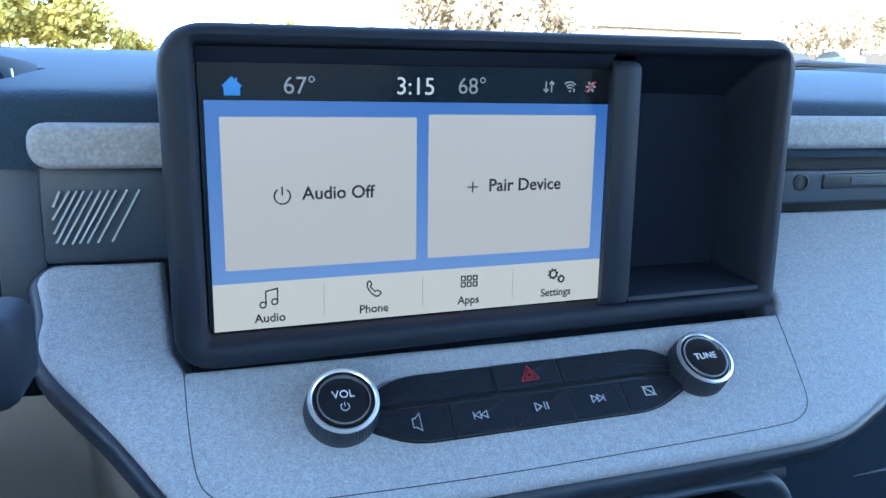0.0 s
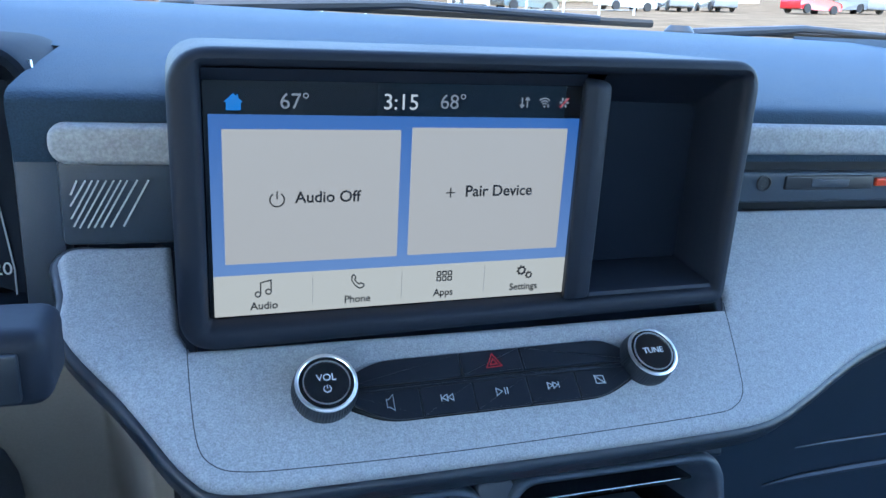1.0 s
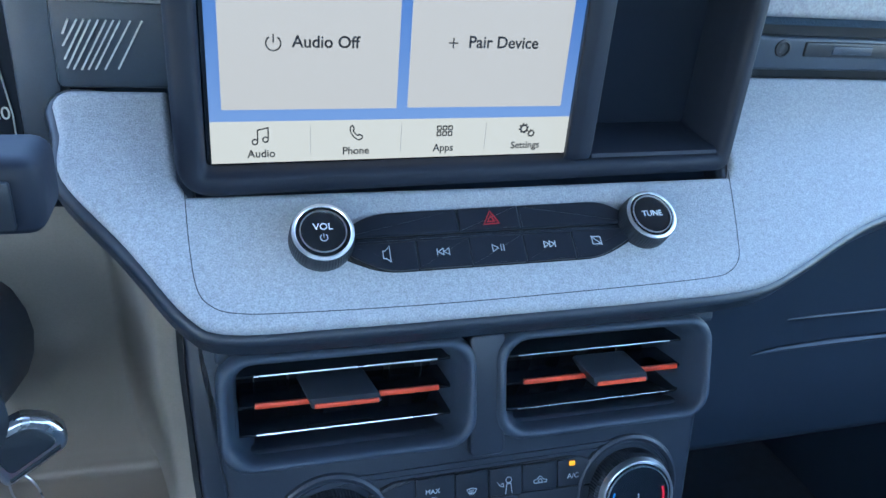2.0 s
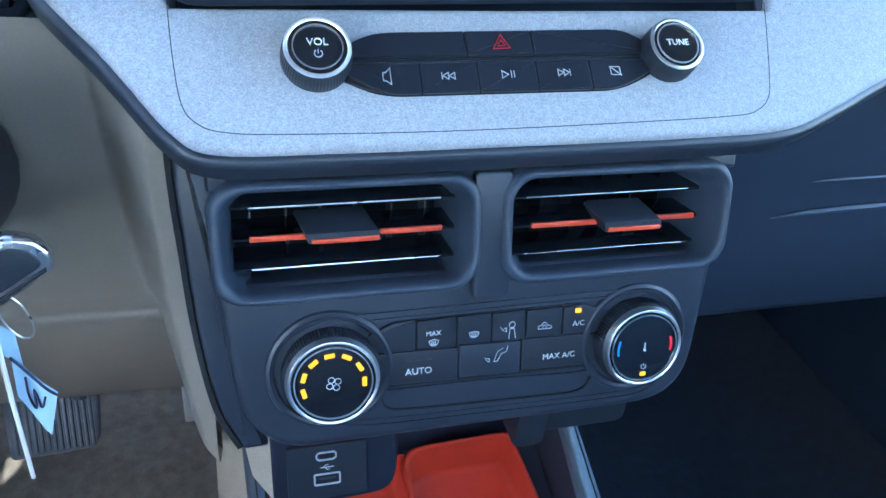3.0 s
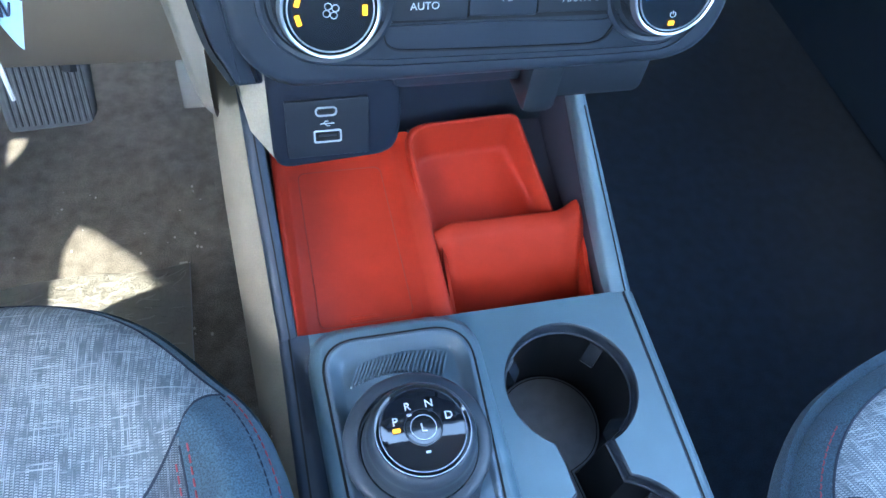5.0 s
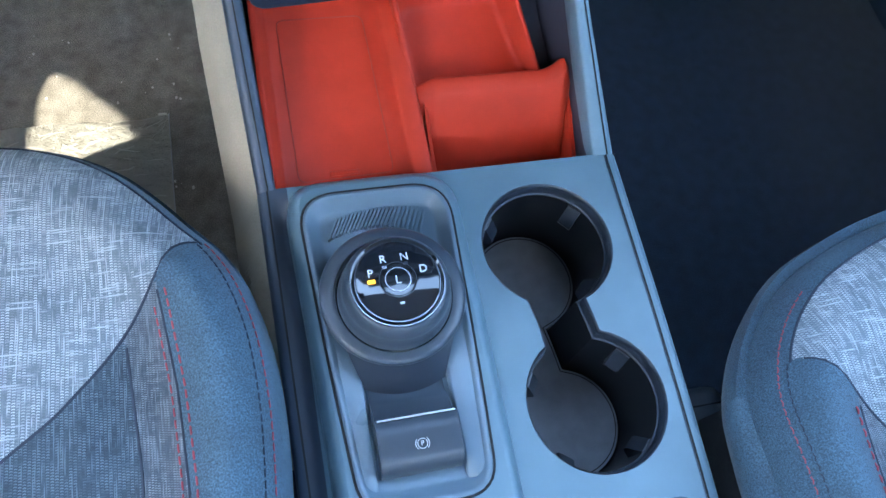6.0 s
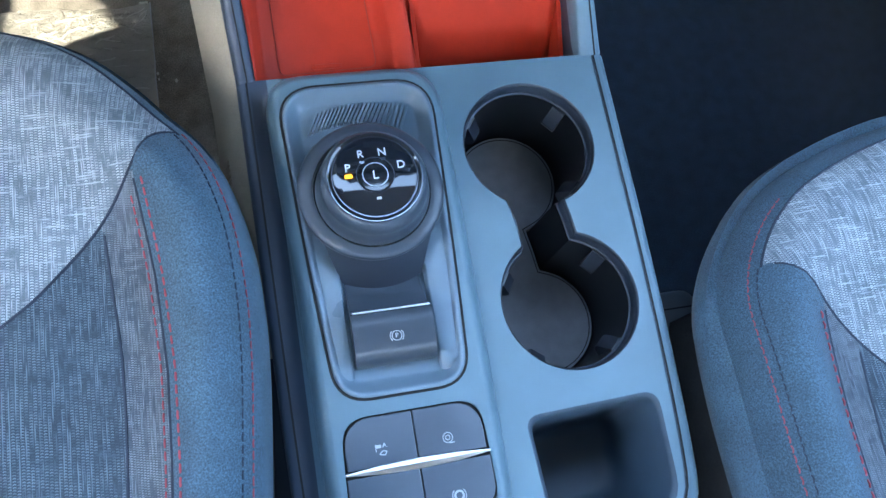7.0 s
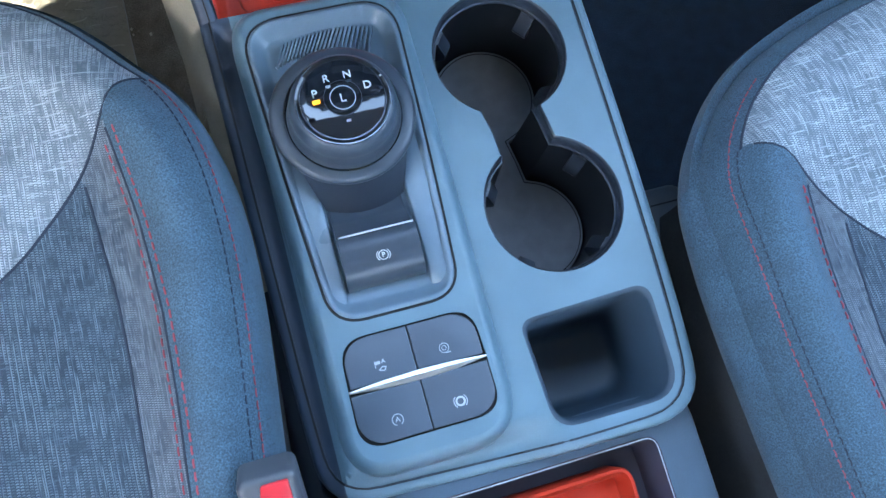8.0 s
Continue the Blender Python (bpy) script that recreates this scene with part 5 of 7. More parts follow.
part("bar", put(slab(bar, 0.004, PH + 0.0024, 0.0008, 2), FE), M_SILVER, keys, "tapered silver bar")
KZ = PH + 0.0013
part("turbo_symbol", put(join(*[ribbon(arc(-0.0240, -0.0240, r, 0, 360, 18)[:-1], 0.0004, KZ, True) for r in (0.0014, 0.0030)], ribbon([(-0.0240, -0.0272), (-0.0202, -0.0272)], 0.0005, KZ)), FE), M_GREYPRINT, keys)
part("stop_symbol", put(join(text("A", 0.0046, -0.0632, -0.0585, KZ), ribbon(arc(-0.0632, -0.0585, 0.0034, -60, 250, 18), 0.0005, KZ)), FE), M_GREYPRINT, keys)
part("hold_symbol", put(join(ribbon(arc(-0.0230, -0.0582, 0.0026, 0, 360, 18)[:-1], 0.0012, KZ, True), ribbon(arc(-0.0230, -0.0582, 0.0042, 130, 230, 8), 0.0005, KZ), ribbon(arc(-0.0230, -0.0582, 0.0042, -50, 50, 8), 0.0005, KZ)), FE), M_GREYPRINT, keys)
part("drive_symbol", put(join(slab(rr(-0.0680, -0.0648, -0.0232, -0.0212, 0.0002, 1), KZ, KZ + 0.0003, 0.0001, 1), ribbon([(-0.0682, -0.0252), (-0.0682, -0.0210)], 0.0005, KZ), ribbon([(-0.0640, -0.0230), (-0.0628, -0.0208), (-0.0616, -0.0230), (-0.0634, -0.0216), (-0.0622, -0.0216)], 0.0006, KZ),
                               ribbon([(-0.0665, -0.0268), (-0.0640, -0.0250), (-0.0618, -0.0256), (-0.0630, -0.0276), (-0.0660, -0.0270)], 0.0006, KZ)), FE), M_GREYPRINT, keys)

# rising front of the console with its two rails
def rail(a0, a1, b0, b1):
    """A rail from (inner, outer) a at the foot to b at the top."""
    loops = []
    for v, (i, o) in ((-0.003, (a0, a1)), (0.03, (a0 + (b0 - a0) * 0.22, a1 + (b1 - a1) * 0.22)), (0.15, (b0, b1)), (0.26, (b0 + (b0 - a0) * 0.6, b1 + (b1 - a1) * 0.6))):
        s = 1 if o > i else -1
        loops.append([(i, v, -0.02), (i, v, -0.002), (i + s * 0.002, v, 0.0), (o - s * 0.004, v, 0.0), (o - s * 0.001, v, -0.002), (o, v, -0.006), (o, v, -0.03)])
    return loft(loops, True, True)


part("rail", put(rail(0.1275, 0.1465, 0.1115, 0.1215), FR), M_CONSOLE, console, "sloping slate blue rail", 50)
# left rail is darker than the right one to hold the driver-side shade
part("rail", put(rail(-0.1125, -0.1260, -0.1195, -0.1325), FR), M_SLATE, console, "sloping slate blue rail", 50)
part("rail_line", put(ribbon([(0.1395, 0.0), (0.1180, 0.145)], 0.0012, 0.0002, False, 0.0003), FR), M_GAP, console)
part("rail_line", put(ribbon([(-0.1180, 0.0), (-0.1255, 0.145)], 0.0010, 0.0002, False, 0.0003), FR), M_GAP, console)
# flanks down to the floor
FLANK = [[(-0.1190, -0.09, 0.256), (-0.1212, -0.04, 0.256), (-0.1225, 0.045, 0.257), (-0.1258, 0.235, 0.259), (-0.1310, 0.345, 0.350), (-0.1375, 0.46, 0.443)],
         [(-0.1270, -0.11, 0.250), (-0.1285, -0.04, 0.250), (-0.1300, 0.045, 0.250), (-0.1335, 0.235, 0.252), (-0.1390, 0.345, 0.340), (-0.1440, 0.46, 0.428)],
         [(-0.138, -0.12, 0.222), (-0.140, -0.04, 0.222), (-0.142, 0.045, 0.223), (-0.147, 0.235, 0.225), (-0.153, 0.345, 0.303), (-0.155, 0.46, 0.378)],
         [(-0.142, -0.12, 0.0), (-0.145, -0.04, 0.0), (-0.148, 0.045, 0.0), (-0.154, 0.235, 0.0), (-0.161, 0.345, 0.0), (-0.166, 0.46, 0.0)]]
# front flank paled for sun bounce, rear blackened for seat shade
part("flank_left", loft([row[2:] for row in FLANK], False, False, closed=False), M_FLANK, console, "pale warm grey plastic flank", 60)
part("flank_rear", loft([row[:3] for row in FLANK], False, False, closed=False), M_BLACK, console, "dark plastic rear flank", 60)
teeth = bmesh.new()
for k in range(44):
    y = 0.047 + k * 0.0034
    x, z = -0.1342 - 0.0230 * (y + 0.04), 0.2375
    bmesh.ops.create_cube(teeth, size=1.0, matrix=Matrix.Translation((x, y, z)) @ pose(0, 0, 0, 0, -62, 0) @ Matrix.Diagonal((0.0060, 0.0016, 0.0022, 1)))
part("tooth_strip", teeth, M_FLANK, console, "fine moulded ribs along the flank")
# right flank blackened to hold the shade between console and seat
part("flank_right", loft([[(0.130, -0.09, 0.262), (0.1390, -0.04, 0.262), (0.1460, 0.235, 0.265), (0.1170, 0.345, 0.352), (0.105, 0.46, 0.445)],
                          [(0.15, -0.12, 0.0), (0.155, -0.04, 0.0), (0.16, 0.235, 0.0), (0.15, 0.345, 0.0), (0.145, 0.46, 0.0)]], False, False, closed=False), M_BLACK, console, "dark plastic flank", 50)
part("tray_wall", join(loft([[(0.1280, 0.236, 0.274), (0.1120, 0.36, 0.378), (0.108, 0.46, 0.46)], [(0.126, 0.236, 0.15), (0.114, 0.36, 0.22), (0.109, 0.46, 0.28)]], False, False, closed=False),
                       loft([[(-0.1125, 0.236, 0.274), (-0.1195, 0.36, 0.378), (-0.124, 0.46, 0.46)], [(-0.1125, 0.236, 0.17), (-0.118, 0.36, 0.24), (-0.122, 0.46, 0.30)]], False, False, closed=False),
                       loft([[(-0.1215, 0.2355, 0.2745), (0.1470, 0.2355, 0.2745)], [(-0.1215, 0.2355, 0.10), (0.147, 0.2355, 0.10)]], False, False, closed=False)), M_TRAY, console, "dark inner tray walls")

part("tray_floor", loft([[(x, y, 0.236 + 0.42 * (y - 0.236)) for x in (-0.004, 0.128)] for y in (0.312, 0.40)], False, False, closed=False), M_TRAY, console, "dark tray floor under the liner")
single("under_stack_filler", box(-0.045, 0.036, 0.284, 0.397, 0.456, 0.53, 0.006), M_STACK, "dark slate block under the centre stack", "block")
# ---- red tray liner ----
def ramp(y):
    return 0.262 + 0.42 * (y - 0.236)


liner = thing("tray_liner", (0, 0.30, 0.26), "red-orange rubber tray liner with a phone pocket", "tray liner")
FLOOR_FORM = ((-0.1165, -0.010, 0), (-0.1160, 0.0036, 0), (-0.1150, 0.0042, 0), (-0.1125, 0.0042, 0), (-0.1108, 0.0030, 0), (-0.1068, -0.0090, 0), (-0.1030, -0.0125, 0), (-0.0215, -0.0125, 1),
              (-0.0175, -0.0112, 1), (-0.0122, -0.0022, 1), (-0.0108, 0.0000, 1), (-0.0088, 0.0010, 1), (0.0016, 0.0012, 1), (0.0042, 0.0002, 1), (0.0058, -0.0030, 1), (0.0070, -0.06, 1))
part("left_floor", loft([[(x - 0.09 * (y - 0.236) * lean, y, ramp(y) + h) for x, h, lean in FLOOR_FORM] for y in steps(0.2370, 0.378, 8)], False, False, closed=False), M_RED, liner, "sunken phone rest floor", 50)
FRAMP = frame_of((0, 0.236, 0.262), (0, 1, 0.42), (0, -0.42, 1))
part("moulded_line", put(ribbon(rp([(-0.0950, 0.0100), (-0.0235, 0.0115), (-0.0330, 0.1320), (-0.0973, 0.1320)], 0.006, 5), 0.0009, -0.0116, True, 0.0003), FRAMP), M_REDLINE, liner)
part("moulded_bar", put(slab(rr(-0.0720, -0.0500, 0.0125, 0.0160, 0.001, 2), -0.0130, -0.0098, 0.0006, 2), FRAMP), M_RED, liner)
poc = [(-0.0025, 0.0685), (0.1020, 0.0685), (0.0800, 0.1585), (-0.0140, 0.1555)]


def pocket_loop(d, w):
    """One loop of the pocket: its back wall leans out, its front lip dips behind the divider."""
    out = []
    for x, y in rin(poc, [0.004, 0.004, 0.007, 0.022], d):
        lean = 0.009 * max(0.0, min(1.0, (y - 0.12) / 0.03)) if w < 0.005 and d > 0.0015 else 0.0
        dip = max(0.0, min(1.0, (0.086 - y) / 0.016)) * max(0.0, w + 0.006)
        out.append((x, y - lean, w - dip))
    return out


part("rear_pocket", put(loft([pocket_loop(d, w) for d, w in ((-0.0015, -0.045), (-0.0012, 0.008), (-0.0004, 0.0098), (0.0008, 0.0104), (0.0020, 0.0096), (0.0030, 0.0078), (0.0050, -0.016), (0.0075, -0.0205), (0.012, -0.0220))], False, True), FRAMP), M_RED, liner, "sloping rear pocket", 50)
wall_t = [(0.2380, 0.15), (0.2400, 0.198), (0.2918, 0.2872), (0.2932, 0.2894), (0.2950, 0.2910), (0.2985, 0.2930), (0.3030, 0.2948), (0.3052, 0.2944), (0.3064, 0.2928), (0.3068, 0.2880), (0.3072, 0.15)]
part("divider", loft([[(x, y, z + dz) for y, z in wall_t] for x, dz in ((-0.0085, -0.0140), (-0.0010, -0.0105), (0.0112, -0.0012), (0.0132, -0.0003), (0.0160, 0.0), (0.060, 0.0), (0.1010, 0.0), (0.1065, 0.004), (0.1115, 0.0115), (0.1145, 0.0120), (0.1190, 0.004), (0.1235, -0.006), (0.1240, -0.02))]), M_RED, liner, "upright pocket wall", 50)
part("right_wall", loft([[(0.1180, y, 0.15), (0.1190, y, z - 0.004), (0.1200, y, z), (0.1232, y, z), (0.1242, y, z - 0.004), (0.1245, y, 0.15)] for y, z in ((0.2365, 0.250), (0.25, 0.258), (0.27, 0.268), (0.29, 0.281), (0.304, 0.291))]), M_RED, liner, "raised side wall", 50)
part("well_floor", box(0.004, 0.123, 0.2370, 0.300, 0.180, 0.192, 0.002), M_RED, liner)
part("well_side", loft([[(0.0045, y, 0.15), (0.0045, y, ramp(y) - 0.003), (0.0080, y, ramp(y) - 0.008), (0.0240, y, 0.19), (0.0240, y, 0.15)] for y in steps(0.2372, 0.30, 3)]), M_RED, liner)

# ---- rear tray behind the console ----
rear = thing("rear_tray", (0.01, -0.2, 0.0), "lower slate blue tray with a red insert behind the console", "tray")
ro = rp([(-0.098, -0.34), (0.125, -0.34), (0.128, -0.090), (-0.100, -0.090)], 0.02, 5)
ri = rp([(-0.085, -0.32), (0.098, -0.32), (0.100, -0.1135), (-0.085, -0.1135)], 0.010, 5)
part("top", put(holed(ro, [ri], -0.018), FE), M_RAIL, rear)
part("edge", put(loft([lift(ro, -0.018), lift(inset(ro, -0.002), -0.022), lift(inset(ro, -0.004), -0.275)], False, False), FE), M_RAIL, rear)
part("well", put(loft([lift(ri, -0.018), lift(inset(ri, 0.002), -0.022), lift(inset(ri, 0.006), -0.055)], False, True), FE), M_TRAY, rear, "dark well")
part("well_line", put(ribbon(inset(ri, 0.0012), 0.0006, -0.0182, True, 0.0006), FE), M_GREYPRINT, rear)
rl = rp([(-0.07, -0.31), (0.078, -0.31), (0.080, -0.128), (-0.07, -0.128)], 0.012, 5)
part("insert", put(loft([lift(inset(rl, d), w) for d, w in ((0.0, -0.055), (0.0, -0.030), (0.001, -0.028), (0.003, -0.028), (0.0045, -0.031), (0.008, -0.046))], True, True), FE), M_RED, rear, "red-orange rubber insert", 50)

# ---- seats ----
OUTLINE = [(-0.66, 0.205), (-0.52, 0.232), (-0.43, 0.266), (-0.36, 0.281), (-0.284, 0.2780), (-0.2440, 0.2680), (-0.2137, 0.2508), (-0.1904, 0.2290), (-0.1692, 0.2038), (-0.1504, 0.1811), (-0.1369, 0.1527), (-0.1276, 0.1148),
           (-0.1245, 0.0735), (-0.1255, 0.0350), (-0.1282, 0.0017), (-0.1345, -0.0620), (-0.1420, -0.1400), (-0.1480, -0.2500), (-0.1500, -0.44)]
OUTLINE_PASSENGER = [(-0.66, 0.286), (-0.419, 0.291), (-0.329, 0.285), (-0.279, 0.276), (-0.237, 0.263), (-0.201, 0.247), (-0.174, 0.2265), (-0.154, 0.204), (-0.141, 0.183), (-0.133, 0.163), (-0.1295, 0.141),
                     (-0.127, 0.103), (-0.127, 0.058), (-0.1285, 0.013), (-0.1305, -0.037), (-0.134, -0.127), (-0.141, -0.223), (-0.144, -0.44)]
RIMS = {False: np.array(smooth_line(OUTLINE, 12)), True: np.array(smooth_line(OUTLINE_PASSENGER, 12))}
cushion = {"rim": RIMS[False], "band": 0.0085}


def edge_gap(x, y):
    """How far a place on the cushion lies inside its outline (minus: outside), and the nearest place of the outline."""
    p = np.array((x, y))
    a, b = cushion["rim"][:-1], cushion["rim"][1:]
    ab = b - a
    t = np.clip(((p - a) * ab).sum(1) / (ab * ab).sum(1), 0, 1)
    q = a + ab * t[:, None]
    d = np.hypot(*(p - q).T)
    k = int(d.argmin())
    side = ab[k][0] * (p - q[k])[1] - ab[k][1] * (p - q[k])[0]
    return (d[k] if side < 0 else -d[k]), q[k]


def ease(a, b, v):
    v = min(1.0, max(0.0, (v - a) / (b - a)))
    return v * v * (3 - 2 * v)


def seat_h(x, y, d=None):
    d = max(0.0, edge_gap(x, y)[0] if d is None else d)
    front = ease(0.10, 0.22, y)
    z = 0.316 + 0.024 * math.exp(-((d - 0.030) / 0.024) ** 2) * (1 - front) + 0.012 * ease(0.06, 0.16, d) + 0.010 * front
    r = 0.018 + 0.040 * front
    if d < r:
        z -= (0.020 + 0.022 * front) * (1 - math.sqrt(max(0.0, 1 - (1 - d / r) ** 2)))
    return z


def seam_x(y):
    return float(np.interp(y, (-0.40, -0.0609, -0.0176, 0.0336, 0.0882, 0.145, 0.165), (-0.192, -0.1784, -0.1758, -0.1749, -0.1782, -0.1853, -0.1885)))


def strip_x(y):
    return float(np.interp(y, (-0.40, -0.0563, 0.0107, 0.0502, 0.0919, 0.1204, 0.14), (-0.210, -0.2019, -0.2000, -0.2002, -0.2037, -0.2060, -0.208)))


SPLIT = smooth_line([(-0.62, 0.000), (-0.42, 0.006), (-0.32, 0.029), (-0.254, 0.0745), (-0.2298, 0.0980), (-0.2085, 0.1235), (-0.1885, 0.1530), (-0.1815, 0.1665), (-0.1765, 0.1750), (-0.1705, 0.1805), (-0.164, 0.1835), (-0.150, 0.188), (-0.12, 0.195)], 6)


def split_y(x):
    return float(np.interp(x, [p[0] for p in SPLIT], [p[1] for p in SPLIT]))


BANDS = {False: 0.0085, True: 0.0140}


def seat_zone(x, y, d):
    """Which cloth covers a place on the cushion."""
    if d < cushion["band"]:
        return "bolster"
    if y > split_y(x):
        return "front_insert"
    if x > seam_x(y):
        return "bolster"
    return "side_strip" if x > strip_x(y) else "centre_insert"


XS = steps(-0.60, -0.31, 60) + steps(-0.3085, -0.1170, 128)
YS = steps(-0.44, -0.122, 40) + steps(-0.1205, 0.300, 280)


def cushion_grid():
    """The cushion's places, and its quads sorted by the cloth that covers them."""
    grid, zones = {}, {"bolster": [], "front_insert": [], "side_strip": [], "centre_insert": []}
    for gi, gx in enumerate(XS):
        for gj, gy in enumerate(YS):
            gd, gq = edge_gap(gx, gy)
            grid[gi, gj] = (gx, gy, seat_h(gx, gy, gd), gd) if gd > 0 else (gq[0], gq[1], seat_h(gq[0], gq[1], 0.0), gd)
    for gi in range(len(XS) - 1):
        for gj in range(len(YS) - 1):
            corners = [(gi, gj), (gi + 1, gj), (gi + 1, gj + 1), (gi, gj + 1)]
            if max(grid[c][3] for c in corners) > 0:
                zones[seat_zone(*(sum(grid[c][k] for c in corners) / 4 for k in (0, 1, 3)))].append(corners)
    return grid, zones


CLOTH = {"bolster": (M_NAVY, "navy cloth side bolster"), "front_insert": (M_SEAT_LIGHT, "pale heathered cloth front insert"),
         "side_strip": (M_SEAT_MID, "grey heathered side strip"), "centre_insert": (M_SEAT_DARK, "dark blue heathered centre insert")}


def seat(name, at, flip, label):
    s = thing(name, at, label, "car seat", "front seats")
    k = -1 if flip else 1
    low, bulge = 0.0, (0.0060 if flip else 0.0)
    cushion["rim"], cushion["band"] = RIMS[flip], BANDS[flip]
    grid, zones = cushion_grid()

    def place(x, y, z):
        return (k * x + (0.037 if flip else 0.0), y - (0.137 if flip else 0.0), z - low)

    def pt(x, y, dz=0.0):
        return place(x, y, seat_h(x, y) + dz)

    for zone, quads in zones.items():
        used = {}
        faces = [[used.setdefault(c, len(used)) for c in q] for q in quads]
        me = bpy.data.meshes.new(zone)
        me.from_pydata([place(*grid[c][:3]) for c in used], [], faces)
        me.polygons.foreach_set("use_smooth", [True] * len(faces))
        me.materials.append(CLOTH[zone][0])
        ob = new(zone, me)
        ob.parent = s
        ob.matrix_parent_inverse = Matrix.Translation(-s.location)
        tagged(ob, CLOTH[zone][1])
    rim = [tuple(q) for q in cushion["rim"]]
    walls = [[place(x, y, seat_h(x, y, 0.0)) for x, y in rim]]
    for d, z in ((-0.0015 - bulge, 0.290), (-0.0015 - 1.2 * bulge, 0.277), (0.001 - bulge, 0.264), (0.008, 0.252)):
        walls.append([place(x, y, z + low) for x, y in [(q[0] + n[0] * d, q[1] + n[1] * d) for q, n in zip(rim, [((b[1] - a[1]) / math.hypot(b[0] - a[0], b[1] - a[1]), -(b[0] - a[0]) / math.hypot(b[0] - a[0], b[1] - a[1])) for a, b in zip([rim[0]] + rim[:-1], rim[1:] + [rim[-1]])])]])
    felt = [[place(q[0] - 0.004 * s, q[1] - 0.004, z) for q in rim if q[1] < 0.175 and q[0] > -0.16] for s, z in ((1.5, 0.262), (0.0, 0.250), (0.0, 0.16), (3.0, 0.08))]
    part("felt_side", loft(felt, False, False, closed=False), M_FELT, s, "grey felt lower side", 80)
    part("side_wall", loft([[(p[0], p[1], p[2]) for p in w] for w in walls], False, False, closed=False), M_NAVY, s, "navy cloth seat side", 80)

    def along(f, a, b, n, dz):
        return [pt(f(y), y, dz) for y in steps(a, b, n)]

    def outer(off, front=0.190):
        pts = [q for q in rim if -0.30 < q[1] < front and q[0] > (-0.180 if front < 0.2 else -0.42)]
        out = []
        for a, b in zip(pts, pts[1:]):
            n = ((b[1] - a[1]), -(b[0] - a[0]))
            m = math.hypot(*n)
            out.append((a[0] + n[0] / m * off, a[1] + n[1] / m * off))
        return out

    def dashes(pts, w):
        bits, run, on = [], 0.0, None
        fine = smooth_line(pts, 8)
        for a, b in zip(fine, fine[1:]):
            if on is None and run >= 0.0014:
                on, run = a, 0.0
            run += math.hypot(b[0] - a[0], b[1] - a[1])
            if on is not None and run >= 0.0042:
                m = ((on[0] + b[0]) / 2, (on[1] + b[1]) / 2)
                bits.append(tube([pt(*on, 0.0002), pt(*m, 0.0012), pt(*b, 0.0002)], w, 5))
                on, run = None, 0.0
        return join(*bits)

    part("red_stitching", dashes([(seam_x(y) + 0.0045, y) for y in steps(-0.30, 0.152, 50)], 0.00062), M_THREAD, s, "red stitching")
    if not flip:
        part("red_stitching", dashes([(seam_x(y) - 0.0038, y) for y in steps(-0.30, 0.143, 50)], 0.00055), M_THREAD, s, "red stitching")
    near_in, reach = (0.0088, 0.240) if flip else (0.0060, 0.190)
    side = outer(near_in, reach) if edge_gap(*outer(near_in)[5])[0] > 0 else outer(-near_in, reach)
    far_in = 0.0125 if flip else 0.0108
    side2 = outer(far_in) if edge_gap(*outer(far_in)[5])[0] > 0 else outer(-far_in)
    part("red_stitching", dashes(side, 0.00050), M_THREAD, s, "red stitching")
    part("navy_stitching", dashes(side2, 0.00050), M_NAVYTHREAD, s)
    brim = cushion["band"]
    lip = [p for p in (outer(brim, 0.29) if edge_gap(*outer(brim)[5])[0] > 0 else outer(-brim, 0.29)) if p[1] > split_y(p[0]) - 0.004 and p[0] > -0.40]
    part("seam", tube([pt(x, y, 0.0001) for x, y in lip], 0.0009, 5), M_NAVYTHREAD, s)
    for line in ([(seam_x(y), y) for y in steps(-0.42, 0.148, 70)], [(strip_x(y), y) for y in steps(-0.42, 0.119, 60)], [(x, split_y(x)) for x in steps(-0.56, -0.1640, 90)]):
        part("seam", tube([pt(x, y, -0.0001) for x, y in line], 0.0009, 5), M_NAVYTHREAD, s)
    return s


ds = seat("car_seat", (-0.38, -0.1, 0.0), False, "heathered grey and navy cloth driver seat with red stitching")
ps = seat("car_seat", (0.41, -0.2, 0.0), True, "heathered grey and navy cloth passenger seat with red stitching")
part("base", box(-0.58, -0.18, -0.42, 0.14, 0.0, 0.20, 0.02), M_BLACK, ds, "black seat base")
part("base", box(0.22, 0.58, -0.50, 0.02, 0.0, 0.20, 0.02), M_BLACK, ps, "black seat base")


def backrest(cx):
    """A leaning seat back with rounded edges."""
    loops = []
    for h, y, hw, th in ((0.27, -0.435, 0.225, 0.050), (0.34, -0.450, 0.235, 0.065), (0.55, -0.505, 0.230, 0.062), (0.75, -0.560, 0.205, 0.055), (0.86, -0.590, 0.165, 0.045), (0.90, -0.600, 0.120, 0.028)):
        loops.append([(cx + x, y + d, h) for x, d in rr(-hw, hw, -th, th, th * 0.9, 6)])
    return loft(loops)


part("backrest", backrest(-0.385), M_NAVY, ds, "navy cloth backrest", 60)
part("backrest", backrest(0.425), M_NAVY, ps, "navy cloth backrest", 60)
bb = thing("seat_hinge_cover", (0.18, 0.03, 0.0), "dark plastic cover beside the passenger seat", "seat cover")
part("cover", box(0.158, 0.204, -0.02, 0.060, 0.0, 0.214, 0.012, 4), material("hinge_cover_plastic", (0.055, 0.068, 0.085), 0.5, var=0.08, bump=0.15), bb)
part("cover_line", box(0.163, 0.198, 0.0435, 0.0447, 0.18, 0.2146, 0.0), M_GAP, bb)
buckle = thing("seat_belt_buckle", (-0.135, -0.09, 0.20), "grey seat belt buckle with a red release button", "seat belt buckle")
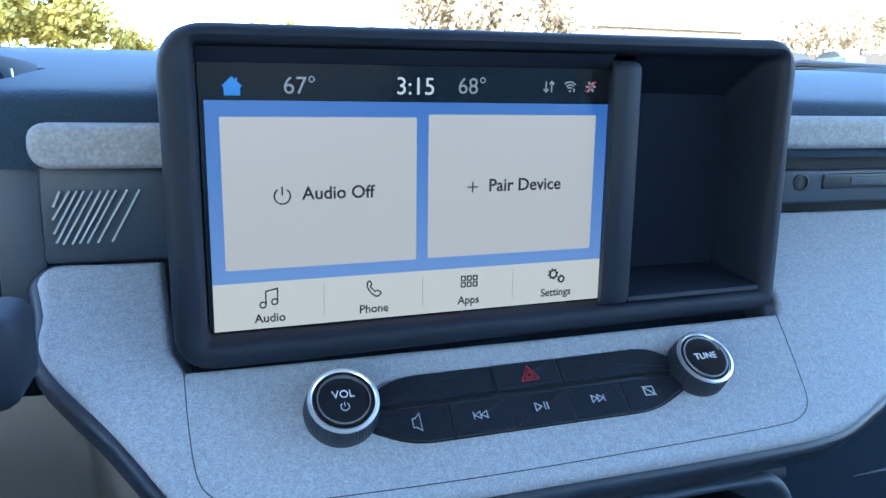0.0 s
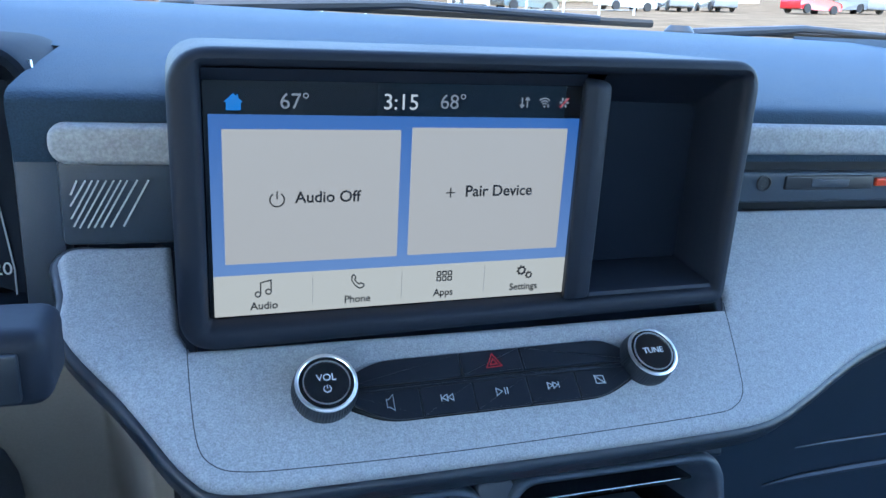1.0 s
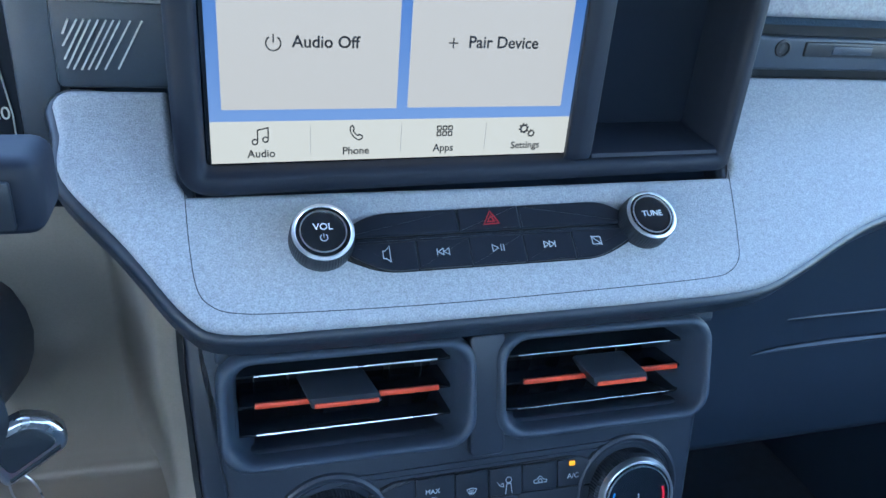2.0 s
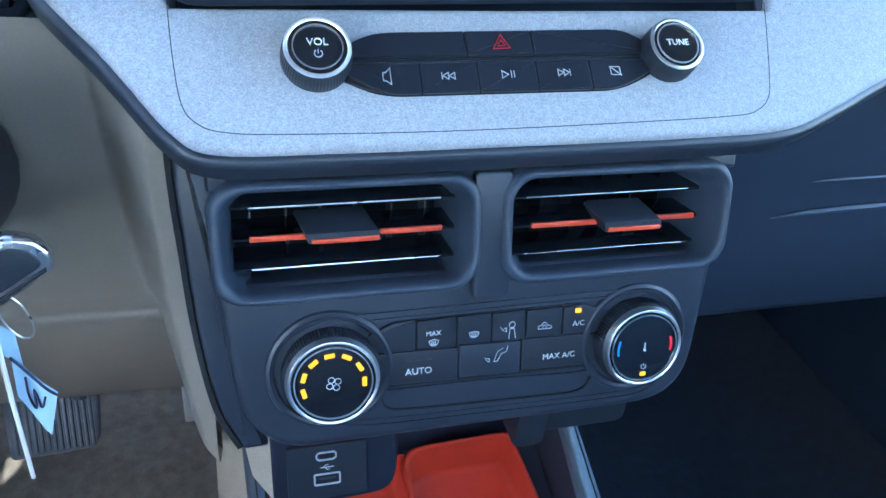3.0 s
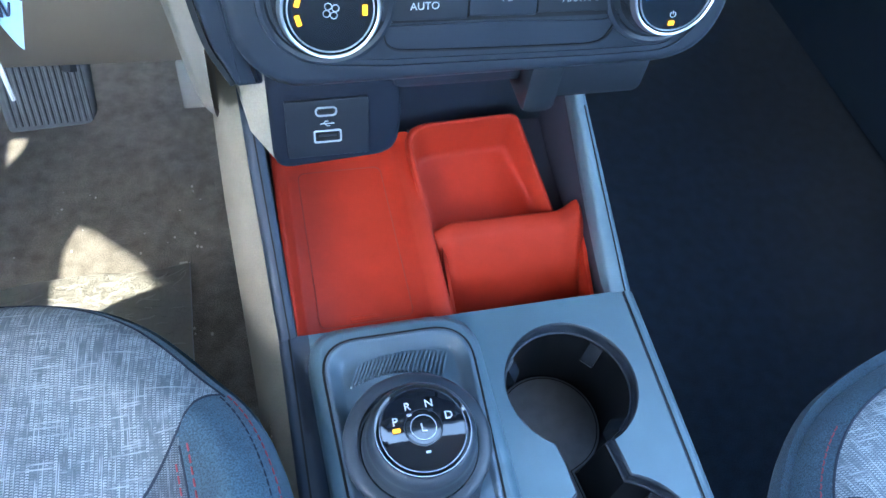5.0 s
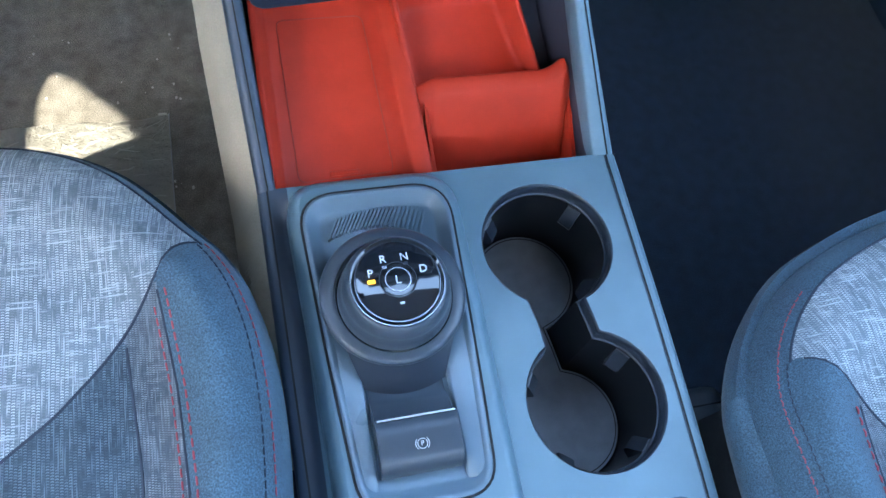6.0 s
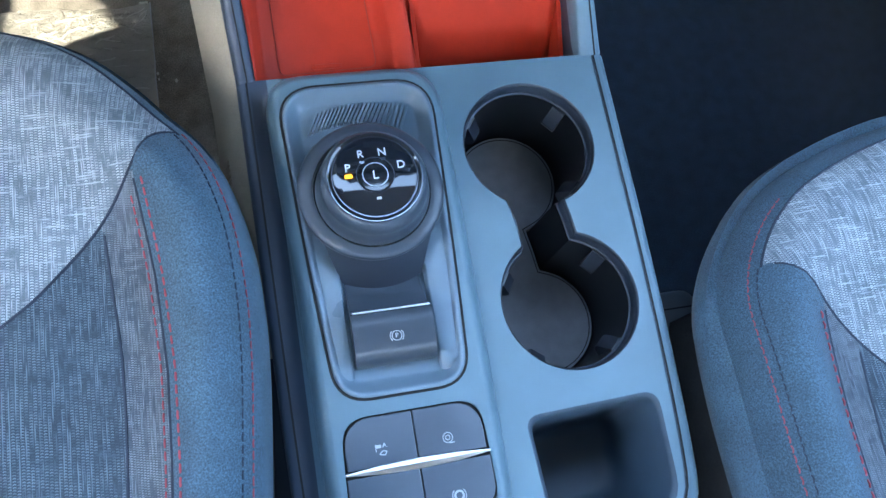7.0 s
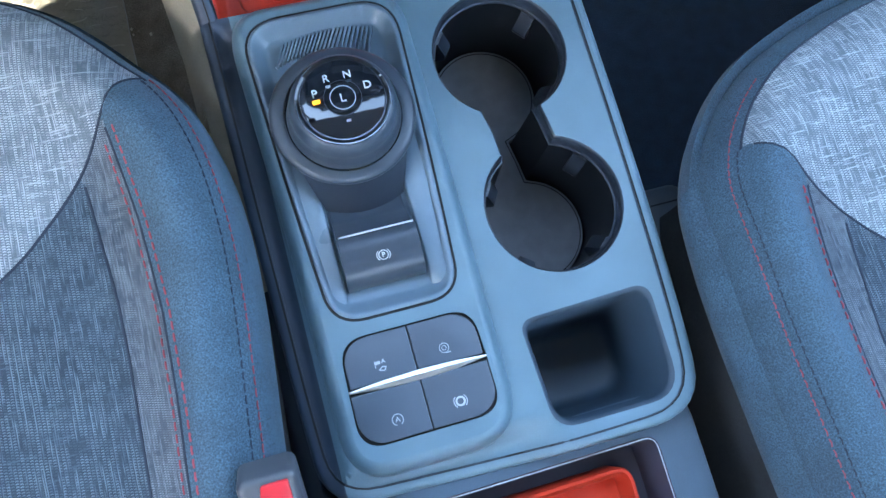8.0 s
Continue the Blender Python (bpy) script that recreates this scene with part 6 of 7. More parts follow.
FK = frame_of((-0.1375, -0.0790, 0.350), (0.0, 0.85, 0.5), (0.0, -0.5, 0.85))
part("body", put(slab(rr(-0.0155, 0.0155, -0.040, 0.0120, 0.005, 5), -0.020, 0.0, 0.004, 4), FK), material("buckle_grey", (0.07, 0.075, 0.085), 0.4, var=0.06, bump=0.1), buckle, "grey plastic body")
part("release_button", put(slab(rp([(-0.0075, -0.030), (0.0105, -0.030), (0.0110, 0.0088), (-0.0030, 0.0088), (-0.0075, -0.008)], 0.0015, 3), -0.001, 0.0014, 0.0008), FK), material("red_button", (0.62, 0.02, 0.03), 0.3, var=0.04), buckle, "red release button")
part("stem", tube([(-0.1345, -0.11, 0.33), (-0.1345, -0.14, 0.24), (-0.1345, -0.16, 0.10)], 0.010, 8), M_BLACK, buckle)

# ---- footwell ----
single("driver_floor_mat", slab(rr(-0.74, -0.150, -0.30, 0.97, 0.02, 3), 0.0, 0.010, 0.004), M_MAT, "grey carpet mat in the driver footwell", "floor mat")
film = thing("protective_film", (-0.4, 0.3, 0.012), "crinkled clear plastic film lying on the mat", "plastic film")
M_FILM = bpy.data.materials.new("clear_film")
M_FILM.use_nodes = True
fb = M_FILM.node_tree.nodes["Principled BSDF"]
fb.inputs["Base Color"].default_value, fb.inputs["Roughness"].default_value, fb.inputs["Alpha"].default_value = (0.86, 0.82, 0.74, 1), 0.12, 0.80
fb.inputs["Specular IOR Level"].default_value, fb.inputs["Coat Weight"].default_value, fb.inputs["Coat Roughness"].default_value = 0.9, 0.8, 0.08
fn = M_FILM.node_tree.nodes.new("ShaderNodeTexNoise")
fn.inputs["Scale"].default_value, fn.inputs["Detail"].default_value = 45.0, 4.0
fbp = M_FILM.node_tree.nodes.new("ShaderNodeBump")
fbp.inputs["Strength"].default_value, fbp.inputs["Distance"].default_value = 1.0, 0.010
M_FILM.node_tree.links.new(fn.outputs[0], fbp.inputs["Height"])
M_FILM.node_tree.links.new(fbp.outputs[0], fb.inputs["Normal"])


def film_pt(u, v):
    """Crinkled sheet; creases gather towards its free corner."""
    z = 0.0165 + 0.0030 * noise.noise((u * 22, v * 34, 0)) + 0.0065 * (0.5 - abs(noise.noise((u * 34 + v * 20, v * 75, 3)))) * 0.8 + 0.0022 * (0.5 - abs(noise.noise((u * 120, v * 150 + u * 60, 7))))
    return (u, v + 0.045 * (u + 0.22) + 0.004 * math.sin(u * 30), max(0.0122, z))


part("sheet", sheet(film_pt, steps(-0.62, -0.219, 200), steps(0.08, 0.4915, 200)), M_FILM, film, "", 80)
part("corner_sticker", sheet(lambda u, v: (u, v, 0.0185), steps(-0.2305, -0.2215, 3), steps(0.486, 0.4925, 2)), M_PAPER, film, "small pale corner sticker")
part("film_edge", tube([tuple(Vector(film_pt(-0.2192, v)) + Vector((0, 0, 0.0005))) for v in steps(0.08, 0.4915, 40)], 0.0007, 5), M_WHITE, film, "bright folded edge")
# white strands painted over the film as highlights of its creases
crease_rng = random.Random(11)
creases = []
for k in range(110):
    u0, v0 = crease_rng.uniform(-0.40, -0.228), crease_rng.uniform(0.33, 0.482)
    a, q = crease_rng.gauss(0.0, 0.55), crease_rng.uniform(0.008, 0.030)
    line = [(u0 + q * s * math.cos(a) + 0.002 * math.sin(6 * s + k), v0 + q * s * math.sin(a)) for s in steps(0, 1, 6)]
    line = [(u, v) for u, v in line if u < -0.222 and v < 0.488]
    if len(line) > 2:
        creases.append(tube([tuple(Vector(film_pt(u, v)) + Vector((0, 0, 0.0004))) for u, v in line], [0.0002] + [crease_rng.uniform(0.0004, 0.0009)] * (len(line) - 2) + [0.0002], 5))
part("creases", join(*creases), M_PAPER, film, "bright creases of the film")
crumbs = bmesh.new()
rnd = random.Random(4)
for k in range(46):
    x, y = rnd.uniform(-0.42, -0.19), rnd.uniform(0.38, 0.62)
    r = rnd.uniform(0.0006, 0.0018)
    bmesh.ops.create_icosphere(crumbs, subdivisions=1, radius=r, matrix=Matrix.Translation((x, y, 0.011)) @ Matrix.Diagonal((1, rnd.uniform(0.5, 1.6), 0.6, 1)))
single("carpet_crumbs", crumbs, M_PAPER, "pale crumbs scattered on the carpet mat", "crumbs", "stuff")

pedal = thing("brake_pedal", (-0.31, 0.55, 0.18), "ribbed grey rubber brake pedal on an arm", "pedal")
FP = frame_of((-0.3095, 0.550, 0.238), (-0.02, 0.45, 0.9), (0.0, -0.9, 0.45))
part("pad", put(slab(rp([(-0.042, -0.040), (0.030, -0.038), (0.037, -0.030), (0.041, 0.020), (0.036, 0.028), (-0.044, 0.028)], 0.006, 4), -0.012, 0.0, 0.004), FP), M_RUBBER, pedal, "grey rubber pad")
for k in range(13):
    x = -0.036 + k * 0.0056
    part("rib", put(slab(rr(x, x + 0.0030, -0.034, 0.023, 0.001, 2), -0.001, 0.0028, 0.0012, 2), FP), M_RUBBER, pedal)
part("arm", tube([(-0.285, 0.56, 0.25), (-0.275, 0.60, 0.34), (-0.27, 0.70, 0.55), (-0.27, 0.985, 0.62)], 0.009, 8), M_BLACK, pedal)
accel = thing("accelerator_pedal", (-0.19, 0.66, 0.10), "black accelerator pedal lit by the sun", "pedal")
# no sun reaches the pad; its white colour stands in for it
part("pad", put(slab(rp([(-0.012, -0.027), (0.013, -0.027), (0.011, 0.028), (-0.014, 0.028)], 0.003, 3), -0.008, 0.0, 0.003), frame_of((-0.194, 0.66, 0.129), (0, 0.5, 0.86), (0, -0.86, 0.5))), M_PAPER, accel, "pale pad in the sun")
part("arm", tube([(-0.195, 0.66, 0.22), (-0.195, 0.70, 0.34), (-0.195, 0.78, 0.50), (-0.195, 0.985, 0.55)], 0.008, 8), M_BLACK, accel)

# ---- lower dash beside the stack ----
knee = thing("lower_dash_panel", (-0.3, 0.28, 0.50), "dark satin lower dash panel under the steering column", "dash panel")


NEAR = smooth_line([(0.300, 0.668), (0.294, 0.630), (0.284, 0.585), (0.275, 0.545), (0.272, 0.505), (0.284, 0.460), (0.312, 0.420), (0.362, 0.375)], 6)
DEEP = smooth_line([(0.330, 0.690), (0.345, 0.630), (0.368, 0.565), (0.392, 0.505), (0.402, 0.484), (0.4085, 0.470), (0.412, 0.455), (0.445, 0.400), (0.485, 0.338), (0.520, 0.287)], 6)


def along_line(line, s):
    k = s * (len(line) - 1)
    return np.array((np.interp(k, range(len(line)), [p[0] for p in line]), np.interp(k, range(len(line)), [p[1] for p in line])))


def knee_pt(u, s):
    """From the upright edge by the stack (u = 0) back to the deep panel under the column (u = 1 and beyond)."""
    brow = float(np.interp(s, (0.0, 0.30, 0.45, 0.60, 0.80, 1.0), (0.62, 0.46, 0.34, 0.20, 0.10, 0.06)))
    f = 0.06 * min(1.0, u / brow) + 0.94 * ease(brow * 0.82, min(1.0, brow + 0.52), u)
    p = along_line(NEAR, s) * (1 - f) + along_line(DEEP, s) * f
    x = -0.134 - 0.012 * s - (0.050 * min(1.0, u)) - 0.50 * max(0.0, u - 1.0)
    bow = 0.030 * max(0.0, u - 1.06) ** 0.8
    return (x, p[0] - bow * (1 - 0.8 * s), p[1] + 0.02 * max(0.0, u - 1.0))


US, SS = steps(0, 1, 40) + steps(1.03, 2.05, 30), steps(0, 1, 60)
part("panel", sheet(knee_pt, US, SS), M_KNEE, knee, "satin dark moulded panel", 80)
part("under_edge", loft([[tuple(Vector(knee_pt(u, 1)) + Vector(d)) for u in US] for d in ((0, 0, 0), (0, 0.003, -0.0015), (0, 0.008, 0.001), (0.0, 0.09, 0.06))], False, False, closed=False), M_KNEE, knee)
GAPLINE = smooth_line([(-0.1496, 0.118), (-0.1490, 0.0908), (-0.1474, 0.0638), (-0.1458, 0.0355), (-0.1425, 0.0058), (-0.1378, -0.0177), (-0.1290, -0.0370)], 5)
part("edge_gap", put(ribbon(GAPLINE, 0.0026, -0.0110, False, 0.0036), FC), M_GAP, knee)

glove = thing("glovebox_panel", (0.4, 0.34, 0.50), "dark slate glovebox panel with a moulded slit", "glovebox")
part("panel", loft([[(x, y, z) for y, z in ((0.345, 0.665), (0.355, 0.63), (0.367, 0.58), (0.3715, 0.545), (0.3725, 0.50), (0.3710, 0.450), (0.3740, 0.4425), (0.385, 0.438), (0.52, 0.43))] for x in (0.10, 0.2, 0.4, 0.76)], False, False, closed=False), M_GLOVE, glove, "dark moulded panel", 60)
part("slit", tube([(0.250, 0.3705, 0.5340), (0.275, 0.3690, 0.5380), (0.32, 0.3685, 0.5400), (0.74, 0.3680, 0.5440)], [0.0006, 0.0020, 0.0026, 0.0026], 6), M_SLATE, glove, "moulded grip edge")
part("slit", tube([(0.272, 0.3690, 0.5640), (0.30, 0.3675, 0.5660), (0.74, 0.3665, 0.5690)], [0.0006, 0.0014, 0.0014], 6), M_STACK, glove)

# ---- instrument cluster and steering column ----
cluster = thing("instrument_cluster", (-0.3, 0.30, 0.70), "dark hooded instrument cluster with white scale", "instrument cluster")
hood = rp([(-0.60, 0.664), (-0.2160, 0.664), (-0.2095, 0.700), (-0.2078, 0.745), (-0.2100, 0.7930), (-0.2112, 0.8150), (-0.2240, 0.8280), (-0.60, 0.840)], [0.01, 0.012, 0.02, 0.03, 0.02, 0.008, 0.014, 0.02], 6)
FH = frame_of((0, 0.400, 0), (0, 0, 1), (0, -1, 0))
part("hood", put(loft([lift(hood, -0.12), lift(hood, -0.006), lift(inset(hood, 0.0015), -0.001), lift(inset(hood, 0.004), 0.0), lift(inset(hood, 0.008), -0.002), lift(inset(hood, 0.022), -0.045)], True, False), FH), M_HOODBLACK, cluster, "dark navy hood", 45)
part("bright_line", put(tube([(-0.2095, 0.7940, -0.004), (-0.2120, 0.8060, -0.007), (-0.2140, 0.8190, -0.012)], 0.0008, 6), FH), M_CHROME, cluster)
dialp = part("dial_plate", put(slab(inset(hood, 0.020), -0.050, -0.045, 0.001), FH), M_HOODBLACK, cluster, "black gauge plate")
part("scale_line", put(tube([(-0.2480, 0.765, -0.0435), (-0.2430, 0.740, -0.0435), (-0.2385, 0.700, -0.0435), (-0.2390, 0.672, -0.0435)], 0.0005, 5), FH), M_GREYPRINT, cluster)
part("scale_number", put(text("120", 0.0105, -0.2475, 0.7005, -0.0440), FH), M_WHITE, dialp)
part("scale_number", put(text("0", 0.0105, -0.2505, 0.7300, -0.0440), FH), M_WHITE, dialp)
part("scale_number", put(text("0", 0.0105, -0.2505, 0.6720, -0.0440), FH), M_WHITE, dialp)
for x, z, a in ((-0.2455, 0.7400, -35), (-0.2435, 0.6690, 32)):
    part("scale_mark", put(put(slab(rr(-0.0028, 0.0028, -0.0008, 0.0008, 0.0001, 1), 0, 0.0004, 0.0001, 1), pose(x, z, -0.0442, 0, 0, a)), FH), M_WHITE, dialp)

column = thing("steering_column", (-0.24, 0.2, 0.60), "dark plastic steering column shroud with ignition lock and stalk", "steering column")
part("shroud", loft([[(-0.283 + rx * math.cos(a), y, z + rz * math.sin(a)) for a in [2 * math.pi * k / 28 for k in range(28)]] for y, rx, rz, z in ((0.190, 0.046, 0.040, 0.665), (0.197, 0.054, 0.048, 0.662), (0.25, 0.060, 0.054, 0.645), (0.34, 0.062, 0.056, 0.620))]), M_STACK, column, "dark slate shroud", 60)
stalk = part("stalk", join(box(-0.240, -0.1790, 0.215, 0.245, 0.7280, 0.7535, 0.006, 4), tube([(-0.22, 0.24, 0.74), (-0.25, 0.27, 0.70)], 0.009, 8)), M_BEZEL, column, "wiper stalk end")
part("stalk_pad", box(-0.232, -0.1868, 0.2125, 0.2155, 0.7316, 0.7475, 0.0012), M_BUTTON, stalk)
part("ignition_lock", tube([(-0.232, 0.262, 0.640), (-0.222, 0.232, 0.646), (-0.221, 0.228, 0.6465)], [0.015, 0.0155, 0.012], 24), M_BLACK, column, "round ignition lock")
key = thing("ignition_key", (-0.205, 0.26, 0.62), "black and bright steel ignition key with ring and blue paper tag", "key")
FKEY = frame_of((-0.2120, 0.2600, 0.6140), (-0.45, 0.0, 0.89), (0.25, -0.93, 0.28))
head = [(-0.0150, -0.0120), (0.0125, -0.0125), (0.0165, -0.0060), (0.0150, 0.0030), (0.0080, 0.0110), (-0.0150, 0.0150)]
part("key_head", put(slab(rp(head, 0.003, 4), -0.007, 0.0034, 0.0028, 4), FKEY), M_STEEL, key, "bright steel key head")
part("key_grip", put(slab(rp(inset(head, 0.0048), 0.003, 4), 0.0020, 0.0046, 0.0010, 3), FKEY), M_BLACK, key, "black key grip")
part("key_grip", put(slab(rp([(-0.0120, -0.0105), (0.0100, -0.0108), (0.0112, -0.0090), (-0.0120, -0.0088)], 0.0005, 2), 0.0030, 0.0042, 0.0004, 2), FKEY), M_BLACK, key)
part("key_blade", tube([(-0.2180, 0.262, 0.6180), (-0.2240, 0.250, 0.6350)], 0.003, 8), M_STEEL, key)
ringpts = [(-0.2135 + 0.0058 * math.cos(a) - 0.0032 * math.sin(a + 0.3), 0.258, 0.5890 + 0.0118 * math.sin(a + 0.15)) for a in [2 * math.pi * k / 28 for k in range(28)]]
part("key_ring", tube(ringpts, 0.0005, 6, True), M_STEEL, key, "thin split ring")


def tag_pt(u, v):
    """A small curled paper tag hanging from the ring."""
    a, b, c, d = Vector((-0.2140, 0.240, 0.5824)), Vector((-0.1990, 0.240, 0.5640)), Vector((-0.2060, 0.240, 0.5388)), Vector((-0.2160, 0.240, 0.5590))
    p = (a * (1 - u) + b * u) * (1 - v) + (d * (1 - u) + c * u) * v
    return tuple(p + Vector((0, 0.003 * math.sin(3 * u + 1), -0.0042 * math.sin(math.pi * u))))


tagp = part("paper_tag", sheet(tag_pt, steps(0, 1, 12), steps(0, 1, 10)), M_TAG, key, "pale blue paper tag")
part("tag_edge", tube([tuple(Vector(tag_pt(u, 0.05)) + Vector((0, -0.0008, 0))) for u in steps(0, 1, 10)], 0.0006, 5), M_INK, tagp)
part("tag_top", sheet(lambda u, v: (-0.2165 + 0.0065 * u - 0.0005 * v, 0.2425, 0.6010 - 0.0180 * v - 0.0080 * u), steps(0, 1, 4), steps(0, 1, 4)), M_TAG, key, "pale blue paper tag end")
part("ink_mark", tube([tuple(Vector(tag_pt(u, v)) + Vector((0, -0.0008, 0))) for u, v in smooth_line([(0.25, 0.22), (0.30, 0.62), (0.48, 0.70), (0.42, 0.32), (0.62, 0.55), (0.70, 0.25)], 5)], 0.0005, 5), M_INK, tagp)
part("tag_string", tube([(-0.2150, 0.238, 0.600), (-0.2170, 0.238, 0.560), (-0.2185, 0.238, 0.513)], 0.0010, 6), M_PAPER, key)

# ---- outside, seen through the windscreen ----
M_ASPHALT = material("asphalt", (0.150, 0.112, 0.074), 1.0, var=0.2, vscale=0.6, grain=0.3, gscale=60, bump=0.3, bscale=60, spec=0.0)
M_HOOD = material("hood_paint", (0.20, 0.19, 0.17), 0.3, var=0.05, coat=0.6)
M_GLASSCAR = material("car_window", (0.03, 0.035, 0.04), 0.08, var=0.05)
M_TYRE = material("tyre_rubber", (0.02, 0.02, 0.02), 0.8, var=0.1)
M_LEAF = material("leaves", (0.30, 0.26, 0.06), 0.7, var=0.4, vscale=3, grain=0.3, gscale=20, tint=(0.46, 0.36, 0.07))
M_LEAF2 = material("autumn_leaves", (0.66, 0.53, 0.36), 0.7, var=0.3, vscale=3, grain=0.3, gscale=20)
M_BARK = material("bark", (0.13, 0.10, 0.075), 0.9, var=0.3, vscale=8)
M_FENCE = material("galvanised_fence", (0.42, 0.42, 0.40), 0.5, metal=0.4, var=0.1)
M_TAN = material("tan_wall", (0.42, 0.33, 0.22), 0.85, var=0.12, vscale=1.5)


def ground_z(x, y):
    """The truck stands nose down and leaning, so the level ground rises ahead of it in the cabin's axes."""
    return -0.67 + 0.036 * y + 0.05 * x


ground_rows = [-300, -60, -20, 0, 10, 20, 40, 80, 160, 400]
single("ground", loft([[(x, y, ground_z(x, y)) for x in (-400, -120, -40, -10, 0, 10, 40, 120, 400)] for y in ground_rows], False, False, closed=False), M_ASPHALT, "sunlit tan asphalt of a car park", "ground", "structure")
single("cowl", box(-0.76, 0.76, 0.99, 1.22, 0.72, 0.800, 0.01), M_BLACK, "black plastic cowl at the windscreen foot", "cowl")
single("hood", loft([[(x, y, z - 0.03 * (x / 0.8) ** 2) for x in steps(-0.8, 0.8, 12)] for y, z in ((1.22, 0.775), (1.5, 0.765), (2.0, 0.70), (2.25, 0.60), (2.3, 0.30))], False, False, closed=False), M_HOOD, "warm grey painted hood outside the windscreen", "hood")
for x0, x1, yb in ((-0.16, 0.42, 1.0), (0.56, 1.0, 0.995)):
    wp = thing("windscreen_wiper", ((x0 + x1) / 2, yb, 0.84), "black windscreen wiper resting on the cowl", "wiper", "wipers")
    part("arm", tube([(x0, yb + 0.02, 0.852), ((x0 + x1) / 2, yb + 0.01, 0.872), (x1, yb + 0.01, 0.868)], [0.010, 0.006, 0.005], 8), M_BLACK, wp)
    part("blade", tube([(x0 + 0.1, yb + 0.03, 0.862), (x1 + 0.1, yb + 0.03, 0.866)], 0.006, 6), M_TYRE, wp)
    part("pivot", put(lathe([(0.022, -0.06), (0.022, 0.008), (0.015, 0.016)], 20), pose(x0, yb + 0.02, 0.85)), M_BLACK, wp)


def car(at, turn, colour, label):
    c = thing("parked_car", at, label, "car", "parked cars")
    m = Matrix.Translation(at) @ pose(0, 0, 0, 0, 0, turn)
    paint = material("car_paint", colour, 0.25, var=0.03, coat=0.8)
    side = rp([(-2.1, 0.25), (2.1, 0.25), (2.2, 0.55), (2.05, 0.82), (1.05, 0.95), (0.45, 1.40), (-1.0, 1.45), (-1.75, 0.98), (-2.15, 0.90)], 0.16, 4)
    body = loft([[(x * (1 - 0.03 * (1 - k)), s * 0.86 * q, z if z < 0.95 else 0.95 + (z - 0.95) * 1.0) for x, z in side] for s, q, k in ((-1, 0.94, 0), (-1, 1.0, 1), (1, 1.0, 1), (1, 0.94, 0))])
    part("body", put(body, m), paint, c, "painted body", 40)
    glassp = rp([(1.0, 0.97), (0.42, 1.36), (-0.95, 1.40), (-1.55, 1.0)], 0.08, 3)
    for s in (-1, 1):
        part("window", put(loft([[(x, s * y, z) for x, z in glassp] for y in (0.80, 0.872)]), m), M_GLASSCAR, c, "dark side window")
    for x in (-1.35, 1.35):
        for s in (-1, 1):
            w = part("tyre", put(lathe([(0.20, -0.10), (0.31, -0.10), (0.33, -0.05), (0.33, 0.05), (0.31, 0.10), (0.20, 0.10)], 24), m @ pose(x, s * 0.80, 0.33, 90, 0, 0)), M_TYRE, c)
            part("rim", put(lathe([(0.20, -0.09), (0.20, 0.09), (0.05, 0.095)], 16), m @ pose(x, s * 0.80, 0.33, 90, 0, 0)), M_FENCE, w)
    return c


WHITE, RED, SILVER, DARK = (0.40, 0.40, 0.39), (0.35, 0.012, 0.016), (0.16, 0.17, 0.18), (0.05, 0.058, 0.055)
for ratio, y, a, colr, word in ((-0.205, 46, 80, SILVER, "silver"), (-0.165, 52, 75, DARK, "dark"), (-0.02, 62, 8, WHITE, "white"), (0.045, 64, 5, WHITE, "white"), (0.092, 62, 85, RED, "red"), (0.125, 60, 80, WHITE, "white"), (0.165, 60, 86, WHITE, "white"),
                                (0.34, 52, 84, WHITE, "white"), (0.42, 48, 10, DARK, "dark"), (0.575, 50, 6, WHITE, "white"), (0.655, 50, 72, SILVER, "silver"), (0.725, 50, 75, SILVER, "silver"), (0.90, 46, 8, RED, "red"), (0.99, 47, 84, SILVER, "silver")):
    x = ratio * y
    car((x, y, ground_z(x, y)), a, colr, word + " car parked on the far asphalt")


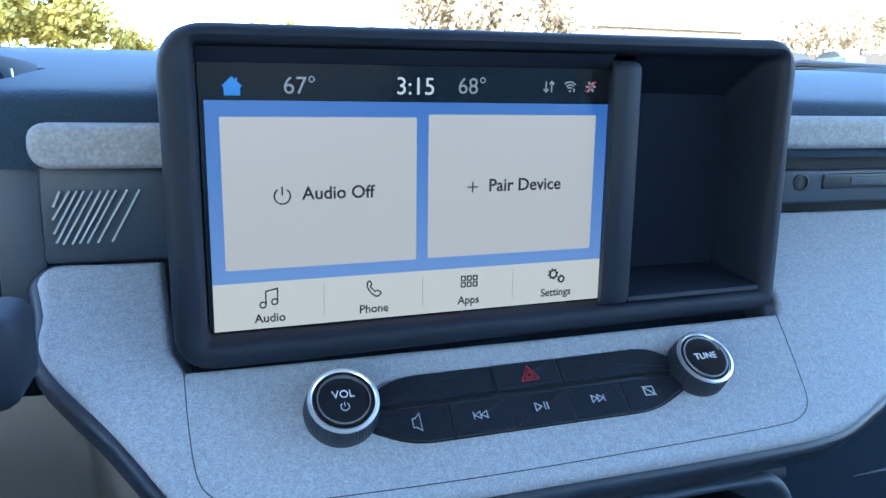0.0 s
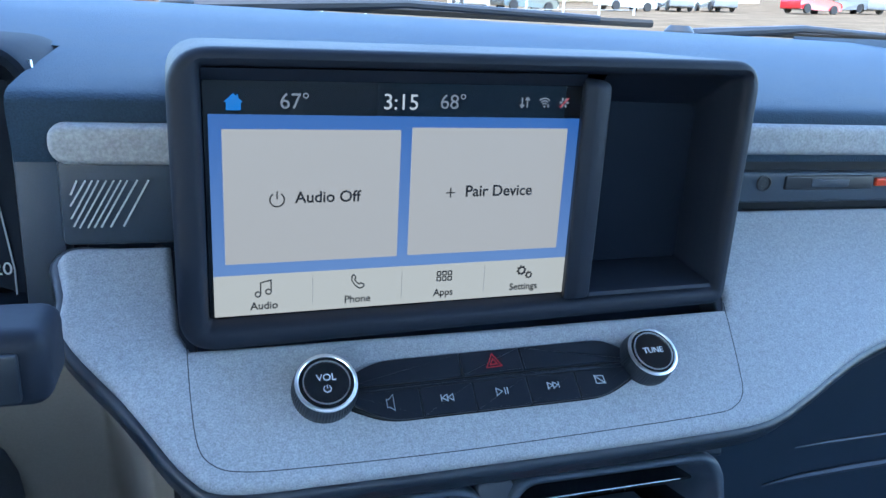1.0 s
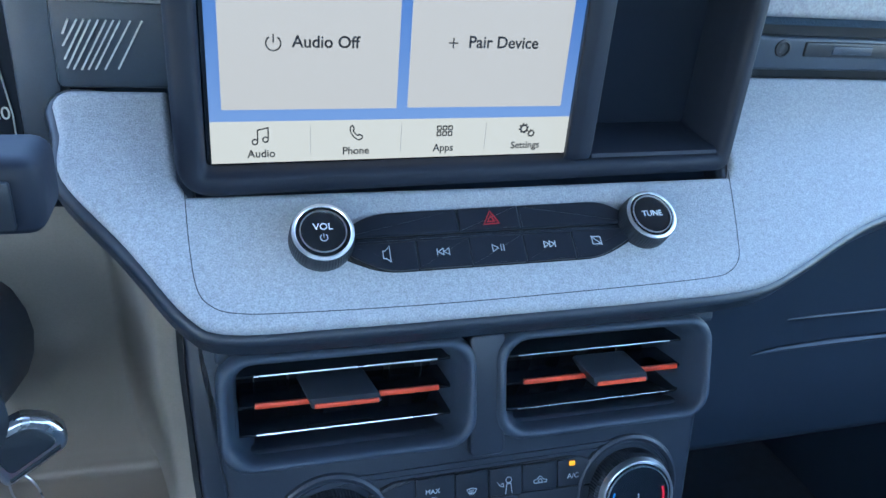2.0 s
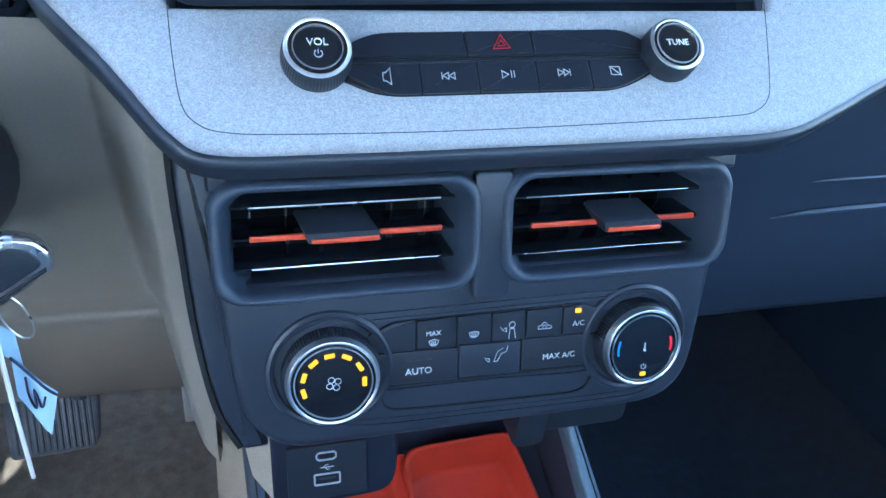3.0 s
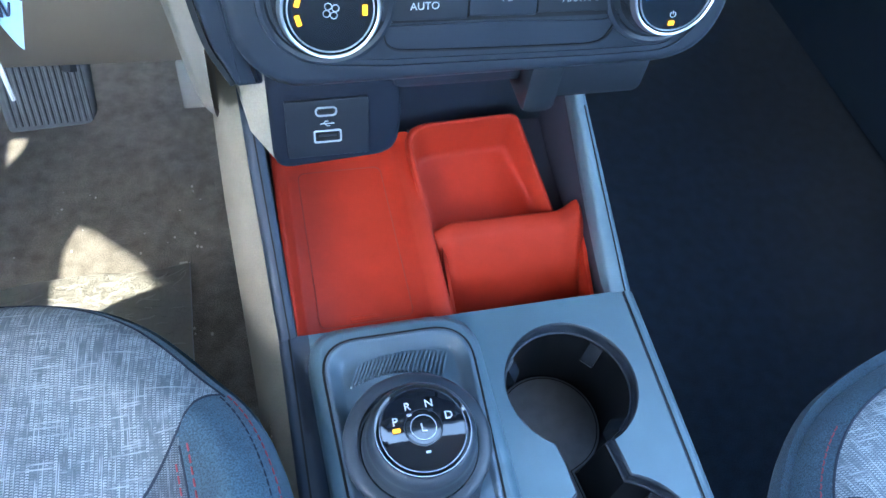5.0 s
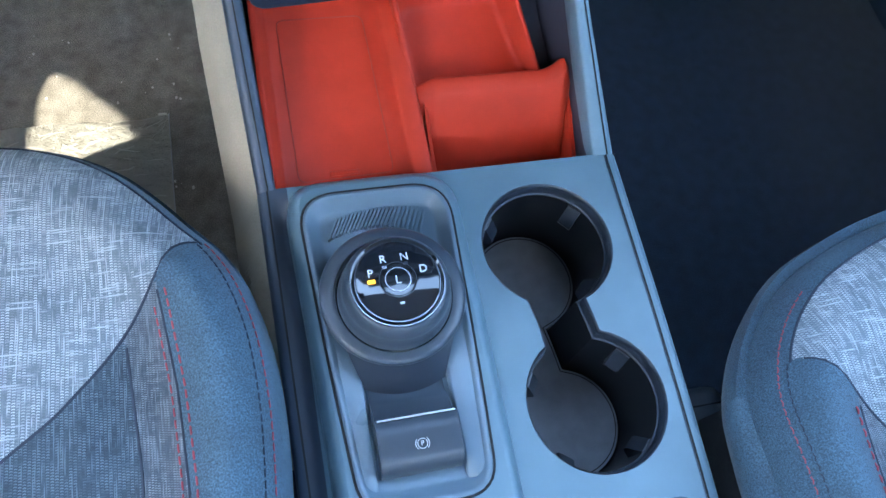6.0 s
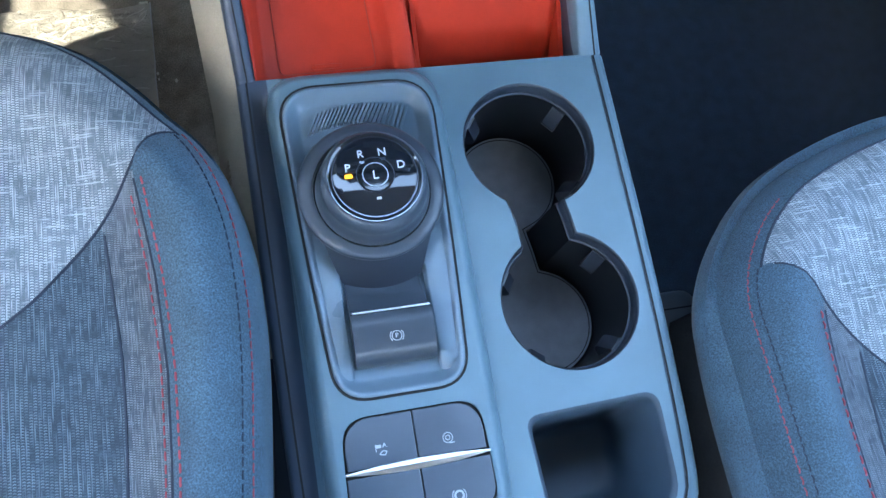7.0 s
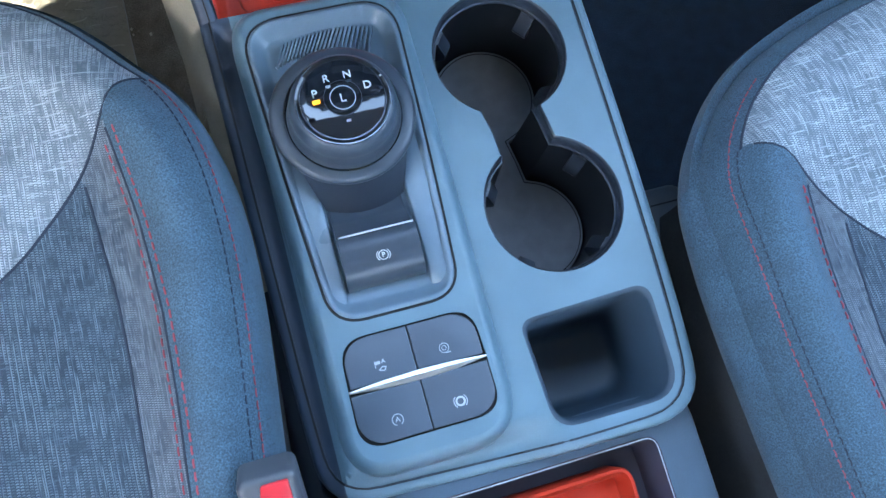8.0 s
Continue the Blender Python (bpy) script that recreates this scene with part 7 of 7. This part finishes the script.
def tree(at, h, r, mat, seed, label):
    t = thing("tree", at, label, "tree", "trees beyond the car park")
    g = random.Random(seed)
    base = Vector(at)
    bits = [tube([base, base + Vector((0.1, 0, h * 0.3)), base + Vector((0.0, 0.1, h * 0.75))], [0.16, 0.12, 0.04], 8)]
    for k in range(7):
        a = g.uniform(0, 6.28)
        z0 = h * g.uniform(0.28, 0.6)
        bits.append(tube([base + Vector((0.05, 0, z0)), base + Vector((0.5 * r * math.cos(a), 0.5 * r * math.sin(a), z0 + 0.18 * h)), base + Vector((0.85 * r * math.cos(a), 0.85 * r * math.sin(a), z0 + 0.26 * h))], [0.06, 0.04, 0.015], 6))
    part("trunk", join(*bits), M_BARK, t)
    vs, fs = [], []
    blobs = [(Vector((g.gauss(0, 0.42) * r, g.gauss(0, 0.42) * r, h * g.uniform(0.40, 0.95))), r * g.uniform(0.22, 0.42)) for _ in range(26)]
    for k in range(9000):
        c, q = blobs[g.randrange(26)]
        d = Vector((g.gauss(0, 1), g.gauss(0, 1), g.gauss(0, 1))).normalized() * q * g.uniform(0.5, 1.05)
        p = base + c + d
        s = g.uniform(0.05, 0.11) * r * 0.55
        n = Vector((g.gauss(0, 1), g.gauss(0, 1), g.gauss(0, 1))).normalized()
        e = n.orthogonal().normalized() * s
        f = n.cross(e) * 0.6
        i = len(vs)
        vs += [tuple(p - e), tuple(p + f), tuple(p + e), tuple(p - f)]
        fs.append((i, i + 1, i + 2, i + 3))
    me = bpy.data.meshes.new("crown")
    me.from_pydata(vs, [], fs)
    me.materials.append(mat)
    ob = new("crown", me)
    ob.parent = t
    ob.matrix_parent_inverse = Matrix.Translation(-Vector(at))
    return t


GREEN, BROWN = "yellow-green leafy tree beyond the car park", "brown autumn tree beyond the car park"
for k, (ratio, y, h, r, mt, lab) in enumerate(((-0.26, 70, 12, 6.5, M_LEAF, GREEN), (-0.16, 74, 11, 6.0, M_LEAF, GREEN), (-0.07, 78, 4.6, 3.4, M_LEAF, GREEN), (0.035, 76, 4.2, 3.0, M_LEAF, GREEN), (0.105, 74, 4.8, 3.8, M_LEAF, GREEN),
                                               (0.30, 80, 10, 6.0, M_LEAF2, BROWN), (0.38, 78, 10, 6.0, M_LEAF2, BROWN), (0.46, 80, 9, 5.0, M_LEAF2, BROWN), (0.93, 58, 5.5, 4.2, M_LEAF2, BROWN), (1.04, 60, 5.8, 4.2, M_LEAF2, BROWN))):
    tree((ratio * y, y, ground_z(ratio * y, y)), h, r, mt, 10 + k, lab)


def wood_fence(x0, x1, y):
    f = thing("wooden_fence", ((x0 + x1) / 2, y, ground_z((x0 + x1) / 2, y)), "brown wooden board fence behind the parked cars", "fence", "board fences")
    n = int((x1 - x0) / 0.32)
    for k in range(n):
        x = x0 + k * 0.32
        z = ground_z(x, y)
        part("board", box(x, x + 0.30, y, y + 0.04, z, z + 2.4, 0), M_WOOD, f)


M_WOOD = material("weathered_boards", (0.085, 0.050, 0.032), 0.85, var=0.2, vscale=2)
wood_fence(-10.5, -6.8, 66)
wood_fence(-5.2, -3.6, 66)
fence = thing("wire_fence", (14, 42, ground_z(14, 42)), "pale wire fence with slanted white posts", "fence")
for k in range(9):
    x = 6.0 + k * 2.35
    z = ground_z(x, 42)
    part("post", tube([(x, 42, z), (x, 42, z + 2.5), (x + 0.25, 41.7, z + 3.1)], 0.07, 8), M_FENCE, fence)
for h in (0.3, 0.9, 1.5, 2.0, 2.45):
    part("rail", tube([(6.0, 42, ground_z(6.0, 42) + h), (24.8, 42, ground_z(24.8, 42) + h)], 0.02, 6), M_FENCE, fence)
M_SIGN = material("blue_sign_paint", (0.05, 0.25, 0.60), 0.5, var=0.05)
sign = thing("parking_sign", (-5.6, 58, ground_z(-5.6, 58)), "blue and white sign post at the lot edge", "sign")
part("post", box(-5.75, -5.45, 58, 58.1, ground_z(-5.6, 58), ground_z(-5.6, 58) + 2.2, 0.02), M_FENCE, sign, "white lower post")
part("board", box(-6.0, -5.2, 57.95, 58.0, ground_z(-5.6, 58) + 1.1, ground_z(-5.6, 58) + 2.6, 0.02), M_SIGN, sign, "blue board")
far = thing("far_building", (56, 82, ground_z(56, 82)), "low cream building beyond the car park", "building")
part("wall", box(38, 66, 82, 92, ground_z(38, 82), ground_z(66, 82) + 4.0, 0.05), M_TAN, far, "cream wall")
part("roof", box(37.5, 66.5, 81.5, 92.5, ground_z(66, 82) + 4.0, ground_z(66, 82) + 4.5, 0.05), M_TAN, far, "cream flat roof edge")
